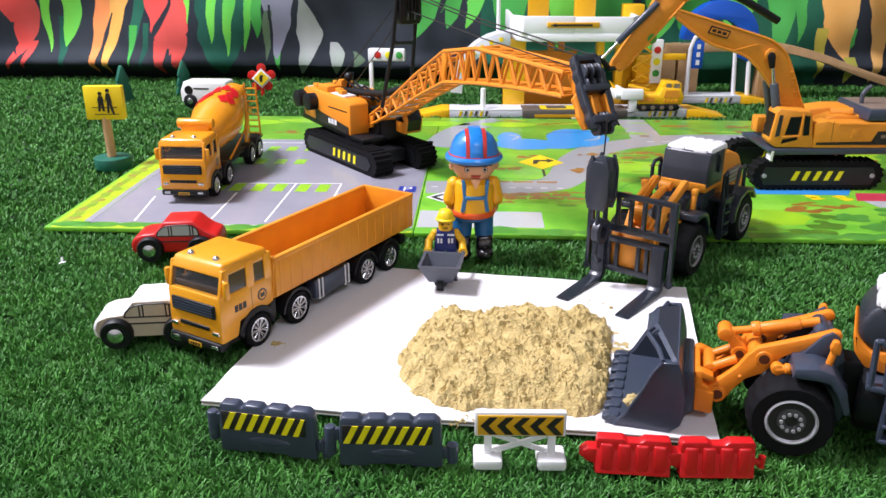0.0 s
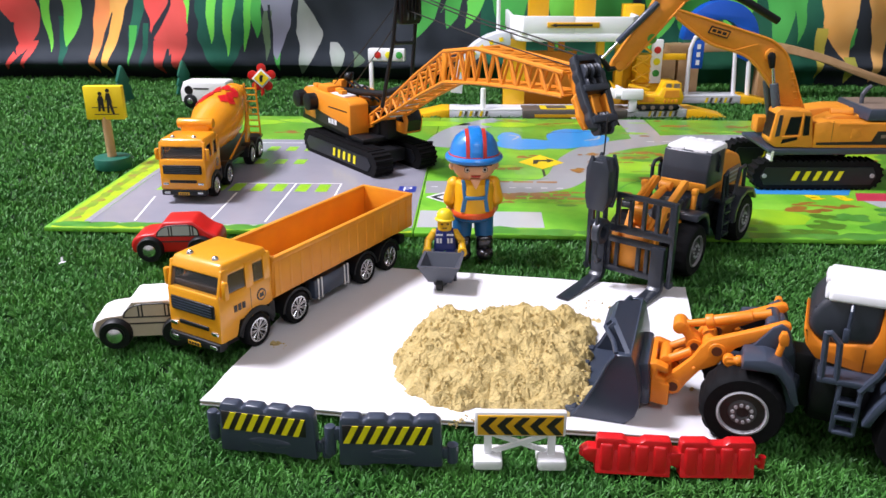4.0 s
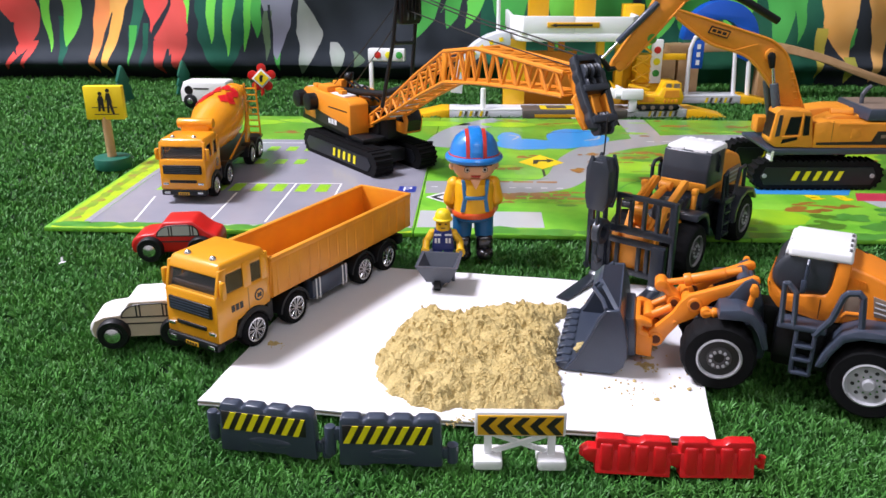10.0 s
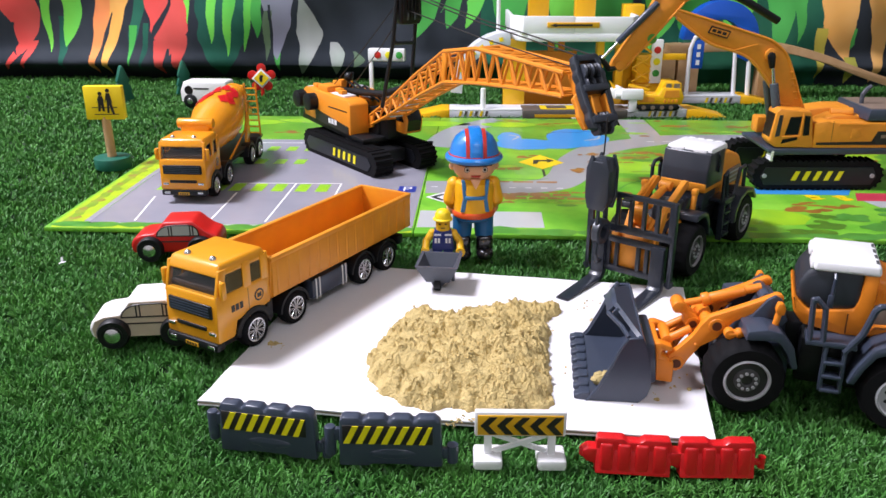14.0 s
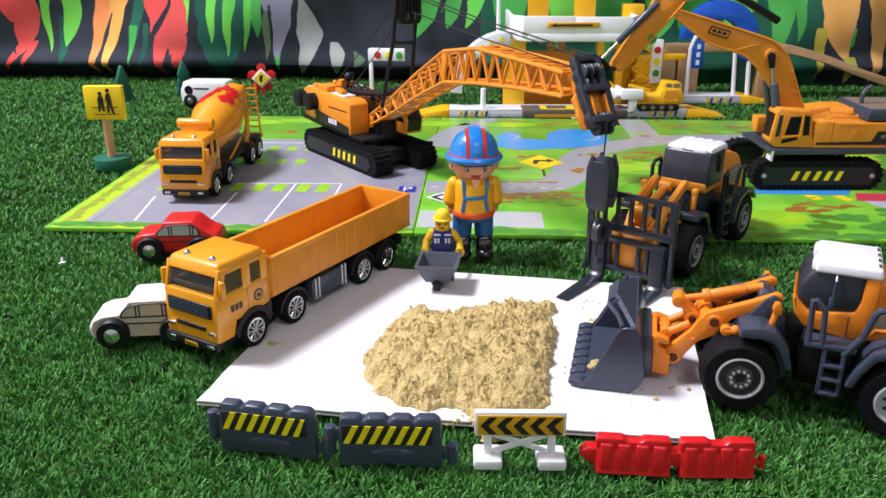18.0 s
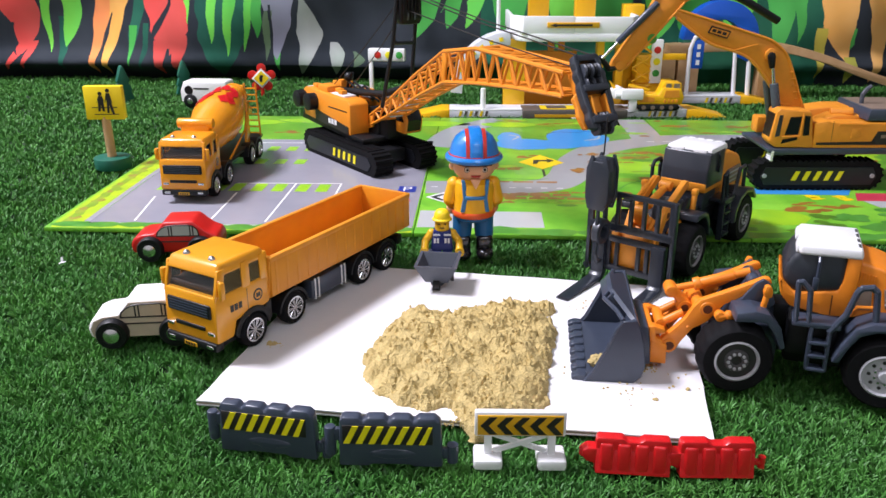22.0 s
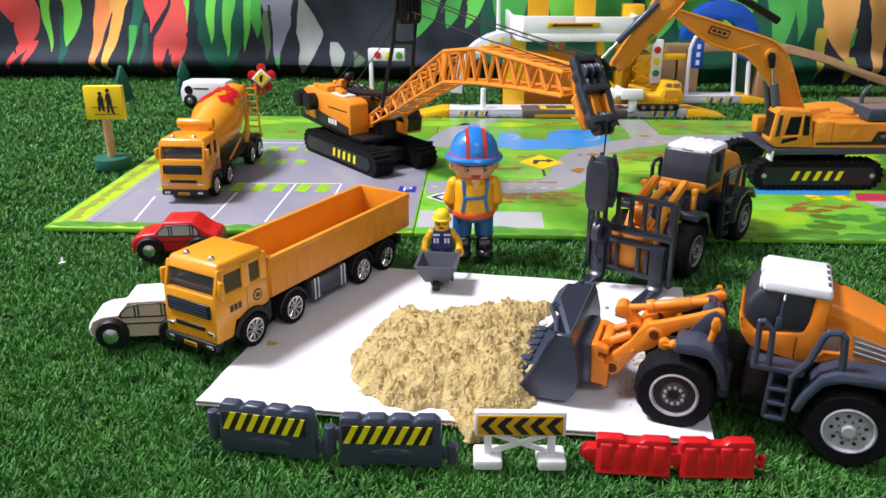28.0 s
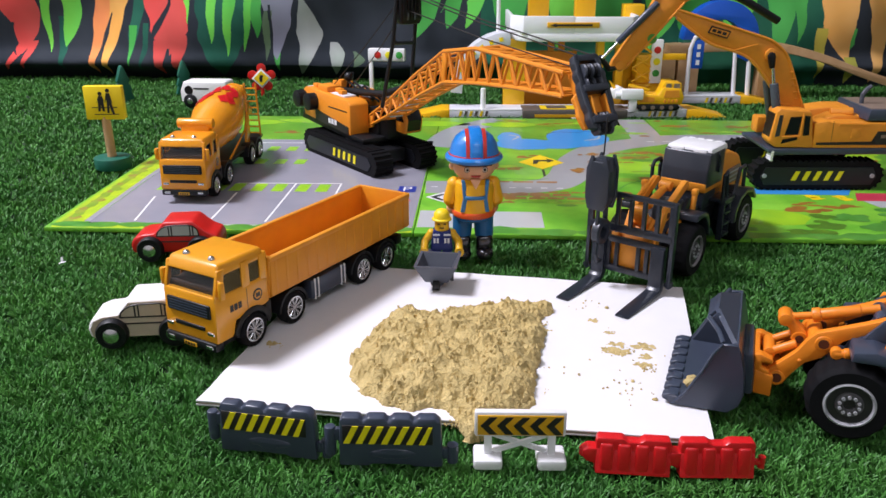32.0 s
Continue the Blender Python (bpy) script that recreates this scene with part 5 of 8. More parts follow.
# ---- lorries ----
def lorry_cab(T, paint, x0=-17, x1=32, hw=23):
    """A flat-fronted cab; x1 is the front."""
    bm = B()
    prism(bm, [(x1, 14), (x1 - 15, 14), (x1 - 18, 24), (x0, 25), (x0, 45.5), (x1 - 1.2, 45.5)], -hw, hw, bev=1.8)
    cab = part("cab", bm, paint, T, "yellow cab")
    for s in (1, -1):
        for xa, xb in ((x0, x0 + 7), (x0 + 16.5, x0 + 23.5)):
            part("pillar", box(B(), xa, xb, s * (hw - 1.2) - 1.1, s * (hw - 1.2) + 1.1, 42, 61, 0.5), paint, cab)
        part("pillar", prism(B(), [(x1 - 8, 42), (x1 - 1, 42), (x1 - 6, 62), (x1 - 12, 62)], s * (hw - 1.6) - 1.2, s * (hw - 1.6) + 1.2, bev=0.5), paint, cab)
    part("rear_wall", box(B(), x0, x0 + 3, -hw, hw, 40, 62, 0.8), paint, cab)
    part("roof", taper(B(), (x0, x1 - 4, -hw, hw, 57.0), (x0 + 2, x1 - 8, -hw + 2, hw - 2, 65.5), 2.6, 3), paint, cab)
    bm = B()
    bm.faces.new([bm.verts.new(p) for p in ((x1 - 2.4, -hw + 2.6, 45.2), (x1 - 2.4, hw - 2.6, 45.2), (x1 - 6.0, hw - 2.6, 58.6), (x1 - 6.0, -hw + 2.6, 58.6))])
    ws = part("windscreen", bm, CLEAR, cab, "clear windscreen")
    ws.visible_shadow = False
    bm = B()
    box(bm, x0 + 4, x1 - 6, -hw + 3, hw - 3, 44.3, 47, 1)
    for s in (1, -1):
        box(bm, x0 + 8, x0 + 14, s * 11 - 7, s * 11 + 7, 46, 58, 2)
    box(bm, x1 - 12, x1 - 5, -hw + 4, hw - 4, 46, 50, 1.5)
    part("interior", bm, CABIN, cab, "brown seats and dashboard")
    for s in (1, -1):
        for xa, xb in ((x0 + 6, x0 + 17.5), (x0 + 22.5, x1 - 7)):
            part("side_window", box(B(), xa, xb, s * (hw - 1.2) - 0.2, s * (hw - 1.2) + 0.2, 44, 60), SMOKE, cab, "dark tinted side window").visible_shadow = False
    bm = B()
    box(bm, x1 - 1.5, x1 + 0.6, -hw + 4, hw - 4, 30.5, 40, 1.2)
    part("grille", bm, BLACKP, cab, "black radiator grille")
    for k in range(4):
        part("grille_bar", box(B(), x1 + 0.4, x1 + 0.9, -hw + 6, hw - 6, 32 + k * 1.9, 32.8 + k * 1.9), SLATE, cab)
    part("lower_intake", box(B(), x1 - 0.8, x1 + 0.7, -hw + 10, hw - 10, 21.5, 24.5, 0.8), BLACKP, cab)
    for s in (1, -1):
        part("headlight", box(B(), x1 - 1, x1 + 0.9, s * 18 - 3.0, s * 18 + 3.0, 19.5, 22, 0.8), CHROME, cab, "silver headlight")
        bm = B()
        box(bm, x1 - 7, x1 - 3, s * (hw + 2.4) - 1.8, s * (hw + 2.4) + 1.8, 44, 56, 1.3)
        rod(bm, (x1 - 6, s * (hw - 1), 56), (x1 - 5, s * (hw + 2), 55), 0.8)
        part("mirror", bm, paint, cab)
        part("roof_lamp", lathe(B(), [(2.4, 0), (2.4, 1), (1.6, 2.2), (0.6, 2.8), (0, 2.9)], 12, "z", (x1 - 13, s * 11, 65.1)), CHROME, cab, "small silver roof lamp")
        part("door_line", box(B(), x0 + 20.2, x0 + 20.8, s * hw - 0.15, s * hw + 0.15, 20, 43), MATBROWN, cab)
        part("emblem", rod(B(), (x0 + 11, s * (hw - 0.4), 35), (x0 + 11, s * (hw + 0.25), 35), 4.2, seg=20), INK, cab, "dark round door emblem")
        part("emblem_ring", rod(B(), (x0 + 11, s * (hw - 0.2), 35), (x0 + 11, s * (hw + 0.38), 35), 3.0, seg=20), paint, cab)
        part("emblem_heart", prism(B(), [(x0 + 8.9, 33.4), (x0 + 13.1, 33.4), (x0 + 12.8, 36.9), (x0 + 11, 36.1), (x0 + 9.2, 36.9)], s * hw + s * 0.2 - 0.25, s * hw + s * 0.2 + 0.25), INK, cab)
        arch_pts = [(19.0 * math.cos(radians(v)) * 0.92, 11 + 17.5 * math.sin(radians(v))) for v in range(10, 171, 16)] + [(13.4 * math.cos(radians(v)), 11 + 13.2 * math.sin(radians(v))) for v in range(170, 9, -16)]
        part("wheel_arch", prism(B(), arch_pts, s * (hw - 1) - 1.6, s * (hw - 1) + 1.6, bev=0.5), BLACKP, cab, "black wheel-arch trim")
        part("rear_trim", prism(B(), [(x0 - 1, 14), (x0 + 6, 14), (x0 + 4, 26), (x0 - 1, 27)], s * (hw - 3) - 3, s * (hw - 3) + 3, bev=0.5), BLACKP, cab)
    bm = B()
    box(bm, x1 - 6, x1 + 1.5, -hw + 0.6, hw - 0.6, 8.5, 14.5, 1.6)
    box(bm, x0, x1 - 8, -hw + 5, hw - 5, 8, 16, 1)
    bumper = part("bumper", bm, BLACKP, T, "black front bumper")
    part("plate", box(B(), x1 + 1.2, x1 + 1.8, -5.5, 5.5, 9.2, 12.0), CHEVYEL, bumper, "small amber plate")
    for k in range(4):
        part("lettering_bar", box(B(), x1 + 1.7, x1 + 2.0, -4.5 + 2.4 * k, -2.9 + 2.4 * k, 9.7, 11.5), INK, bumper)
    for s in (1, -1):
        part("fog_lamp", box(B(), x1 + 1.0, x1 + 1.9, s * 17 - 3, s * 17 + 3, 10.5, 12.8, 0.4), CHROME, bumper)
    return cab


def lorry_frame(T, axles, rear, hw=23, R=11, W=9):
    bm = B()
    box(bm, rear, 10, -9, 9, 10, 21, 1.5)
    for ax in axles:
        rod(bm, (ax, -hw + 6, R), (ax, hw - 6, R), 2.5)
    part("chassis", bm, BLACKP, T, "black chassis")
    ws = []
    for ax in axles:
        for s in (1, -1):
            ws.append(wheel(T, R + 1, W, (ax, s * (hw + 1.5 - W / 2), R + 1), s, "spokes", 0.66))
    for ax in axles:
        for s in (1, -1):
            bm = B()
            pts = [(ax + (R + 4.5) * math.cos(a), R + (R + 4.5) * math.sin(a)) for a in (radians(v) for v in range(5, 176, 17))]
            pts += [(ax + (R + 2.6) * math.cos(a), R + (R + 2.6) * math.sin(a)) for a in (radians(v) for v in range(175, 4, -17))]
            prism(bm, pts, min(s * (hw - 10), s * (hw + 0.5)), max(s * (hw - 10), s * (hw + 0.5)))
            part("mudguard", bm, BLACKP, T)
    return ws


def bars(parent, x0, x1, y, z, h, n, mat, axis="y"):
    """A row of plain bars in place of lettering."""
    w = (x1 - x0) / n
    for k in range(n):
        a, b = x0 + w * k, x0 + w * (k + 0.72)
        if axis == "y":
            part("lettering_bar", box(B(), a, b, y - 0.2, y + 0.2, z - h / 2, z + h / 2), mat, parent)
        else:
            part("lettering_bar", box(B(), y - 0.2, y + 0.2, a, b, z - h / 2, z + h / 2), mat, parent)


def dump_truck():
    T = thing("dump_truck", "yellow toy dump truck with a long empty orange bed", "toy truck", -141.4, 490.5, 2.6, -120.7)
    cab = lorry_cab(T, PAINT)
    bars(cab, 9, 20, 23.15, 34, 4.4, 3, INK)
    lorry_frame(T, (0, -40, -121, -153), -178)
    # bed: floor, walls with ribs and a rim
    hw, x0, x1 = 25, -186, -18
    bm = B()
    taper(bm, (x0 + 4, x1 - 2, -hw + 3, hw - 3, 27), (x0 + 3, x1 - 1, -hw + 2.5, hw - 2.5, 30), 0.6)
    part("bed_floor", bm, BEDPAINT, T)
    for s in (1, -1):
        bm = B()
        prism(bm, [(s * (hw - 3), 27), (s * (hw - 0.2), 29), (s * hw, 56), (s * (hw - 3.2), 56), (s * (hw - 3.2), 30)], x0, x1, "x", bev=0.7)
        box(bm, x0, x1 + 1, s * hw - 3.4 if s > 0 else -hw - 0.8, s * hw + 0.8 if s > 0 else -hw + 3.4, 53.5, 57, 1.0)
        wall_ = part("bed_side", bm, BEDPAINT, T)
        for k in range(15):
            xk = x0 + 8 + k * 11
            part("rib", box(B(), xk, xk + 2.2, s * (hw - 0.6), s * (hw + 0.25), 30, 54, 0.3), BEDPAINT, wall_)
    for xa, xb, nm in ((x0 - 1, x0 + 2.5, "tailgate"), (x1 - 2.5, x1 + 1, "bed_front")):
        bm = B()
        taper(bm, (xa, xb, -hw + 3, hw - 3, 27), (xa, xb, -hw, hw, 57), 0.7)
        part(nm, bm, BEDPAINT, T)
    bm = B()
    for s in (1, -1):
        box(bm, -104, -62, s * 16 - 5, s * 16 + 5, 8, 23, 1.5)
    tank = part("tank", bm, SLATE, T, "dark grey side tanks")
    for s in (1, -1):
        for xk in (-66, -70, -97, -101):
            part("tank_strap", box(B(), xk - 0.5, xk + 0.5, s * 21 - 0.5, s * 21 + 0.5, 7.5, 23.5), WHITEP, tank, "white strap")
    bm = B()
    box(bm, -182, -174, -20, 20, 14, 22, 1.5)
    box(bm, -192, -182, -4, 4, 15, 19, 1)
    part("rear_bumper", bm, BLACKP, T)
    return T


truck = dump_truck()


def mixer_truck():
    T = thing("mixer_truck", "orange toy concrete mixer truck on the play mat", "toy truck", -260.5, 815.5, 2.6, -94.2)
    lorry_cab(T, MIXPAINT, -19, 28, 24)
    lorry_frame(T, (0, -42, -128, -158), -186, 23)
    bm = B()
    box(bm, -188, -20, -20, 20, 20, 24, 1)
    part("deck", bm, BLACKP, T)
    drum = lathe(B(), [(0, 0), (15, 1), (21, 14), (29, 48), (29.5, 62), (25, 88), (17, 112), (14.5, 116), (14.5, 121), (16, 122), (16, 125), (12, 125), (0, 118)], 32, "x")
    tilt = Matrix.Translation((-0.032, 0, 0.050)) @ Matrix.Rotation(radians(180), 4, "Z") @ Matrix.Rotation(radians(-13), 4, "Y") @ Matrix.Diagonal((1, 0.93, 0.93, 1))
    d = part("drum", drum, MIXPAINT, T, "orange mixing drum")
    d.matrix_basis = tilt
    rp = random.Random(5)
    for k in range(26):
        bm = B()
        u, a = rp.uniform(54, 96), rp.uniform(-0.8, 0.35) if k % 4 else rp.uniform(0.3, 0.9)
        rr = 29.9 - max(0, u - 62) * 0.165 - (0 if u > 62 else 0.1)
        ln, wd = rp.uniform(12, 26), rp.uniform(0.12, 0.26)
        pts = []
        for du, da in ((-ln / 2, 0), (0, -wd), (ln / 2, 0), (0, wd)):
            uu = u + du
            r2 = (29.5 - max(0, uu - 62) * 0.175 if uu > 62 else 29.0 + 0.5 * (uu - 48) / 14) + 0.9
            pts.append(bm.verts.new((uu, r2 * math.sin(a + da), r2 * math.cos(a + da))))
        bm.faces.new(pts)
        part("red_splash", bm, REDP, d, "red painted splash")
    bm = B()
    rod(bm, (-22, -19, 72), (-22, 19, 72), 5.5, bev=1.2)
    box(bm, -27, -17, -15, 15, 60, 72, 1.5)
    part("water_tank", bm, MIXPAINT, T)
    bm = B()
    for s in (1, -1):
        prism(bm, [(-26, 22), (-34, 22), (-38, 56), (-32, 58)], s * 14 - 1.5, s * 14 + 1.5, bev=0.5)
        prism(bm, [(-130, 22), (-142, 22), (-150, 66), (-142, 70)], s * 16 - 1.5, s * 16 + 1.5, bev=0.5)
        tube(bm, [(-60, s * 20, 24), (-120, s * 20, 44), (-140, s * 17, 60)], 1.2)
    part("drum_cradle", bm, MIXPAINT, T)
    bm = B()
    prism(bm, [(-150, 84), (-160, 90), (-168, 84), (-166, 70), (-158, 70)], -10, 10, bev=2.5, seg=3)
    prism(bm, [(-160, 70), (-172, 74), (-196, 52), (-192, 46)], -7, 7, bev=1)
    part("chute", bm, MIXPAINT, T, "orange discharge chute")
    bm = B()
    for s in (1, -1):
        tube(bm, [(-182, s * 7 + 12, 22), (-176, s * 7 + 12, 88)], 1.2)
    for k in range(8):
        tube(bm, [(-182 + 0.72 * k, 5, 26 + 8 * k), (-182 + 0.72 * k, 19, 26 + 8 * k)], 1.0)
    part("ladder", bm, MIXPAINT, T)
    return T


mixer_truck()


# ---- wooden cars ----
def wooden_car(label, x, y, yaw, paint, side_mat, scale=1.0, z=0):
    C = thing("wooden_car", label, "toy car", x, y, z, yaw, group="wooden cars")
    hl, hw = 37 * scale, 15 * scale
    prof = [(36, 7), (37.5, 14), (35, 20), (28, 23), (17, 24), (9, 34), (-16, 34.5), (-27, 25), (-35, 22), (-37, 16), (-36, 7)]
    prof = [(a * scale, b * scale) for a, b in prof]
    bm = B()
    prism(bm, prof, -hw, hw, bev=2.2 * scale, seg=3)
    body = part("body", bm, paint, C)
    if side_mat is not paint:
        for s in (1, -1):
            bm = B()
            prism(bm, [(a * 0.94, 1 + b * 0.93) for a, b in prof], s * hw - 0.15, s * hw + 0.35)
            part("side_face", bm, side_mat, body, "bare wood side")
    for s in (1, -1):
        yy = s * (hw + 0.25)
        bm = B()
        pane = [(-20, 22.0), (15, 22.0), (14, 25.5), (11, 28.5), (7, 30.5), (2, 31.3), (-12, 31.5), (-16, 30.5), (-19, 27.5)]
        prism(bm, [(a * scale, b * scale) for a, b in pane], yy - 0.15, yy + 0.3)
        part("window", bm, MATPALE if side_mat is paint else side_mat, body, "pale painted window")
        for a, b in (*zip(pane, pane[1:] + pane[:1]), ((4.6, 22), (4.6, 30.9)), ((2.2, 22), (2.2, 31.2)), ((-13, 22), (-13, 31.3)), ((-15.4, 22), (-15.4, 30.6)), ((-18, 17.2), (13, 17.2))):
            bm = B()
            rod(bm, (a[0] * scale, yy + s * 0.25, a[1] * scale), (b[0] * scale, yy + s * 0.25, b[1] * scale), 0.55, seg=6)
            part("painted_line", bm, INK, body)
    for ax in (21, -21):
        for s in (1, -1):
            R = 11 * scale
            bm = B()
            lathe(bm, [(0, s * 3), (R * 0.55, s * 3.2), (R * 0.62, s * 4), (R * 0.9, s * 4), (R, s * 2), (R, -s * 3), (R * 0.9, -s * 4), (0, -s * 4)], 28)
            w = part("wheel", bm, BLACKP, C, "glossy black wheel", (ax * scale, s * (hw + 1.5), R))
            bm = B()
            lathe(bm, [(R * 0.5, s * 3.0), (R * 0.48, s * 4.6), (R * 0.3, s * 5.6), (0, s * 5.9)], 16)
            part("hub_cap", bm, CHROME, w, "shiny metal hub cap")
    return C


wooden_car("red painted wooden toy car with black wheels", -226, 652.5, 183, REDWOOD, REDWOOD, 1.0)
white_car = wooden_car("white painted wooden toy car with bare wood sides", -197.6, 498.5, 186, WHITEPAINT, WOODSIDE, 0.97)


# ---- crawler machines ----
def crawler(parent, x0, x1, y0, y1, h, label):
    """One track: a ribbed belt round a dark side frame."""
    r = h / 2
    bm = B()
    pts = [(x1 - r + r * math.cos(a), r + r * math.sin(a)) for a in (radians(v) for v in range(-90, 91, 20))]
    pts += [(x0 + r + r * math.cos(a), r + r * math.sin(a)) for a in (radians(v) for v in range(90, 271, 20))]
    prism(bm, pts, y0, y1, bev=0.4, seg=1)
    belt = part("track", bm, RUBBER, parent, label)
    bm = B()
    n = int((x1 - x0 - h) / 6)
    for k in range(n):
        xk = x0 + r + 3 + 6 * k
        box(bm, xk - 1.6, xk + 1.6, y0, y1, h - 0.6, h + 1.4)
        box(bm, xk - 1.6, xk + 1.6, y0, y1, -1.0, 0.6)
    for cx, sgn in ((x1 - r, 1), (x0 + r, -1)):
        for v in range(-75, 76, 25):
            a = radians(v)
            p = (cx + sgn * r * math.cos(a), r + r * math.sin(a))
            rod(bm, (p[0], y0, p[1]), (p[0], y1, p[1]), 1.7, seg=6)
    tagged(part("tread", bm, RUBBER, belt), kind="stuff")
    return belt


def lattice(parent, label, x_list, y_half, r=1.9, turn=None):
    """A lattice section through stations (x, low, high): a chord part that carries the other chords and braces."""
    host = None

    def stick(name, p, q, rr):
        nonlocal host
        ob = part(name, rod(B(), p, q, rr, seg=7), CRANEOR, parent if host is None else host, label if host is None else "", turn=turn if host is None else None)
        host = host or ob

    for a, b in zip(x_list, x_list[1:]):
        for s in (1, -1):
            stick("boom" if host is None else "chord", (a[0], s * y_half, a[1]), (b[0], s * y_half, b[1]), r)
            stick("chord", (a[0], s * y_half, a[2]), (b[0], s * y_half, b[2]), r)
        n = max(2, round((b[0] - a[0]) / 22))
        for k in range(n):
            t0, t1, tm = k / n, (k + 1) / n, (k + 0.5) / n

            def at(t, top):
                return (a[0] + (b[0] - a[0]) * t, (a[2] + (b[2] - a[2]) * t) if top else (a[1] + (b[1] - a[1]) * t))
            for s in (1, -1):
                p, q, m = at(t0, False), at(t1, False), at(tm, True)
                stick("brace", (p[0], s * y_half, p[1]), (m[0], s * y_half, m[1]), r * 0.72)
                stick("brace", (m[0], s * y_half, m[1]), (q[0], s * y_half, q[1]), r * 0.72)
            for top in (True, False):
                p, q = at(t0, top), at(t1, top)
                stick("brace", (p[0], -y_half, p[1]), (q[0], y_half, q[1]), r * 0.6)
                stick("brace", (q[0], -y_half, q[1]), (q[0], y_half, q[1]), r * 0.6)
    return host


def crawler_crane():
    T = thing("crawler_crane", "orange toy crawler crane with a long lattice boom", "toy crane", -80.4, 970.4, 2.5, -53.9)
    for y0, y1 in ((-51, -28), (10, 33)):
        belt = crawler(T, -95, 79, y0, y1, 27, "black crawler track")
        part("side_plate", prism(B(), [(-80, 5), (62, 5), (69, 13), (62, 21), (-80, 21), (-86, 13)], y0 - 1.0, y0 + 1), PLATEBLACK, belt, "dark side plate")
        for k in range(5):
            xk = -18 + k * 12
            part("stripe", prism(B(), [(xk, 8), (xk + 5, 8), (xk + 7, 18), (xk + 2, 18)], y0 - 1.5, y0 - 0.8), STRIPEYEL, belt, "yellow stripe")
    bm = B()
    box(bm, -50, 55, -34, 6, 8, 24, 3)
    lathe(bm, [(24, 22), (26, 24), (26, 32), (24, 33)], 28, "z", (0, -14, 0))
    part("undercarriage", bm, BLACKP, T)
    bm = B()
    prism(bm, [(-120, 36), (6, 29), (34, 29), (34, 35), (6, 36), (-114, 45)], -40, 22, bev=1.5)
    part("deck", bm, BLACKP, T, "black turntable deck")
    bm = B()
    prism(bm, [(-110, 42), (7, 34), (8, 71), (1, 75), (-104, 78), (-112, 72)], -41, -15, bev=2)
    box(bm, -80, -55, -36, -16, 74, 84, 2)
    housing = part("engine_housing", bm, CRANEOR, T, "orange engine housing")
    part("side_panel", prism(B(), [(-78, 40.5), (3, 35.2), (3, 44), (-78, 54)], -41.8, -40.6), INK, housing, "black side panel")
    bars(housing, -44, -22, -42, 45, 6, 3, WHITEP)
    part("panel_line", box(B(), -44, 0, -41.3, -40.8, 61, 62.4), INK, housing)
    for xk in (-38, -98):
        part("vent", box(B(), xk - 12, xk + 22, -34, -18, 75.0, 77.4, 0.5), GREYDECK, housing, "light grey vent")
    for xk in (-108, -80):
        part("winch_drum", lathe(B(), [(7.5, -53), (10.5, -52), (10.5, -38), (7.5, -37)], 18, "y", (xk, 0, 63)), BLACKP, T, "black winch drum")
    bm = B()
    prism(bm, [(-112, 44), (-20, 42), (-20, 66), (-100, 72), (-112, 66)], -4, 24, bev=2)
    part("engine_housing", bm, CRANEOR, T, "orange engine housing")
    bm = B()
    prism(bm, [(14, 40), (58, 40), (62, 56), (52, 72), (14, 72)], 2, 26, bev=2)
    cab = part("cab", bm, CRANEOR, T, "orange operator cab")
    part("window", prism(B(), [(22, 54), (57, 54), (50, 68), (22, 68)], 1.4, 26.6), TINT, cab)
    part("window", prism(B(), [(59.2, 43), (62.7, 56), (55.5, 68), (54.6, 67), (61, 56), (58, 44)], 5, 23), TINT, cab, "dark front window")
    bm = B()
    for xk, zk, r in ((-40, 66, 9), (-62, 66, 9), (-16, 62, 8)):
        rod(bm, (xk, -14, zk), (xk, -4, zk), r, seg=18)
    box(bm, -72, 24, -14, 0, 34, 62, 2)
    box(bm, -20, 40, -10, 16, 32, 56, 2)
    rod(bm, (10, -14, 58), (10, 4, 58), 9, seg=18)
    tube(bm, [(-80, -12, 74), (30, -8, 84), (70, -6, 96)], 4.2, 12)
    tube(bm, [(-66, -2, 70), (-60, -2, 92), (-50, -2, 98)], 2.0)
    ball(bm, (-60, -2, 92), 6)
    part("winch_gear", bm, BLACKP, T, "black winches and hoses")
    bm = B()
    for k in range(5):
        box(bm, -100 + 16 * k, -90 + 16 * k, -32 + 5 * (k % 2), -24 + 5 * (k % 2), 76, 82, 1.2)
    part("roof_fitting", bm, CRANEOR, T)
    for x0, x1, y0, y1, z0, z1 in ((-104, -84, -2, 18, 64, 82), (-52, -34, 4, 20, 62, 78), (-22, -8, 6, 22, 60, 74), (-74, -66, -10, -2, 70, 88)):
        part("gear_box", box(B(), x0, x1, y0, y1, z0, z1, 1.5), CRANEOR, T, "orange gear box")
    for x0, y0, z0 in ((-64, 8, 78), (-6, 10, 75), (-30, -2, 72)):
        part("cover_plate", box(B(), x0, x0 + 18, y0, y0 + 10, z0, z0 + 2, 0.4), RIMGREY, T, "silver cover plate")
    for k in range(3):
        part("hose", tube(B(), [(-84 + 18 * k, 2, 76), (-66 + 18 * k, -4 + 3 * k, 90 - 3 * k), (-44 + 22 * k, -2, 80), (-10 + 14 * k, 2, 70)], 1.4, 8), BLACKP, T, "thin black hose")
    swing = Matrix.Rotation(radians(-8.3), 4, "Z")
    hang = Matrix.Rotation(radians(-9.1), 4, "Z")
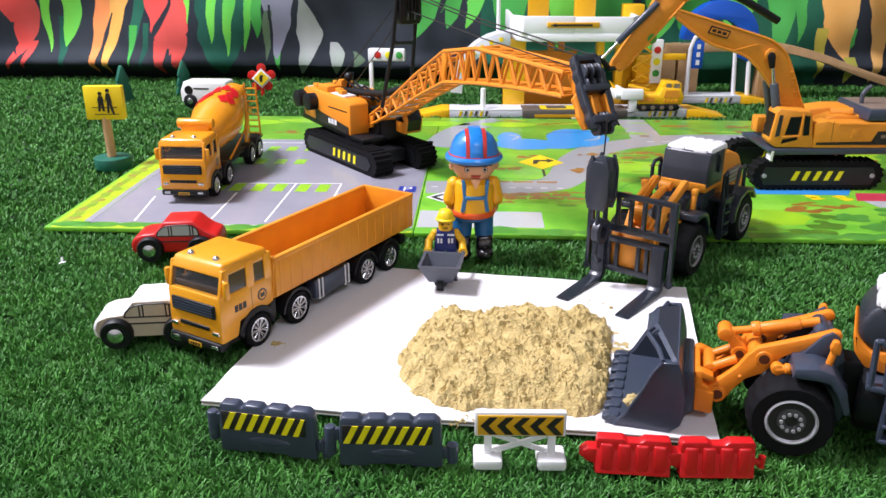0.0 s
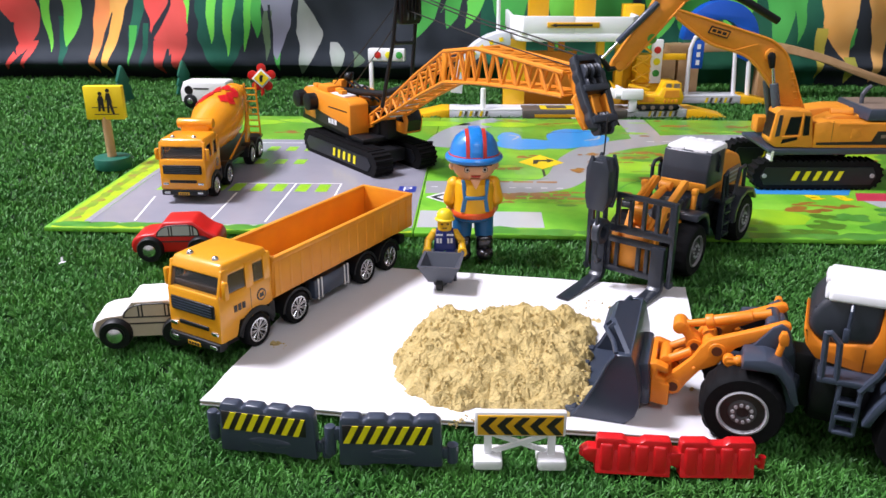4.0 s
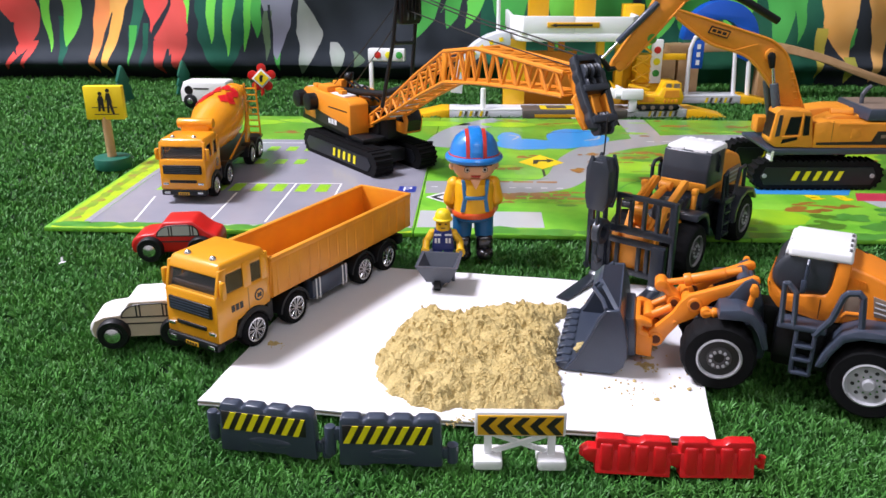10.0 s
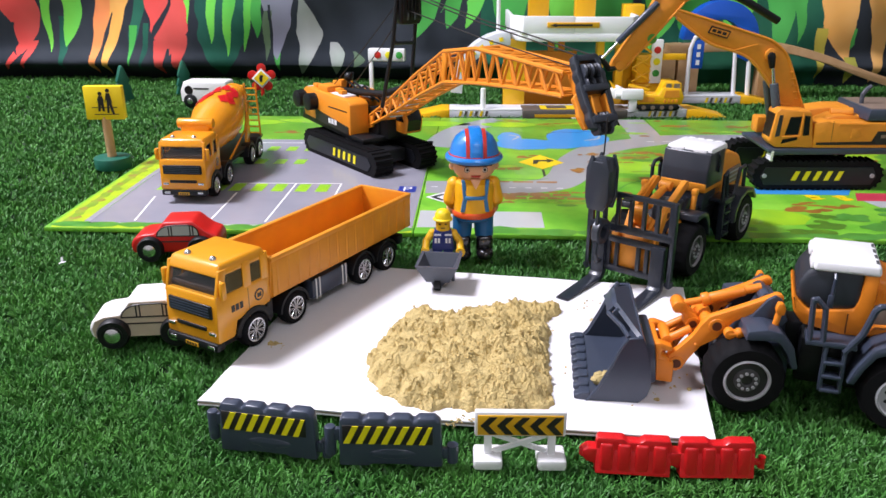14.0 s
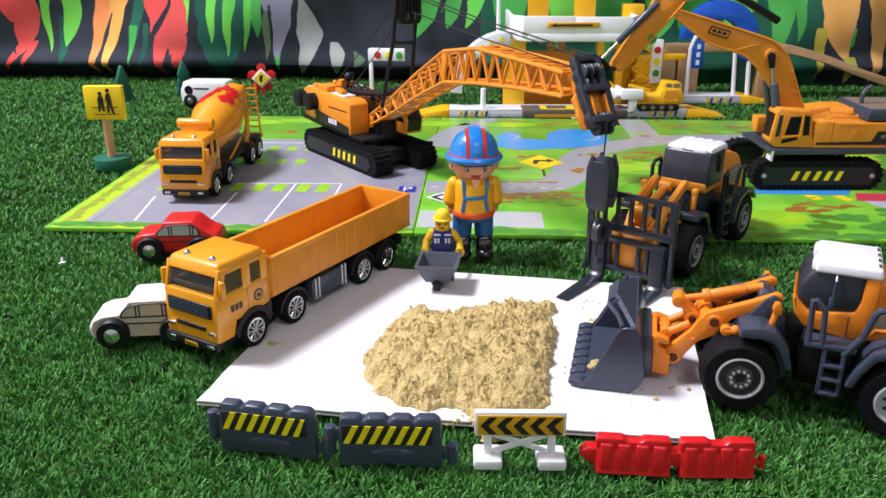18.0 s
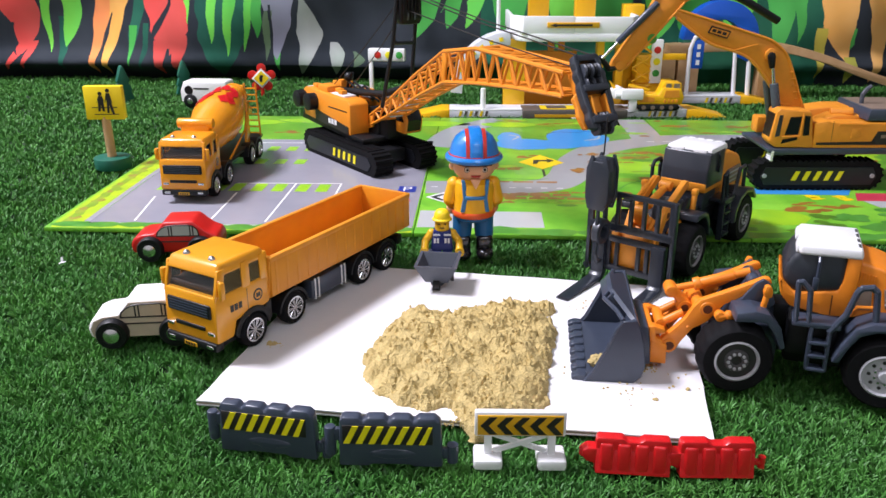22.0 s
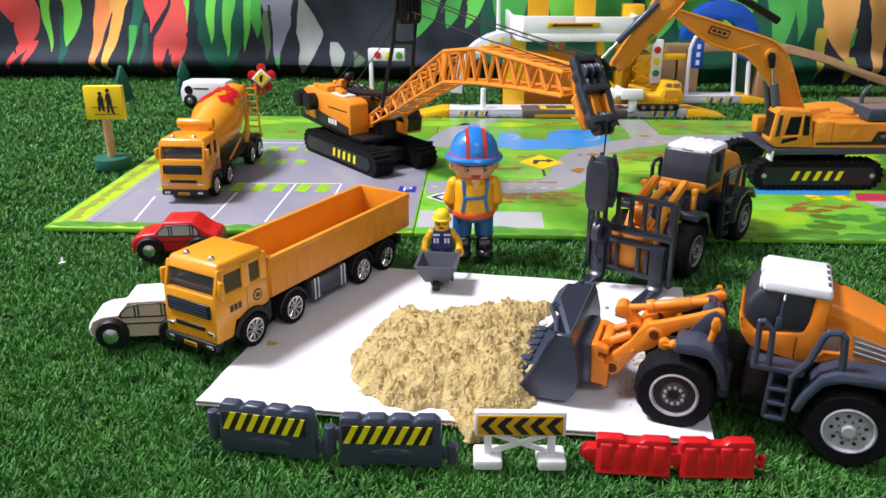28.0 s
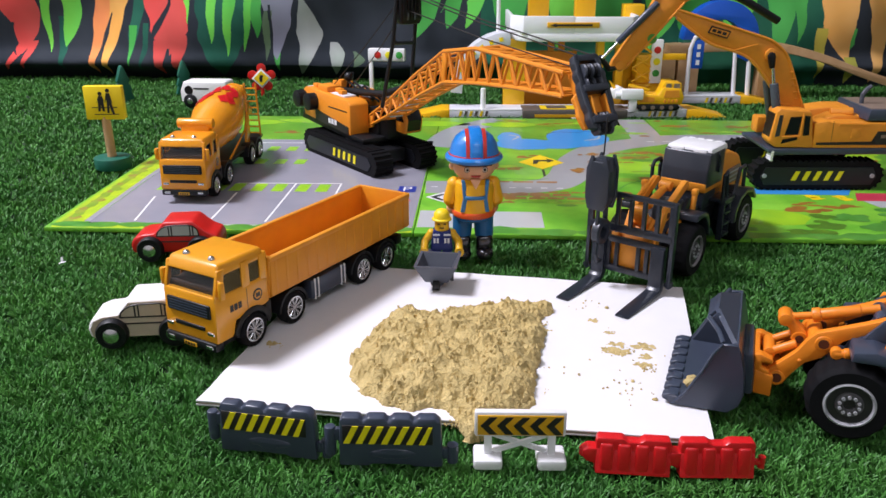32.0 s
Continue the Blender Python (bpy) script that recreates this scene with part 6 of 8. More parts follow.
    # boom in three lattice stages
    for x0, z0 in ((46, 62), (72, 74), (92, 84)):
        part("boom_winch", box(B(), x0, x0 + 14, -8, 8, z0, z0 + 5, 1), RIMGREY, T, "silver winch plate inside the boom", turn=swing)
    boom = lattice(T, "orange lattice boom", [(-9, 37, 47), (64, 66, 82), (135, 98, 121), (198, 123, 152)], 13, turn=swing)
    lattice(T, "orange lattice upper boom", [(198, 123, 152), (260, 131, 161.5), (328, 137, 160), (393, 140.5, 158)], 13, turn=swing)
    bm = B()
    for s in (1, -1):
        for pts in ([(195, 121.5), (202, 123), (205, 154), (197, 152.5)], [(-14, 34), (20, 44), (20, 58), (-12, 52)]):
            part("boom_plate", prism(B(), pts, s * 13 - 1.2, s * 13 + 1.2, bev=0.5), CRANEOR, boom)
    # sheave head: a ladder-like frame across the boom's end
    tip = Matrix.Translation((0.397, 0.001, 0.1695)) @ Matrix.Rotation(radians(-32), 4, "Y") @ Matrix.Diagonal((0.86, 0.74, 0.88, 1))
    for s in (1, -1):
        bm = B()
        wave = [(s * 10, 2), (s * 15, 0), (s * 17, -6), (s * 16, -12), (s * 18.5, -17), (s * 16.5, -23), (s * 18.5, -28), (s * 18, -44), (s * 16, -50), (s * 18, -56), (s * 16, -63), (s * 10, -66), (s * 10, -58), (s * 11.5, -50), (s * 11.5, -10), (s * 9, -4)]
        prism(bm, wave, -4, 4, "x", bev=0.9)
        part("head_rail", bm, HOOKGREY, boom, "dark grey wavy head rail", turn=tip)
        part("head_lining", box(B(), -3, 5, s * 8.5 - 0.8, s * 8.5 + 0.8, -54, -36, 0.3), EXCOR, boom, "brown-orange lining", turn=tip)
    for v0, v1, d in ((1, -5, 4), (-27, -33, 6.5), (-55, -61, 6.5)):
        part("head_bar", box(B(), -4, d, -15, 15, v1, v0, 1.2), HOOKGREY, boom, turn=tip)
    part("head_core", box(B(), -9, -4, -13, 13, -62, -4, 1), EXCOR, boom, "brown-orange inner plate", turn=tip)
    part("head_plate", prism(B(), [(-16, -30), (-22, -34), (-20, -42), (-22, -50), (-18, -62), (-12, -62), (-12, -30)], -10, -5, "x", bev=0.8), CRANEOR, boom, "orange edge plate", turn=tip)
    part("head_socket", box(B(), -16, -6, -12, 12, -34, -10, 1.5), CRANEOR, boom, "orange boom socket", turn=tip)
    for k in range(5):
        yk = -8.4 + 4.2 * k
        for xc, zc, rr in ((2, -14, 6.5), (0, -25, 6), (0, -56, 5.5), (-2, -64, 6)):
            part("sheave", lathe(B(), [(rr * 0.3, yk - 1.5), (rr, yk - 1.3), (rr * 0.8, yk), (rr, yk + 1.3), (rr * 0.3, yk + 1.5)], 16, "y", (xc, 0, zc)), BLACKP if k % 2 else SLATE2, boom, turn=tip)
    # mast and stays
    bm = B()
    tube(bm, [(66, -21, 76), (69.5, -15, 112), (72.5, -9, 146), (75, -4.6, 192), (76, -3, 216)], 2.2, 8)
    mast = part("mast", bm, BLACKP, T, "black stay mast", turn=swing)
    part("mast_leg", tube(B(), [(60, 17.6, 84), (64, 18.6, 120), (67, 19.3, 144), (71, 21.6, 190), (72, 22, 216)], 2.2, 8), BLACKP, mast)
    part("mast_rung", tube(B(), [(71.6, -8, 150), (71, -5, 146), (69, 16, 145.4), (68, 18.6, 150)], 2.0, 8), BLACKP, mast)
    part("mast_block", prism(B(), [(-1, 166), (20, 166), (23, 171), (23, 216), (-3, 216), (-3, 171)], 66, 80, "x", bev=1.4), BLACKP, mast, "black pulley block")
    for k in range(5):
        part("mast_pulley", lathe(B(), [(4, 1.0 + 4.2 * k), (8.2, 0.4 + 4.2 * k), (8.2, 2.6 + 4.2 * k), (4, 2.0 + 4.2 * k)], 16, "y", (74, 0, 176)), SLATE2 if k % 2 else BLACKP, mast)
        part("mast_plate", box(B(), 80, 82.6, 0.6 + 4.2 * k, 2.6 + 4.2 * k, 178, 215, 0.5), BLACKP, mast)
    for a, b in (((80, 4, 198), (400, -6, 171)), ((80, 12, 198), (400, 6, 171)), ((80, 8, 180), (394, 0, 160)), ((70, 2, 192), (-60, -30, 84)), ((70, 16, 192), (-70, 4, 84))):
        part("stay_cable", tube(B(), [a, ((a[0] + b[0]) / 2, (a[1] + b[1]) / 2, (a[2] + b[2]) / 2 - 2), b], 0.6, 6), INK, T, "thin black cable", turn=swing)
    # hook block on its cable
    bm = B()
    tube(bm, [(438, 1, 132), (438, 0, 104)], 0.6, 6)
    part("hook_cable", bm, INK, T, turn=hang)
    bm = B()
    turn_h = hang @ Matrix.Translation((0.438, 0, 0.003)) @ Matrix.Rotation(radians(22), 4, "Z")
    prism(bm, [(-6, 62), (6, 62), (8.4, 70), (8.4, 90), (5.4, 99), (-5.4, 99), (-8.4, 90), (-8.4, 70)], -6, 6, bev=0.8)
    for s in (1, -1):
        prism(bm, [(-7, 60), (7, 60), (9.6, 69), (9.6, 91), (6.4, 101), (4, 101), (4, 97), (-4, 97), (-4, 101), (-6.4, 101), (-9.6, 91), (-9.6, 69)], s * 6.6 - 0.9, s * 6.6 + 0.9, bev=0.5)
    block = part("hook_block", bm, HOOKGREY, T, "glossy charcoal hook block", turn=turn_h)
    bm = B()
    for s in (1, -1):
        tube(bm, [(2, s * 5.5, 68), (2, s * 6.5, 46)], 1.5)
    lathe(bm, [(5.0, -2.5), (6, -3.2), (9, -3.2), (10, -2.5), (10, 2.5), (9, 3.2), (6, 3.2), (5.0, 2.5), (5.0, -2.5)], 28, "x", (2, 0, 42))
    tube(bm, [(2, -6, 36), (2, -7, 26), (2, -4, 19), (2, 2, 18)], 2.0, 8)
    part("hook", bm, HOOKGREY, block, "glossy charcoal hook with a ring")
    return T


crawler_crane()


def smooth_list(pts):
    """The same line with its corners eased."""
    return [(q.x, q.y) for q in smooth_line(pts, 4)]


def excavator():
    T = thing("excavator", "ochre toy excavator with its arm raised on the mat", "toy excavator", 406, 868, 3.6, 180)
    for y0, y1 in ((13, 33), (-76, -55)):
        belt = crawler(T, -64, 74, y0, y1, 30, "black crawler track")
        part("side_plate", prism(B(), [(-52, 5), (62, 5), (67, 14), (62, 24), (-52, 24), (-57, 14)], y1 - 0.5, y1 + 1.2), PLATEBLACK, belt, "dark side plate")
        for k in range(5):
            xk = 29 - k * 11.6
            part("stripe", prism(B(), [(xk, 10), (xk + 5, 10), (xk + 1, 20), (xk - 4, 20)], y1 + 1.0, y1 + 1.7), STRIPEYEL, belt, "yellow-green stripe")
        for xk in (63, -52):
            part("bolt", rod(B(), (xk, y1 + 0.8, 15), (xk, y1 + 2.2, 15), 2.4, seg=10), RIMGREY, belt)
    bm = B()
    box(bm, -30, 30, -56, 15, 10, 28, 3)
    lathe(bm, [(24, 26), (26, 28), (30, 38), (30, 43)], 28, "z", (0, -14, 0))
    part("undercarriage", bm, BLACKP, T)
    bm = B()
    prism(bm, [(-120, 38.5), (56, 37.5), (62.5, 40.5), (62.5, 44.6), (-124, 45.6)], -48, 34, bev=1.5)
    part("deck", bm, SLATE, T, "dark grey deck")
    bm = B()
    for k in range(4):
        rod(bm, (58 - k * 0.2, 22, 32.5 + k * 2.8), (58 - k * 0.2, 34.6, 32.5 + k * 2.8), 1.6, seg=8)
    part("step", bm, WHITEP, T)
    bm = B()
    prism(bm, [(16, 45), (17, 71.5), (2, 74), (-1, 72), (-122, 71.5), (-122, 45)], 12, 33, bev=1.2)
    prism(bm, [(10, 45), (-122, 45), (-122, 80), (-20, 80), (10, 76)], -46, -14, bev=2)
    prism(bm, [(-50, 62), (4, 60), (2, 70), (-12, 76), (-46, 76)], -12, 12, bev=3)
    body = part("engine_housing", bm, EXCOR, T, "ochre engine housing")
    rod(bm := B(), (-12, 0, 76), (-34, 6, 77), 6, bev=2)
    part("filter", bm, EXCOR, body)
    part("hood", prism(B(), [(-38, 73.4), (-124, 73.4), (-124, 85), (-40, 85)], -44, 31, bev=1.0), SLATE, T, "dark grey engine cover")
    part("hood_top", box(B(), -122, -42, -40, 27, 84.6, 85.6, 0.4), STEELPRINT, body, "brown cover plate")
    tube(bm := B(), [(-46, -4, 84), (-46, -4, 95), (-50, -4, 101), (-54, -4, 104)], 2.4)
    part("exhaust", bm, SLATE2, T)
    part("tool_box", box(B(), 40, 55, -44, -26, 48, 66, 2), EXCOR, T)
    part("side_panel", prism(B(), [(13, 48.6), (-122, 48.6), (-122, 63), (-50, 63), (-45, 52), (13, 51)], 32.9, 33.7), INK, body, "black side panel")
    bars(body, -72, -52, 34.0, 57.5, 3.4, 3, STEELPRINT)
    part("hatch", box(B(), -32, -22, 32.8, 33.8, 56, 66, 0.3), EXCOR, body)
    part("panel_line", box(B(), -2.6, -2.0, 32.8, 33.2, 52, 74), MATBROWN, body)
    for a, b in (((-40, -8), 70), ((-80, -55), 70)):
        part("grab_rail", box(B(), a[0], a[1], 33, 34.2, b - 0.8, b + 0.8), EXCOR, body)
    bm = B()
    prism(bm, [(56, 45.5), (62.4, 52), (61.6, 60), (58.6, 83), (55, 87), (24, 84.6), (21, 81), (15, 45)], 8, 33, bev=2)
    cab = part("cab", bm, EXCOR, T, "ochre cab")
    part("window", prism(B(), [(47.4, 59), (43.8, 78), (32, 78.6), (33.4, 59.6)], 32.6, 33.4), TINT, cab, "dark side window")
    part("window", prism(B(), [(28.4, 58.4), (28.8, 79.6), (23.4, 79), (21.8, 58.8)], 32.6, 33.4), TINT, cab, "dark side window")
    part("window", prism(B(), [(50.4, 49.6), (48.6, 54.4), (33.8, 57), (33.6, 54)], 32.6, 33.4), TINT, cab, "dark side window")
    part("window", prism(B(), [(57.4, 57), (55.4, 80), (51.6, 80), (52.6, 58)], 32.6, 33.4), CABGLASS, cab, "grey quarter window")
    part("window", prism(B(), [(61.6, 56), (62.2, 56.4), (59.4, 81), (58.7, 81)], 11, 30), TINT, cab, "dark windscreen")
    for pts in ([(31, 56), (30.4, 82)], [(50, 57), (31, 58)]):
        part("door_frame", tube(B(), [(q[0], 33.2, q[1]) for q in pts], 0.9, 8), EXCOR, cab)
    # boom, stick, cylinders
    bm = B()
    upper = [(21, 80), (29, 97), (39, 120.5), (49, 139.5), (64, 152), (80, 158), (113, 168), (143, 177), (167, 184)]
    lower = [(40, 76), (44, 83), (57, 102), (75, 124), (88, 135.5), (104, 142.5), (128, 149.5), (147, 161.5), (166, 175.5)]
    prism(bm, [(16, 62), (34, 62)] + lower + [(170, 179)] + upper[::-1], 0, 11, bev=0.8)
    boom = part("boom", bm, EXCOR, T, "ochre boom")
    for line in (upper, lower):
        part("boom_rim", tube(B(), [(q[0], 11, q[1]) for q in smooth_list(line)], 1.5, 8), EXCOR, boom)
    part("boom_brace", tube(B(), [(104, 11.2, 143), (80, 11.2, 149)], 1.1, 6), EXCOR, boom)
    part("boom_boss", rod(B(), (65.4, 10, 139), (65.4, 14, 139), 6.5, seg=20, bev=0.8), EXCOR, boom)
    for k in range(5):
        part("rib", box(B(), 30 + k * 2.2, 34 + k * 2.2, 11.5, 12.8, 92 + k * 7, 94 + k * 7, 0.4), EXCOR, boom)
    part("emblem", prism(B(), [(109.6, 162.6), (130.4, 168.4), (133.8, 161.4), (113, 155)], 11.8, 12.5), INK, boom, "dark plate on the boom")
    part("emblem_frame", prism(B(), [(111.4, 161.6), (129.4, 166.6), (131.8, 161.8), (113.6, 156.6)], 12.3, 12.8), EXCOR, boom)
    for k in range(3):
        part("lettering_bar", prism(B(), [(114 + 5.4 * k, 161.2 + 1.5 * k), (118 + 5.4 * k, 162.3 + 1.5 * k), (119 + 5.4 * k, 159.6 + 1.5 * k), (115 + 5.4 * k, 158.4 + 1.5 * k)], 12.6, 13.0), INK, boom)
    part("pin", rod(B(), (65.4, -6, 139), (65.4, 18, 139), 3.0), EXCOR, boom)
    for s in (-4, 16):
        bm = B()
        rod(bm, (48, s, 62), (59.5, s, 110), 4.4, bev=1)
        part("lift_cylinder", bm, SLATE2, T, "dark grey lift cylinder")
        part("piston_rod", rod(B(), (59, s, 107), (65.6, s, 138), 1.8), CHROME, T, "bright piston rod")
        part("rod_end", prism(B(), [(61.6, 126), (66, 125), (70, 138), (68, 142), (63.6, 142), (62, 138)], s - 2.6, s + 2.6, bev=1.2), BLACKP, T)
    bm = B()
    stick_line = [(213, 125), (221, 121), (231, 127), (229, 133), (197, 181), (188, 200), (160, 214), (138, 218), (138, 208), (150, 196), (160, 190)]
    prism(bm, stick_line, 1, 11, bev=1.2)
    stick = part("stick", bm, EXCOR, T, "ochre stick")
    part("emblem", rod(B(), (190, 11, 155), (190, 11.8, 155), 5, seg=14), MATBUSH, stick, "dark green round mark")
    part("pin", rod(B(), (222, -1, 128), (222, 13, 128), 4.4), EXCOR, stick)
    for line in ([(214, 127), (160, 191)], [(229, 132), (197, 180), (188, 199)]):
        part("stick_rim", tube(B(), [(q[0], 11, q[1]) for q in line], 1.2, 8), EXCOR, stick)
    bm = B()
    rod(bm, (188, 14, 191), (226, 14, 151.5), 3.6, bev=1)
    part("tilt_cylinder", bm, SLATE, T)
    part("piston_rod", rod(B(), (225, 14, 152.5), (241, 14, 135.5), 1.6), CHROME, T)
    bm = B()
    rod(bm, (120, 6, 205), (60, 6, 172), 4.0, bev=1)
    rod(bm, (80, 6, 183), (140, 6, 210), 2.5)
    part("stick_cylinder", bm, BLACKP, T)
    bm = B()
    tube(bm, [(222, 8, 126), (232, 10, 124), (242, 12, 136), (254, 8, 118)], 3)
    prism(bm, [(262, 120), (238, 120), (231, 100), (225, 80), (218, 66), (229, 70), (246, 82), (264, 98)], -14, 24, bev=1.5)
    part("bucket", bm, BLACKP, T, "black digging bucket")
    return T


excavator()


# ---- dolls ----
def flat_shield(bm):
    """The bare V of a neckline."""
    return prism(bm, [(-4.5, 75), (4.5, 75), (0, 66)], -17.6, -10, bev=0.4)


def doll(name, pieces, label, x, y, z, yaw):
    """One mesh out of several plain pieces with their own colours."""
    whole, mats = B(), []
    for bm, mat in pieces:
        if mat not in mats:
            mats.append(mat)
        tmp = bpy.data.meshes.new("tmp")
        for f in bm.faces:
            f.material_index = mats.index(mat)
        bm.to_mesh(tmp)
        bm.free()
        whole.from_mesh(tmp)
        bpy.data.meshes.remove(tmp)
    ob = part(name, whole, mats[0])
    for m in mats[1:]:
        ob.data.materials.append(m)
    ob.matrix_basis = pose(x / 1000, y / 1000, z / 1000, 0, 0, yaw)
    return tagged(ob, label, "doll")


SKIN = material("doll_skin", (0.80, 0.41, 0.22), 0.42, grain=0.04, scale=100)
SHIRT = material("doll_shirt", (0.85, 0.42, 0.008), 0.40, grain=0.05, scale=100)
DENIM = material("doll_blue", (0.012, 0.11, 0.27), 0.45, grain=0.08, scale=100)
BRACE = material("doll_brace", (0.03, 0.18, 0.38), 0.45, grain=0.08, scale=100)
HELM = material("helmet_blue", (0.01, 0.20, 0.60), 0.28, grain=0.05, scale=100, coat=0.3)
HELMRED = material("helmet_red", (0.50, 0.03, 0.02), 0.3, grain=0.05, scale=100, coat=0.3)
HAIR = material("doll_hair", (0.10, 0.03, 0.012), 0.5)
BELT = material("doll_belt", (0.72, 0.09, 0.012), 0.45)
GLOSSBLACK = material("boot_black", (0.012, 0.010, 0.012), 0.22, coat=0.4)

EYEPALE = material("doll_eye", (0.66, 0.50, 0.38), 0.35, grain=0.05, scale=100)
pieces = []
for s in (1, -1):
    pieces.append((ball(box(B(), s * 10 - 7.5, s * 10 + 7.5, -10, 9, 2, 22, 4, seg=3), (s * 10, -9, 6), 8, (1, 1.2, 0.75)), GLOSSBLACK))
    pieces.append((rod(B(), (s * 10, 0, 20), (s * 9, 0, 40), 8.2, 9.2, seg=18), DENIM))
    bm = rod(B(), (s * 17, 1, 67), (s * 20.5, 2, 53), 6.0, 6.2, seg=16)
    ball(bm, (s * 17, 1, 67), 6.4)
    ball(bm, (s * 20.5, 2, 53), 6.3)
    rod(bm, (s * 20.5, 2, 53), (s * 17, 8, 45), 5.6, 5, seg=16)
    pieces.append((bm, SHIRT))
    pieces.append((ball(B(), (s * 18, 8, 43), 5.5), SKIN))
    bm = B()
    prism(bm, [(s * 12.5, 46), (s * 9, 46), (s * 6.5, 58), (s * 9, 74), (s * 12, 74), (s * 10.5, 58)], -15.8, -11, bev=0.5)
    pieces.append((bm, BRACE))
    pieces.append((ball(B(), (s * 7.6, -17.0, 84.0), 2.6, (1, 0.4, 1.05), 14), HAIR))
    pieces.append((ball(B(), (s * 7.6, -17.4, 84.0), 2.2, (1, 0.45, 1.05), 14), EYEPALE))
    pieces.append((ball(B(), (s * 7.4, -18.2, 84.0), 1.15, (1, 0.4, 1.1), 10), GLOSSBLACK))
    pieces.append((tube(B(), [(s * 10, -16.6, 87.2), (s * 7.5, -17.6, 88.0), (s * 5, -18.2, 87.4)], 0.35, 6), HAIR))
    pieces.append((ball(B(), (s * 18.6, 0, 83), 3.4, seg=10), SKIN))
pieces.append((lathe(B(), [(15, 36), (18, 38), (18.5, 42)], 28, "z"), DENIM))
pieces.append((lathe(B(), [(18.6, 40), (19.2, 41), (19.2, 44), (18.6, 45)], 28, "z"), BELT))
pieces.append((lathe(B(), [(18, 44), (17.4, 56), (18, 64), (17, 70), (11, 74), (7, 76)], 28, "z"), SHIRT))
pieces.append((prism(B(), [(-9, 60.5), (9, 60.5), (9, 57.5), (-9, 57.5)], -18.6, -15.5, bev=0.5), BRACE))
pieces.append((ball(lathe(B(), [(7, 71), (7, 78)], 20, "z"), (0, -1, 86), 17.5, (1.1, 1.0, 0.95), 28), SKIN))
pieces.append((prism(B(), [(-4.5, 78.6), (4.5, 78.6), (2.5, 77), (-2.5, 77)], -17.8, -15.5, bev=0.2), HELMRED))
pieces.append((lathe(B(), [(18.9, 86.5), (19.9, 88), (20.2, 91), (18, 92)], 30, "z"), HAIR))
pieces.append((ball(B(), (0, 1.5, 89), 18.2, (1.1, 1.0, 0.92), 24), HAIR))
pieces.append((prism(B(), [(-11, 91), (6, 91), (3, 87.6), (-2, 86.6), (-8, 87.4)], -19.4, -17.0, bev=0.4), HAIR))
pieces.append((prism(B(), [(6, 91), (14, 91), (13.5, 86.5), (11, 88)], -17.4, -14.0, bev=0.4), HAIR))
pieces.append((flat_shield(B()), SKIN))
hel = lathe(B(), [(20, 88.6), (23.6, 88.8), (25, 90.2), (25.2, 92), (24.2, 93.6), (22, 94.4), (21, 97), (19.5, 103), (16, 109), (10, 113.5), (4, 115.2), (0, 115.4)], 32, "z")
pieces.append((hel, HELM))
for s in (1, -1):
    bm = B()
    pts = [(r * 1.02, z * 1.0 + 0.5) for r, z in ((21.6, 94), (20.8, 98), (19.2, 103.5), (15.6, 109.6), (10, 113.8), (5, 115.4))]
    vs = []
    for r, z in pts:
        y0 = -math.sqrt(max(r * r - 49, 4))
        vs.append((bm.verts.new((s * 5.6, y0 * 1.01, z)), bm.verts.new((s * 8.8, y0 * 0.985, z - 0.3))))
    for a, b in zip(vs, vs[1:]):
        bm.faces.new((a[0], a[1], b[1], b[0]))
    pieces.append((bm, HELMRED))
pieces.append((lathe(B(), [(22.2, 92.6), (22.6, 93.2), (22.2, 95), (21.4, 95.4)], 32, "z"), HELMRED))
bm = B()
ridge = [(-22, 94), (-21, 99), (-18, 106), (-12, 112), (-4, 116.6), (4, 116.8), (14, 112)]
prism(bm, ridge + [(x * 0.9, z - 2.5) for x, z in ridge[::-1]], -5, 5, "x", bev=0.6)
pieces.append((bm, HELM))
doll("worker_doll", pieces, "toy builder doll in a blue striped helmet, yellow shirt and overalls", 25.5, 648, 0, 4).scale = (0.95, 0.95, 0.965)

VEST = material("vest_blue", (0.008, 0.02, 0.16), 0.4, grain=0.06, scale=100)
BRICKY = material("figure_yellow", (0.80, 0.45, 0.012), 0.36, grain=0.05, scale=100)
pieces = []
for s in (1, -1):
    pieces.append((box(B(), s * 4 - 3.6, s * 4 + 3.6, -4, 4, 0, 14, 0.8), VEST))
    bm = tube(B(), [(s * 8, 0, 27), (s * 12.5, -2, 21), (s * 13, -9, 16.5)], 2.8, 10)
    ball(bm, (s * 8, 0, 27), 3.2, seg=10)
    lathe(bm, [(1.6, -2), (3.4, -2), (3.4, 2), (1.6, 2)], 14, "y", (s * 13, -11, 15.5))
    pieces.append((bm, BRICKY))
    for k in range(2):
        pieces.append((box(B(), s * 4 - 2.2 + 2.4 * k, s * 4 - 0.6 + 2.4 * k, -4.7, -4.2, 20, 24), WHITEP))
    pieces.append((box(B(), s * 4 - 2.6, s * 4 + 2.6, -4.6, -4.2, 26, 27.5), WHITEP))
pieces.append((taper(B(), (-8.5, 8.5, -4.4, 4.4, 14), (-6.5, 6.5, -4.2, 4.2, 30), 0.8), VEST))
pieces.append((lathe(B(), [(3, 29), (5.2, 30), (5.4, 31), (5.4, 38), (5, 39.5), (3, 40)], 22, "z"), BRICKY))
for s in (1, -1):
    pieces.append((box(B(), s * 2.2 - 0.8, s * 2.2 + 0.8, -5.8, -5.2, 35.4, 36.2), INK))
pieces.append((box(B(), -1.6, 1.6, -5.8, -5.2, 32.4, 33), INK))
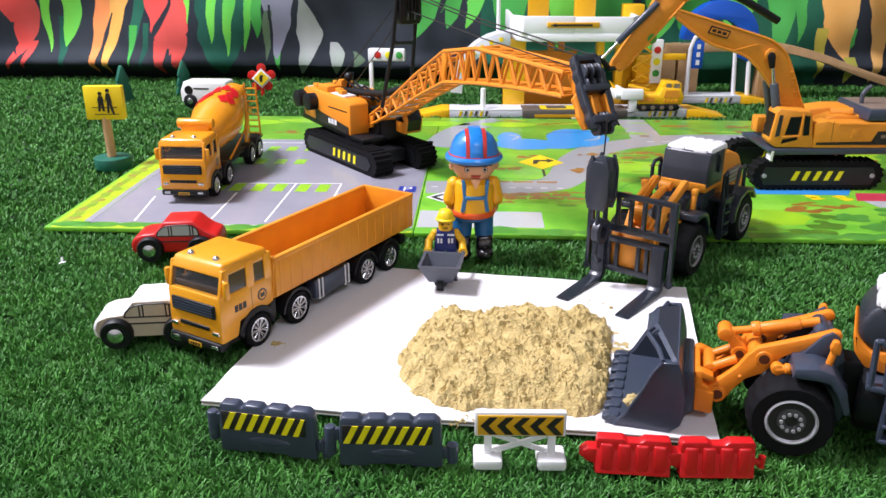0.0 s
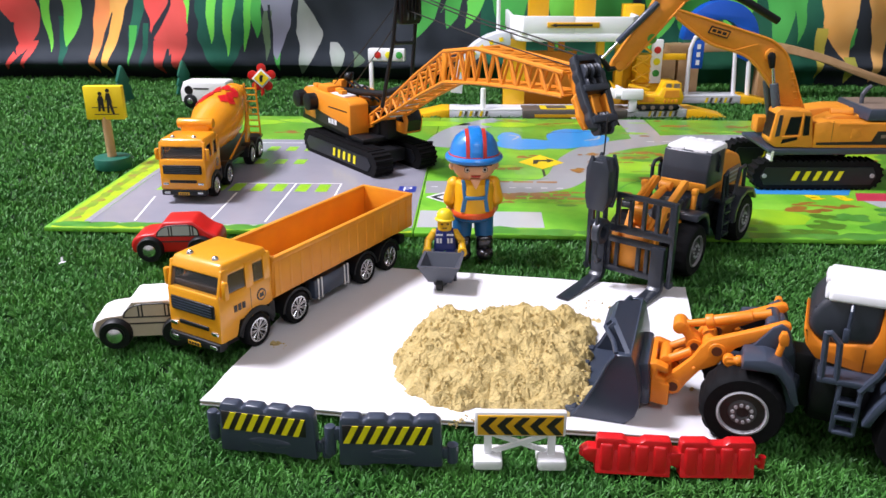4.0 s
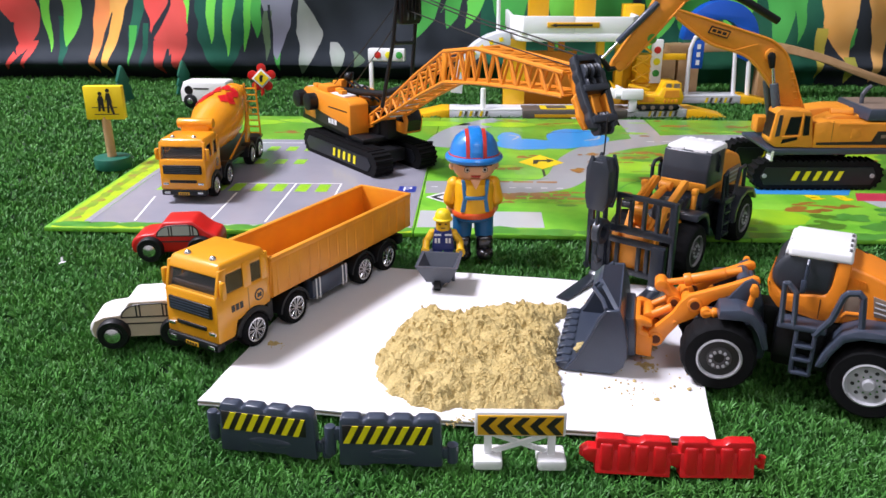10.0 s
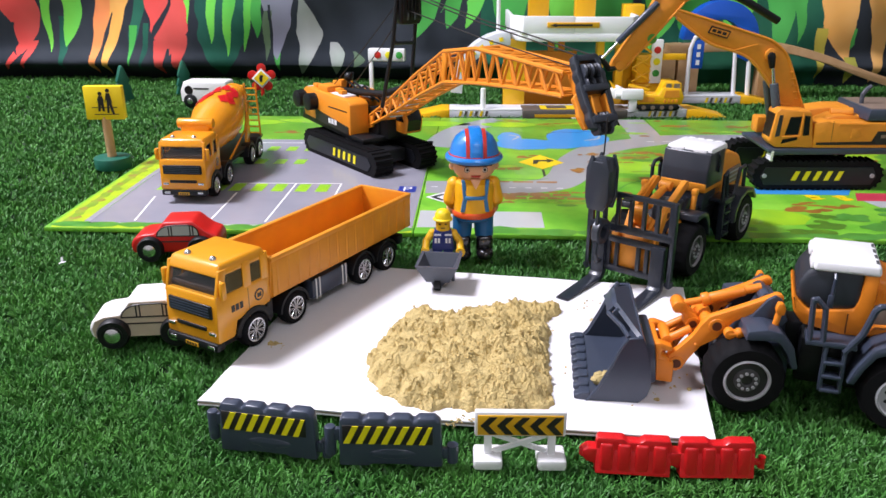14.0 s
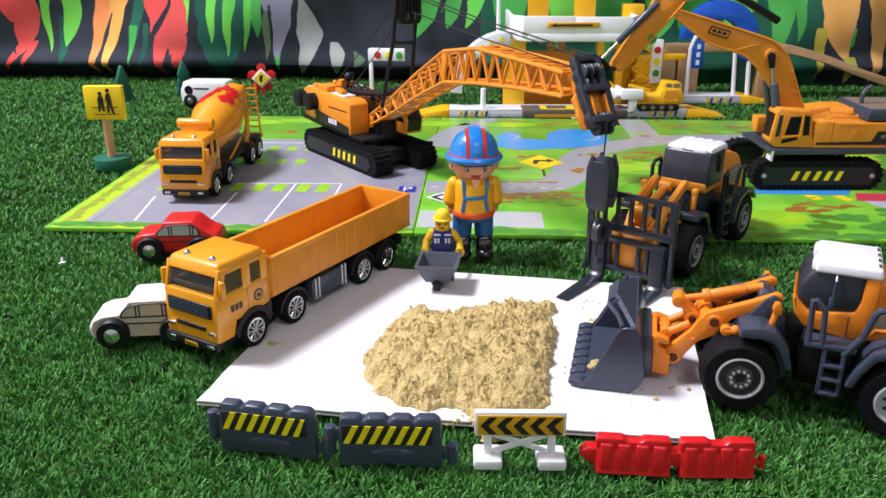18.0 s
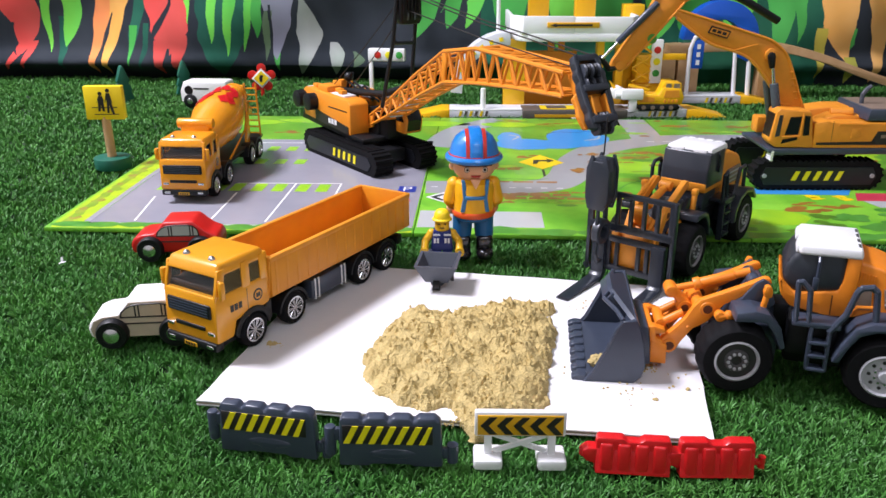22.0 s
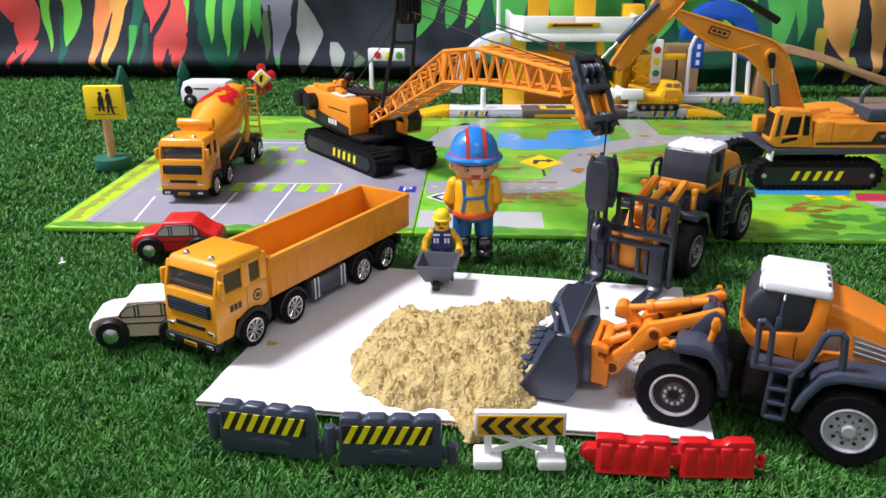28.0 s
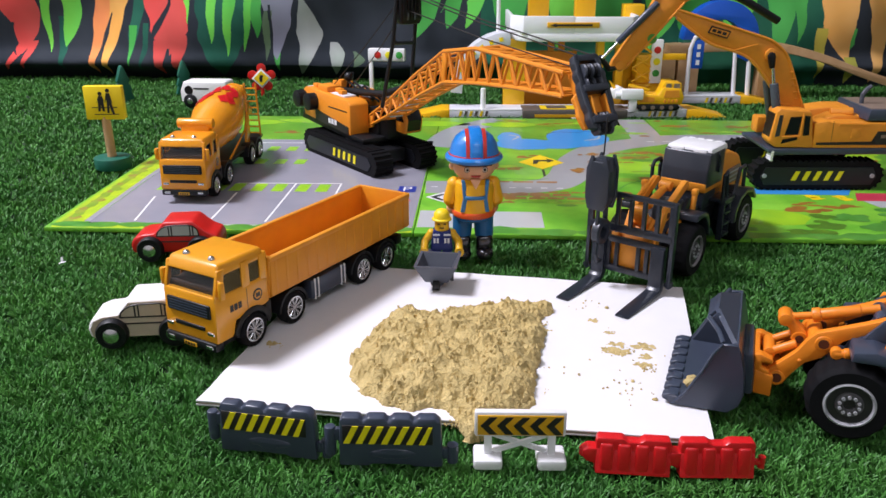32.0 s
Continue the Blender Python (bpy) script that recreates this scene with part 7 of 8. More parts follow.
pieces.append((lathe(B(), [(7.4, 38), (7.4, 38.8), (6.2, 39.6), (5.8, 43), (4, 45.6), (1.5, 46.6), (0, 46.7)], 22, "z"), SIGNYEL))
small_doll = doll("figure_doll", pieces, "small yellow toy figure in a blue vest and yellow hard hat", 2.0, 626, 0.5, 0)
small_doll.scale = (1.1, 1.1, 1.06)

# its wheelbarrow
barrow = thing("wheelbarrow", "small grey plastic toy wheelbarrow on the board", "wheelbarrow", -0.6, 578, 3.0, -8)
barrow.scale = (1.16, 1.16, 1.1)
bm = B()
lo, hi = (-7.5, 7.5, -9, 6, 6), (-14, 14, -16, 13, 20)
corners = [[(x, y, z[4]) for x, y in ((z[0], z[2]), (z[1], z[2]), (z[1], z[3]), (z[0], z[3]))] for z in (lo, hi)]
inner = [[(p[0] * 0.86, p[1] * 0.86, p[2] + (1.5 if k == 0 else 0)) for p in c] for k, c in enumerate(corners)]
ov, iv = [[bm.verts.new(p) for p in c] for c in corners], [[bm.verts.new(p) for p in c] for c in inner]
bm.faces.new(ov[0][::-1]), bm.faces.new(iv[0])
for k in range(4):
    j = (k + 1) % 4
    bm.faces.new((ov[0][k], ov[0][j], ov[1][j], ov[1][k]))
    bm.faces.new((iv[0][j], iv[0][k], iv[1][k], iv[1][j]))
    bm.faces.new((ov[1][k], ov[1][j], iv[1][j], iv[1][k]))
part("tray", bm, SLATE2, barrow, "open grey tray")
part("wheel", lathe(B(), [(1, -2), (4.2, -2), (4.2, 2), (1, 2)], 18, "x", (0, -8, 4.2)), BLACKP, barrow)
bm = B()
for s in (1, -1):
    tube(bm, [(s * 2.6, -8, 4.2), (s * 6, 0, 6), (s * 10.5, 16, 14), (s * 10.5, 32, 13)], 1.2)
    tube(bm, [(s * 8, 8, 8), (s * 8, 9, 0)], 1.3)
part("frame", bm, SLATE2, barrow)


# ---- road furniture in front ----
def grey_barrier(x, y, yaw):
    T = thing("barrier", "dark grey plastic toy road barrier with a hazard stripe panel", "barrier", x, y, -1.5, yaw, group="grey barriers")
    bm = B()
    top = [(-26, 29)]
    for k in range(4):
        a = -26 + 13 * k
        top += [(a + 1.5, 31.2), (a + 10.0, 31.2), (a + 12.2, 28.6)]
    top[-1] = (26, 28.6)
    prism(bm, [(-27, 0), (-12, 0), (-10, 1.2), (10, 1.2), (12, 0), (27, 0), (26.5, 14)] + [(px_, pz_ - 2) for px_, pz_ in top[::-1]] + [(-26.5, 14)], -3.6, 3.6, bev=1.3)
    body = part("body", bm, SLATE, T, "dark grey moulded body")
    bm = B()
    lathe(bm, [(0.1, -0.8), (11, -0.4), (13, 0.2), (12.9, 0.6), (0.1, 0.4)], 24, "y")
    for v in bm.verts:
        v.co = Vector((v.co.x * 1.0 + 1, v.co.y * 1.0 - 3.6, v.co.z * 0.24 + 8))
    part("moulding", bm, SLATE, body)
    part("panel", box(B(), -24.5, 22, -4.2, -3.4, 14.2, 25.0, 0.2), INK, body, "black panel with yellow stripes")
    for k in range(7):
        xk = -24.2 + 6.5 * k
        part("stripe", prism(B(), [(xk, 14.4), (xk + 3.2, 14.4), (min(xk + 8.2, 21.8), 24.8), (min(xk + 5.0, 21.8), 24.8)], -4.7, -4.1), STRIPEYEL, body, "yellow stripe")
    bm = B()
    rod(bm, (-31.5, 0, 5), (-31.5, 0, 22), 3.0, bev=0.8)
    box(bm, -30, -26, -1.5, 1.5, 14, 21, 0.5)
    part("hinge_peg", bm, SLATE, T)
    bm = B()
    lathe(bm, [(1.8, 2), (3.0, 2), (3.0, 12), (1.8, 12)], 16, "z", (32, 0, 0))
    box(bm, 26, 30, -1.5, 1.5, 4, 10, 0.5)
    part("hinge_socket", bm, SLATE, T)
    return T


grey_barrier(-92.0, 365.5, -11)
grey_barrier(-27.0, 355.5, -2)

stand = thing("chevron_sign", "white plastic stand with an amber and black chevron panel", "road sign", 39.8, 356, -1.5, -1)
panel = part("panel", box(B(), -23.5, 23.5, -2, 2, 17, 31.5, 1.0), WHITEP, stand, "white panel frame")
part("face", box(B(), -22, 22, -2.7, -1.8, 18.2, 29.8, 0.2), CHEVYEL, panel, "amber chevron face")
for k in range(5):
    xk = -20.5 + 8.4 * k
    part("chevron", prism(B(), [(xk, 24), (xk + 4.5, 29), (xk + 8.4, 29), (xk + 4, 24), (xk + 8.4, 19), (xk + 4.5, 19)], -3.2, -2.6), INK, panel, "black chevron")
for s in (1, -1):
    part("foot", box(B(), s * 16.5 - 7.5, s * 16.5 + 7.5, -8, 8, 0, 6, 1.6), WHITEP, stand)
    part("post", box(B(), s * 16.5 - 2, s * 16.5 + 2, -1.6, 1.6, 5, 18, 0.5), WHITEP, stand)
    bm = B()
    prism(bm, [(-s * 15, 16.5), (-s * 11, 17.5), (s * 15, 8), (s * 12, 6.5)], -0.9 + 0.25 * s, 0.9 + 0.25 * s)
    part("brace", bm, WHITEP, stand)


def red_barrier(x, y, yaw):
    T = thing("barrier", "red plastic toy water-filled road barrier", "barrier", x, y, -1.5, yaw, group="red barriers")
    bm = B()
    prism(bm, [(-21, 0), (21, 0), (20.5, 19), (19.5, 21), (6, 21), (3.5, 19), (-3.5, 19), (-6, 21), (-19.5, 21), (-20.5, 19)], -3.5, 3.5, bev=0.9)
    body = part("body", bm, REDP, T)
    for k in range(4):
        xk = -14.6 + k * 9.7
        part("rib", taper(B(), (xk - 4.0, xk + 4.0, -6.6, 6.6, 1), (xk - 3.8, xk + 3.8, -4.6, 4.6, 18.0), 1.7, 3), REDP, body)
    part("foot", prism(B(), [(-7, 0), (7, 0), (5.5, 4), (3.8, 14), (-3.8, 14), (-5.5, 4)], -20.5, 20.5, "x", bev=0.6), REDP, body)
    bm = B()
    prism(bm, [(-20, 4), (-26, 6), (-28, 9), (-28, 12), (-25, 14), (-20, 14)], -4, 4, bev=0.8)
    lathe(bm, [(1.5, 8), (3.5, 8), (3.5, 12), (1.5, 12)], 14, "z", (-26, 0, 0))
    part("hook_eye", bm, REDP, T)
    bm = B()
    box(bm, 20, 26, -1.5, 1.5, 5, 8, 0.6)
    rod(bm, (26, 0, 3), (26, 0, 10), 2)
    part("peg", bm, REDP, T)
    T.scale = (0.92, 0.92, 0.92)
    return T


red_barrier(97.5, 351, -6)
red_barrier(139.5, 348.5, -1)

# ---- signs and trees at the back ----
sign = thing("school_sign", "yellow wooden crossing sign on a green round base", "road sign", -400, 943, -2, 3)
part("base", rod(B(), (4, 0, 0), (4, 0, 14), 21, seg=36, bev=1.5), GREENWOOD, sign, "green round wooden base")
part("post", rod(B(), (4, 0, 13), (3, 0, 62), 5.2, seg=18), PALEWOOD, sign, "bare wooden post")
plate = part("plate", box(B(), -17, 27, -5, 5, 59, 98, 1.2), SIGNYEL, sign, "yellow painted plate")
for pts in ([(-8, 70), (-5.5, 70), (-4, 78), (-3, 70), (-0.5, 70), (-1, 84), (0.5, 80), (-2, 88), (-6, 88), (-9, 80), (-7, 84)], [(2, 68), (4.4, 68), (5, 78), (8, 67), (10.4, 67), (7.4, 82), (9, 79), (7, 91), (3, 91), (0.5, 80), (3, 84)]):
    part("pictogram", prism(B(), [(q[0] + 6, q[1] - 1) for q in pts], -5.6, -4.9), INK, plate, "black crossing pictogram")
for cx, cz in ((-4, 90.5), (5, 94)):
    part("pictogram", rod(B(), (cx + 6, -5.6, cz - 1), (cx + 6, -4.9, cz - 1), 2.3, seg=12), INK, plate)
for z0, xa, xb in ((73, -15, 14), (65, -13, 15)):
    part("pictogram", box(B(), xa + 6, xb + 6, -5.5, -4.9, z0, z0 + 0.9), INK, plate)


def wooden_tree(x, y, yaw, h=64):
    T = thing("wooden_tree", "green painted wooden fir tree", "toy tree", x, y, -6, yaw, group="wooden trees")
    pts = [(-16, 6), (16, 6), (11, 20), (14, 21), (8, 36), (11, 37), (3, h - 4), (0, h), (-3, h - 4), (-11, 37), (-8, 36), (-14, 21), (-11, 20)]
    part("crown", prism(B(), pts, -6, 6, bev=1.4), GREENWOOD, T)
    part("trunk", box(B(), -5, 5, -5.5, 5.5, 0, 8, 0.8), GREENWOOD, T)
    return T


wooden_tree(-540, 1372, 40)
wooden_tree(-455, 1432, 30)

van = thing("wooden_van", "white painted wooden toy van on the turf", "toy car", -384, 1322, -1, 172)
vb = part("body", prism(B(), [(38, 8), (39, 26), (32, 42), (-38, 43), (-40, 38), (-40, 8)], -17, 17, bev=2.5, seg=3), WHITEPAINT, van)
for s in (1, -1):
    part("painted_line", box(B(), -10, 16, s * 17.2 - 0.3, s * 17.2 + 0.3, 30, 32), INK, vb)
    part("painted_door", lathe(B(), [(6, s * 17.1), (6.4, s * 17.3), (7, s * 17.3), (7.2, s * 17.1)], 20, "y", (24, 0, 28)), INK, vb)
    for ax in (22, -22):
        wv = part("wheel", lathe(B(), [(0, s * 4), (8, s * 4), (11, s * 2.5), (11, -s * 3), (0, -s * 3)], 22), BLACKP, van, "black wheel", (ax, s * 17.5, 11))
        part("hub_cap", lathe(B(), [(5, s * 3.8), (4, s * 5), (0, s * 5.4)], 14), CHROME, wv)

fsign = thing("flower_sign", "red flower-shaped board with a yellow diamond sign", "road sign", -318, 1432, -5, 5)
fl = part("board", rod(B(), (0, -3, 32), (0, 3, 32), 14, seg=24, bev=1), REDWOOD, fsign, "red flower-shaped board")
for k in range(5):
    a = radians(90 + 72 * k)
    part("petal", rod(B(), (17 * math.cos(a), -2.5, 32 + 17 * math.sin(a)), (17 * math.cos(a), 2.5, 32 + 17 * math.sin(a)), 8, seg=18, bev=0.8), REDWOOD, fl)
part("post", box(B(), -3, 3, -3, 3, 0, 20, 0.6), REDWOOD, fsign)
part("diamond", prism(B(), [(0, 15), (17, 32), (0, 49), (-17, 32)], -5.2, -3.6, bev=0.4), WHITEP, fl, "white diamond frame")
part("diamond_face", prism(B(), [(0, 19), (13, 32), (0, 45), (-13, 32)], -5.9, -5.0), SIGNYEL, fl)
part("diamond_mark", prism(B(), [(-3, 26), (1, 26), (2, 34), (4, 37), (-2, 38), (-4, 32)], -6.3, -5.8), INK, fl)

lights = thing("traffic_light", "white toy traffic light with a side arm", "traffic light", -103, 1440, -5, -8)
part("post", box(B(), -27, -20, -4, 4, 0, 66, 1.5), WHITEP, lights)
arm = part("arm", box(B(), -28, 38, -6, 6, 60, 82, 3), WHITEP, lights, "white lamp arm")
for k, m in enumerate((GLOWRED, STRIPEYEL, GLOWGRN)):
    part("lamp", rod(B(), (-10 + 19 * k, -7.2, 71), (-10 + 19 * k, -5.5, 71), 6, seg=18, bev=0.6), m, arm)
part("foot", box(B(), -40, -6, -14, 14, 0, 6, 1), YELLOWP, lights)

# ---- garage play set ----
garage = thing("garage_set", "white and yellow toy parking garage with ramps", "toy garage", 0, 0, 0, 0)


def ramp(x0, x1, y, hazard=True, d=46, h=9, left=True, right=True):
    a, b = x0 + (62 if left else 0), x1 - (62 if right else 0)
    r = part("ramp", box(B(), a, b, y - d / 2, y + d / 2, -3, h, 1.2), GREYDECK, garage, "grey road plate")
    if left:
        part("ramp_end", prism(B(), [(x0, -4), (a, -4), (a, h), (a - 12, h), (x0, -2)], y - d / 2, y + d / 2, bev=0.8), YELLOWP, garage, "yellow ramp end")
    if right:
        part("ramp_end", prism(B(), [(x1, -4), (b, -4), (b, h), (b + 12, h), (x1, -2)], y - d / 2, y + d / 2, bev=0.8), YELLOWP, garage, "yellow ramp end")
    n = 0
    for xs in (a + 14, b - 60):
        for k in range(6):
            xk = xs + k * 8
            if a < xk < b - 8:
                part("hazard_stripe", prism(B(), [(xk, -1), (xk + 4, -1), (xk + 6, h - 2), (xk + 2, h - 2)], y - d / 2 - 0.5, y - d / 2 + 0.2), DARKDECK if k % 2 else SIGNYEL, r)
    part("edge_strip", box(B(), a, b, y - d / 2 - 0.3, y - d / 2 + 4, h - 0.5, h + 1, 0.4), GARWHITE, r)
    return r


ramp(-52, 438, 1262)
part("turntable", box(B(), 122, 282, 1226, 1270, -3, 10.6, 1), DARKDECK, garage, "dark centre plate")
part("turntable_sign", box(B(), 140, 250, 1225.2, 1226.4, 0, 4.5), CHEVYEL, garage)
for k in range(3):
    part("lettering_bar", box(B(), 196 + 10 * k, 203 + 10 * k, 1223.8, 1225.4, -4, 0), GARWHITE, garage)
part("turntable_mark", box(B(), 150, 236, 1234, 1262, 10.2, 11.4), SIGNYEL, garage, "yellow arrow field")
part("turntable_mark", box(B(), 160, 190, 1238, 1258, 11.0, 12.0), DARKDECK, garage)
ramp(330, 560, 1375, left=False)
deck = part("upper_deck", prism(B(), [(106, 1290), (116, 1272), (134, 1263), (276, 1263), (292, 1272), (300, 1290), (300, 1400), (106, 1400)], 108, 121, "z", bev=3), GARWHITE, garage, "white upper deck")
part("deck_wall", prism(B(), [(104, 1290), (122, 1264), (200, 1264), (200, 1268), (124, 1268), (109, 1292), (109, 1398), (104, 1398)], 120, 146, "z", bev=1), GARWHITE, deck, "white parapet")
part("deck_wall", prism(B(), [(302, 1290), (288, 1264), (200, 1264), (200, 1268), (286, 1268), (297, 1292), (297, 1398), (302, 1398)], 120, 145, "z", bev=1), GARWHITE, deck, "white parapet")
part("deck_sign", box(B(), 158, 237, 1261.4, 1264.6, 129, 137, 0.5), CHEVYEL, deck, "amber arrow sign")
part("deck_arrow", prism(B(), [(162, 133), (172, 135.8), (172, 134.4), (226, 134.4), (226, 131.6), (172, 131.6), (172, 130.2)], 1260.6, 1261.6), INK, deck)
for cx, cy, w in ((112, 1292, 34), (247, 1300, 11), (278, 1300, 12), (120, 1385, 12)):
    part("column", box(B(), cx - w / 2, cx + w / 2, cy - 10, cy + 10, -4, 110, 2), YELLOWP, garage, "yellow column")
part("back_wall", box(B(), 128, 216, 1330, 1340, -4, 86, 1), CRANEOR, garage, "orange panel under the deck")
for xk in (174, 191):
    part("deck_post", box(B(), xk - 5, xk + 5, 1330, 1340, 86, 109, 1), CRANEOR, garage)
part("stair_window", box(B(), 84, 94, 1278, 1284, 88, 116, 0.8), DARKDECK, garage, "dark slot in the column")
for xk, m in ((152, YELLOWP), (226, YELLOWP)):
    part("tower_leg", box(B(), xk - 16, xk + 16, 1330, 1352, 118, 320, 2), m, garage, "yellow tower leg")
part("lift_tower", box(B(), 288, 320, 1330, 1360, -4, 158, 2), YELLOWP, garage, "yellow lift tower")
bm = B()
curve = []
for k in range(13):
    a = radians(180 - 90 * k / 12)
    curve.append((104 + 92 * math.cos(a), 30 + 92 * math.sin(a)))
prism(bm, curve + [(104 + 74 * math.cos(radians(90 + 90 * k / 12)), 28 + 74 * math.sin(radians(90 + 90 * k / 12))) for k in range(13)], 1272, 1312, bev=0.8)
chute_ = part("curved_ramp", bm, GREYDECK, garage, "grey curved ramp")
for k in range(6):
    a = radians(100 + 11 * k)
    c = Vector((104 + 83 * math.cos(a), 0, 29 + 83 * math.sin(a)))
    part("hazard_stripe", box(B(), c.x - 3, c.x + 3, 1270.8, 1272.4, c.z - 3, c.z + 3, 0, Matrix.Rotation(-a + math.pi / 2, 4, "Y")), SIGNYEL, chute_)
tube(bm := B(), [(62, 1250, 5), (62, 1250, 40)], 4)
part("barrier_post", bm, GARWHITE, garage)
tube(bm := B(), [(86, 1300, 100), (86, 1300, 260)], 3)
part("flag_pole", bm, GARWHITE, garage)
tl = part("signal_panel", box(B(), 328, 346, 1296, 1303, 40, 108, 1.5), GARWHITE, garage, "white signal panel")
for k, m in enumerate((GLOWRED, STRIPEYEL, GLOWGRN)):
    part("lamp", rod(B(), (337, 1294.6, 92 - 18 * k), (337, 1296.4, 92 - 18 * k), 5.5, seg=16, bev=0.5), m, tl)
part("lift_frame", box(B(), 300, 372, 1304, 1340, -4, 42, 2), YELLOWP, garage)
part("lift_frame", box(B(), 306, 334, 1300, 1330, 40, 84, 2), YELLOWP, garage)
bm = B()
for k in range(4):
    tube(bm, [(300, 1298, 20 + 22 * k), (332, 1298, 40 + 22 * k)], 2)
    tube(bm, [(332, 1298, 20 + 22 * k), (300, 1298, 40 + 22 * k)], 2)
part("lift_lattice", bm, YELLOWP, garage)
part("crossbar", box(B(), 322, 384, 1298, 1304, 76, 86, 1.5), YELLOWP, garage)

mini = thing("toy_digger", "small yellow plastic digger on the garage ramp", "toy digger", 330, 1252, 8, 0)
part("body", prism(B(), [(-30, 8), (36, 8), (40, 20), (34, 34), (6, 36), (0, 24), (-34, 28), (-40, 20)], -14, 14, bev=2.5), YELLOWP, mini)
part("side_panel", prism(B(), [(8, 20), (32, 20), (30, 31), (10, 31)], -14.8, -13.8), EXCOR, mini)
part("track", prism(B(), [(-28, 0), (30, 0), (34, 5), (30, 10), (-28, 10), (-32, 5)], -16, 16, bev=1), BLACKP, mini, "black track")
part("arm", prism(B(), [(-20, 22), (-60, 30), (-74, 44), (-70, 34), (-58, 22), (-24, 14)], -6, 6, bev=1.2), YELLOWP, mini)
part("scoop", prism(B(), [(-70, 18), (-54, 16), (-48, 30), (-60, 36), (-72, 30)], -10, 10, bev=1.2), GARWHITE, mini, "white scoop")

gun = part("cannon", box(B(), -58, -24, -19, -7, 17, 33, 2), GARWHITE, mini, "white barrel on a post")
rod(bm := B(), (-58, -13, 24), (-66, -13, 24), 5, seg=14)
part("muzzle", bm, GARWHITE, gun)
part("cannon_post", box(B(), -45, -33, -17, -9, -2, 18, 1), GARWHITE, gun)
for k in range(4):
    part("cab_rib", box(B(), 9 + 6 * k, 12 + 6 * k, -15.2, -13.8, 12, 17, 0.3), EXCOR, mini)
part("cab_block", prism(B(), [(4, 34), (36, 32), (34, 42), (8, 44)], -12, 12, bev=2), YELLOWP, mini)

for xa, xb in ((10, 19), (22, 32)):
    part("cab_window", prism(B(), [(xa, 34), (xb, 34), (xb - 1, 41), (xa + 1, 41)], -12.6, -11.6), STEELPRINT, mini, "brown moulded cab window")
for xk in (-22, -8, 6, 20):
    part("road_wheel", rod(B(), (xk, -16.8, 5), (xk, -15.4, 5), 3.4, seg=12), STEELPRINT, mini, "brown track wheel")
part("arm_cylinder", rod(B(), (-14, -8, 30), (-46, -8, 38), 2.4, seg=10), YELLOWP, mini)
part("engine_grille", prism(B(), [(-28, 13), (-6, 13), (-6, 20), (-30, 22)], -14.8, -13.8), EXCOR, mini)

gate = thing("station_gate", "white toy arch gate with blue boards", "toy gate", 460, 1375, 6, 0)
tube(bm := B(), [(-48, 0, 0), (-48, 0, 78), (-42, 0, 96), (-28, 0, 104)], 3.5, 10)
part("arch", bm, GARWHITE, gate)
part("notice", box(B(), -44, -26, -3, 3, 46, 92, 1), BLUEP, gate, "blue notice board")
for k in range(3):
    part("lettering_bar", box(B(), -38, -32, -3.6, -2.8, 52 + 13 * k, 60 + 13 * k), GARWHITE, gate)
tube(bm := B(), [(32, 0, 0), (26, 0, 90)], 3.5, 10)
tube(bm, [(56, 0, 0), (50, 0, 84)], 4, 10)
part("gate_post", bm, GARWHITE, gate)
part("notice", prism(B(), [(26, 90), (56, 74), (56, 54), (28, 66)], -3, 3, bev=0.8), BLUEP, gate, "blue notice board")
part("notice_rim", prism(B(), [(24, 96), (60, 78), (60, 72), (24, 90)], -4, 4, bev=0.8), GARWHITE, gate)

arch = thing("blue_arch", "large blue plastic toy arch", "toy arch", 478, 1440, 0, 0)
bm = B()
pts = [(66 * math.cos(radians(a)), 92 + 66 * math.sin(radians(a))) for a in range(0, 181, 12)]
pts += [(34 * math.cos(radians(a)), 92 + 34 * math.sin(radians(a))) for a in range(180, -1, -12)]
prism(bm, pts, -14, 14, bev=1.5)
part("ring", bm, BLUEP, arch)
for s in (1, -1):
    part("leg", box(B(), s * 50 - 16, s * 50 + 16, -14, 14, -6, 94, 1.5), GREENWOOD, arch, "green leg")

bridge = thing("wooden_bridge", "pale beech wooden track bridge", "toy bridge", 0, 0, 0, 0)
bm = B()
line = smooth_line([(385, 78), (470, 82), (560, 82), (640, 66), (720, 38), (800, 14), (880, -4)], 5)
prism(bm, [(p.x, p.y + 8) for p in line] + [(p.x, p.y - 6) for p in line[::-1]], 1400, 1440, bev=1)
part("track", bm, PALEWOOD, bridge, "pale wooden track")
for xk in (380, 420, 560):
    part("pier", box(B(), xk - 18, xk + 18, 1402, 1438, -6, 76, 1.5), PALEWOOD, bridge)

bm = B()
flat(bm, [(0, 0), (5, 1), (6, 4), (1.5, 3.4)], 0)
bm.faces.new([bm.verts.new(p) for p in ((2, 2, 0), (4, 3, 0.2), (3.6, 5, 4), (1.8, 4.4, 3.6))])
solid("paper_scrap", bm, WHITEP, "tiny pale scrap of paper on the turf", "scrap", -322, 627, 1.2, 20)

shoved = [board, crumbs, truck, white_car, small_doll, barrow]


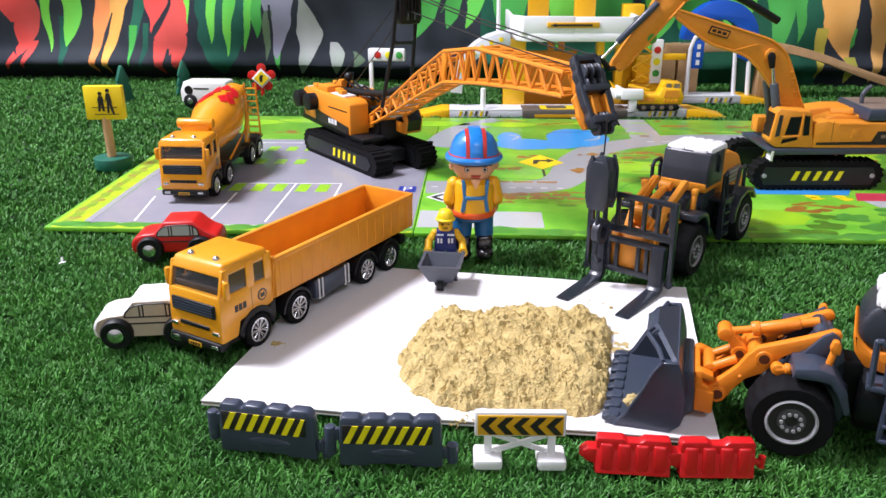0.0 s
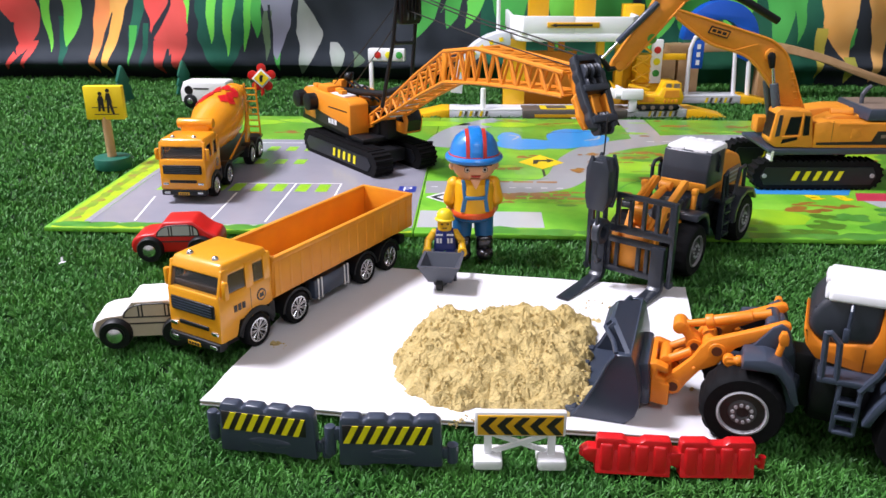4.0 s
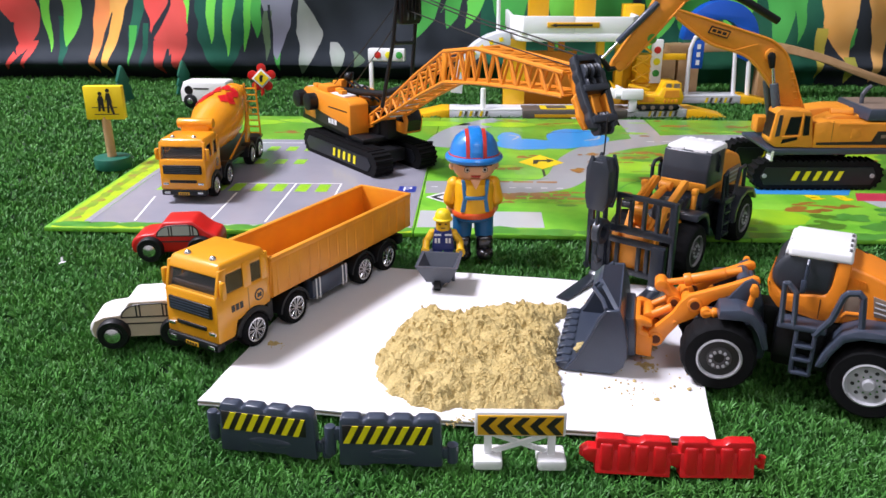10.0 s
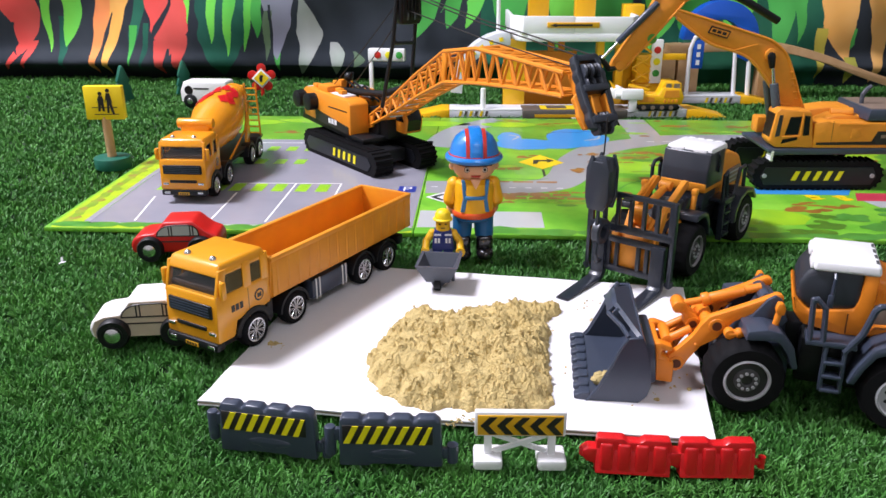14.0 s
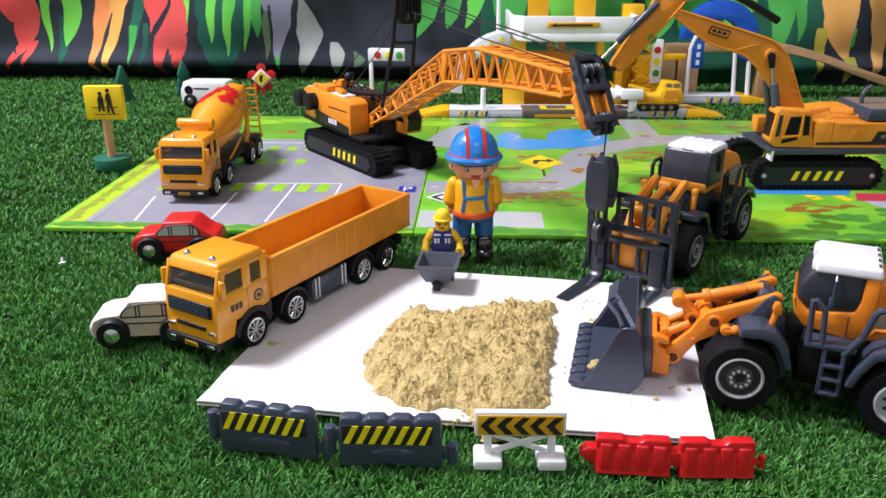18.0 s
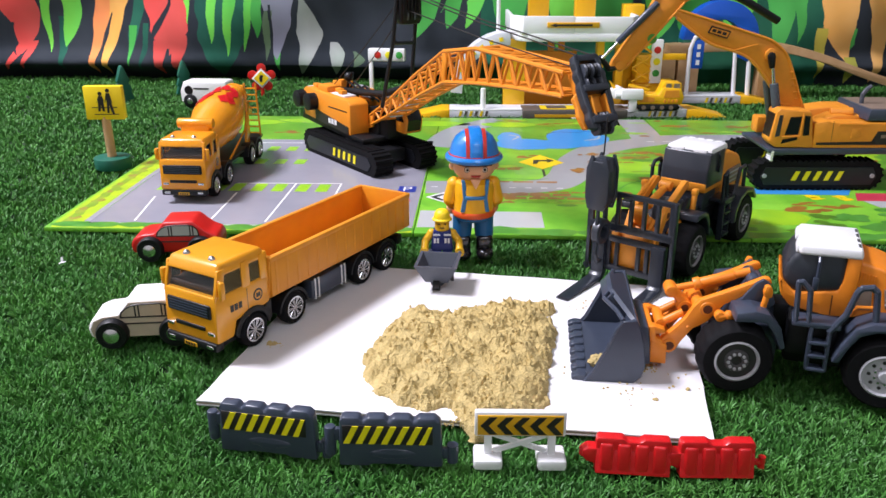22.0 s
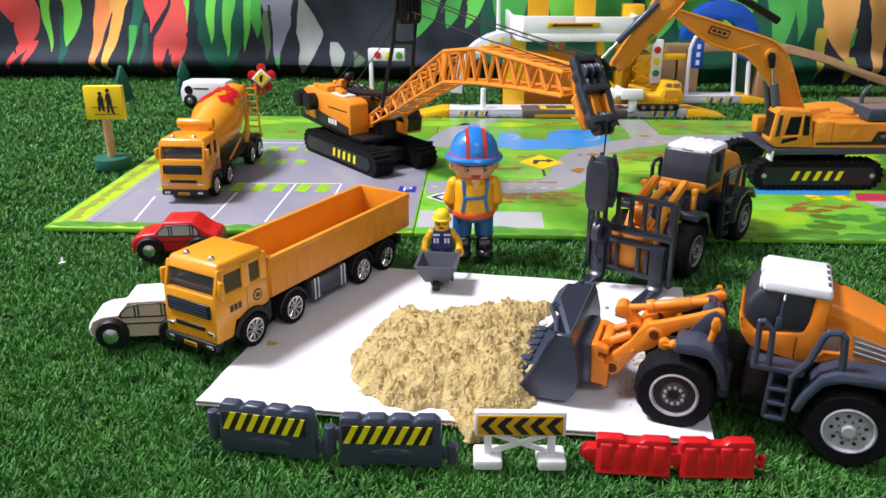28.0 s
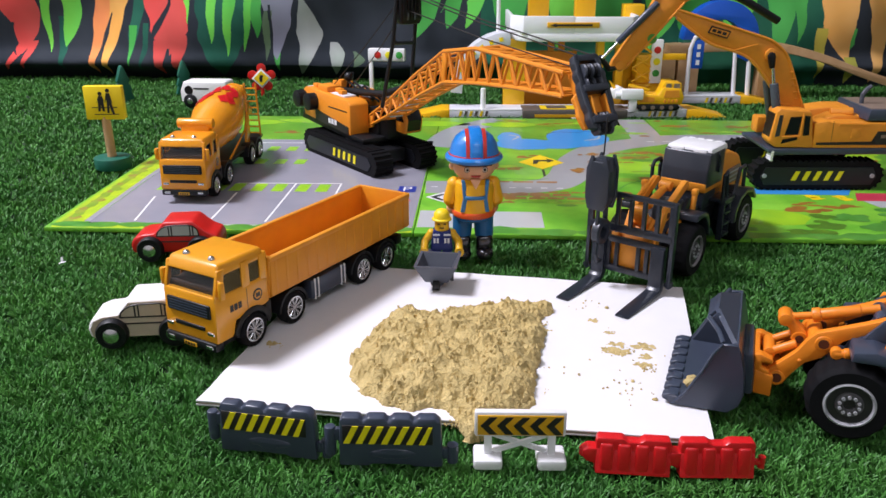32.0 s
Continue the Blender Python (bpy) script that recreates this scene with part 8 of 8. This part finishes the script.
def motions():
    """All that moves: the loader with its wheels, the sand, and what the shoved board carries."""
    # seconds, x, y, height, pitch, heading, bend of the waist
    course = [
        (0.0, 0.1933, 0.3917, -0.0015, -0.4, 163.6, -10.6), (0.5, 0.1753, 0.3941, -0.0015, -0.5, 161.4, -9.5), (1.0, 0.1839, 0.3897, -0.0015, -0.5, 164.8, -8.6),
        (1.5, 0.1691, 0.3939, -0.0013, 0.3, 160.5, -8.8), (2.0, 0.1809, 0.3901, -0.0013, -1.4, 168.3, -9.2), (2.5, 0.1704, 0.3959, -0.0015, 0.2, 160.2, -8.0),
        (3.0, 0.1732, 0.3949, -0.0015, 0.2, 162.1, -7.0), (3.5, 0.1711, 0.3955, -0.0009, 0.6, 161.4, -6.7), (5.5, 0.1724, 0.4149, 0.0001, 0.4, 166.5, -12.1),
        (6.0, 0.1751, 0.4189, -0.0008, 0.6, 166.2, -12.6), (6.5, 0.1812, 0.4183, -0.0003, 0.8, 168.2, -12.9), (7.0, 0.2007, 0.4277, -0.0002, 1.6, 166.2, -13.0),
        (7.5, 0.1730, 0.4398, 0.0002, 0.0, 165.6, -13.1), (8.0, 0.1724, 0.4406, 0.0006, -0.4, 165.9, -13.2), (8.5, 0.1715, 0.4407, 0.0008, -0.1, 166.0, -13.4),
        (9.0, 0.1906, 0.4390, -0.0003, 1.1, 168.4, -13.6), (9.5, 0.1954, 0.4488, 0.0000, 1.6, 165.6, -13.6), (10.0, 0.1745, 0.4556, 0.0010, 0.4, 166.1, -14.0),
        (10.5, 0.1820, 0.4507, 0.0003, 1.1, 167.4, -14.4), (11.0, 0.1800, 0.4537, -0.0002, 1.3, 167.2, -14.2), (11.5, 0.1854, 0.4354, -0.0010, 1.3, 173.4, -14.1),
        (12.0, 0.1712, 0.4403, 0.0005, 0.4, 169.7, -14.1), (12.5, 0.1628, 0.4433, 0.0004, -0.9, 170.5, -14.3), (13.0, 0.1666, 0.4437, 0.0002, -0.7, 171.7, -14.6),
        (13.5, 0.1577, 0.4440, 0.0003, -1.4, 170.2, -14.5), (14.0, 0.1795, 0.4345, -0.0010, 1.0, 173.5, -14.4), (14.5, 0.1750, 0.4198, -0.0010, 1.2, 172.4, -14.4),
        (16.5, 0.1572, 0.4095, 0.0000, 0.5, 161.5, -5.5), (17.0, 0.1626, 0.4080, -0.0001, 1.1, 164.0, -7.2), (17.5, 0.1706, 0.4100, -0.0003, 0.9, 169.0, -10.0),
        (18.0, 0.1800, 0.4355, -0.0006, 0.2, 166.3, -11.0), (18.5, 0.1642, 0.4466, 0.0012, -0.5, 164.8, -10.3), (19.0, 0.1828, 0.4494, 0.0008, 1.2, 167.8, -10.3),
        (19.5, 0.1746, 0.4571, 0.0012, 1.2, 165.9, -9.9), (20.0, 0.1775, 0.4590, 0.0011, 1.6, 165.9, -9.8), (20.5, 0.1770, 0.4546, 0.0004, 1.5, 166.6, -11.9),
        (21.0, 0.1875, 0.4596, 0.0010, 1.6, 172.6, -14.4), (21.5, 0.1744, 0.4651, 0.0012, 1.2, 169.0, -15.3), (22.0, 0.1814, 0.4566, -0.0004, 1.6, 173.5, -14.7),
        (22.5, 0.1611, 0.4517, 0.0004, 0.7, 169.2, -13.2), (23.0, 0.1541, 0.4513, 0.0004, 0.7, 168.2, -12.5), (23.5, 0.1442, 0.4501, 0.0005, -1.3, 168.0, -12.7),
        (24.0, 0.1488, 0.4485, 0.0009, -1.7, 167.8, -12.7), (24.5, 0.1524, 0.4456, 0.0009, -2.2, 166.1, -12.9), (25.0, 0.1457, 0.4471, 0.0009, -2.2, 167.0, -12.8),
        (25.5, 0.1432, 0.4482, 0.0007, -2.2, 165.9, -12.0), (27.5, 0.1523, 0.4125, 0.0012, -0.6, 159.3, -2.7), (28.0, 0.1400, 0.4151, 0.0002, -1.4, 160.3, -2.4),
        (28.5, 0.1326, 0.4167, 0.0001, -1.9, 160.3, -2.2), (29.0, 0.1289, 0.4177, 0.0003, -1.9, 159.5, -2.1), (29.5, 0.1211, 0.4207, -0.0000, -2.4, 160.1, -2.5),
        (30.0, 0.1376, 0.4147, 0.0011, -2.2, 161.3, -3.2), (30.5, 0.1629, 0.4117, 0.0005, -1.5, 165.5, -4.3), (31.0, 0.1778, 0.4007, -0.0000, -1.2, 170.8, -6.7),
        (31.5, 0.2130, 0.3945, -0.0004, -0.3, 169.3, -9.5), (32.0, 0.2321, 0.4042, 0.0002, -0.0, 159.2, -10.6)]
    way = [(t, pose(x, y, z, 0, pitch, yaw)) for t, x, y, z, pitch, yaw, _ in course]
    walk(loader, way)
    # the wheels roll with the way covered along the heading
    rolled, turns = 0.0, [(way[0][0], 0.0)]
    for (t0, m0), (t1, m1) in zip(way, way[1:]):
        step = (m1.translation - m0.translation).dot(m0.to_3x3() @ Vector((1, 0, 0)))
        parts_of_step = max(1, math.ceil(abs(step) / 0.022 / 1.2))
        for k in range(parts_of_step):
            turns.append((t0 + (t1 - t0) * (k + 1) / parts_of_step, rolled + step * (k + 1) / parts_of_step))
        rolled += step
    def waist(t):
        """The angle at the waist at time t, eased between the rows."""
        for (ta, *_, a), (tb, *_, b) in zip(course, course[1:]):
            if ta <= t <= tb:
                return a + (b - a) * (t - ta) / (tb - ta)
        return course[-1][-1]

    def bent(t):
        return Matrix.Translation((-0.028, 0, 0)) @ Matrix.Rotation(radians(waist(t)), 4, "Z") @ Matrix.Translation((0.028, 0, 0))

    for w in loader_wheels:
        rest, rear = w.matrix_basis.copy(), w in loader_wheels[2:]
        walk(w, [(t, (bent(t) if rear else Matrix()) @ rest @ Matrix.Rotation(d / 0.022, 4, "Y")) for t, d in turns])
    # the rear body swings about the waist
    for ob in loader.children:
        if ob.name.split(".")[0] in ("chassis", "hood", "rear_fender", "ladder", "handrail", "cab", "exhaust"):
            rest = ob.matrix_basis.copy()
            walk(ob, [(row[0], bent(row[0]) @ rest) for row in course])

    def shift(ob, rows):
        start = ob.matrix_basis.copy()
        walk(ob, [(t, Matrix.Translation((d, 0, 0)) @ start) for t, d in rows])

    drift = [(0.0, 0.0), (1.0, 0.0), (3.0, -0.0003), (5.5, -0.0009), (7.5, -0.0014), (10.0, -0.0020), (14.5, -0.0021), (16.5, -0.0024), (21.0, -0.0025), (22.5, -0.0029), (32.0, -0.0030)]
    for ob in shoved:
        shift(ob, drift)
    main = [(0.0, 0.0001), (1.0, -0.0005), (1.5, -0.0026), (3.0, -0.0026), (3.5, -0.0026), (5.5, -0.0065), (6.5, -0.0097), (7.5, -0.0114), (8.0, -0.0141), (10.0, -0.0141), (10.5, -0.0163), (12.5, -0.0174), (13.5, -0.0180), (14.0, -0.0196), (16.5, -0.0196), (17.0, -0.0218), (22.5, -0.0223), (23.0, -0.0251), (23.5, -0.0295), (27.5, -0.0295), (28.0, -0.0300), (29.5, -0.0305), (32.0, -0.0305)]
    side = [(0.0, 0.0000), (3.5, -0.0069), (5.5, -0.0207), (6.5, -0.0224), (7.5, -0.0248), (9.0, -0.0259), (9.8, -0.0345), (12.4, -0.0414), (13.0, -0.0397), (13.5, -0.0420), (14.5, -0.0412), (16.5, -0.0405), (19.0, -0.0355), (21.5, -0.0370), (22.6, -0.0400), (23.1, -0.0462), (23.6, -0.0500), (25.5, -0.0500), (27.8, -0.0470), (29.0, -0.0500), (29.5, -0.0520), (30.5, -0.0480), (31.2, -0.0448), (32.0, -0.0448)]
    shift(sand_main, main)
    shift(sand_side, side)

    def slide(ob, rows):
        start = ob.matrix_basis.copy()
        walk(ob, [(t, Matrix.Translation((dx, dy, 0)) @ start) for t, dx, dy in rows])

    # the foot is squeezed out forward, the rear shoulder is pushed up behind
    slide(sand_foot, [(0.0, 0.0, 0.022), (5.5, -0.006, 0.022), (10.0, -0.014, 0.022), (14.5, -0.0196, 0.018), (16.5, -0.0205, 0.003), (19.0, -0.022, 0.0), (23.5, -0.0295, 0.0), (32.0, -0.0305, 0.0)])
    slide(sand_back, [(0.0, 0.018, -0.026), (5.5, 0.015, -0.020), (8.0, 0.009, -0.010), (12.5, 0.002, -0.003), (16.5, -0.002, -0.001), (22.5, -0.004, -0.001), (24.0, -0.005, -0.001), (32.0, -0.005, -0.001)])


motions()
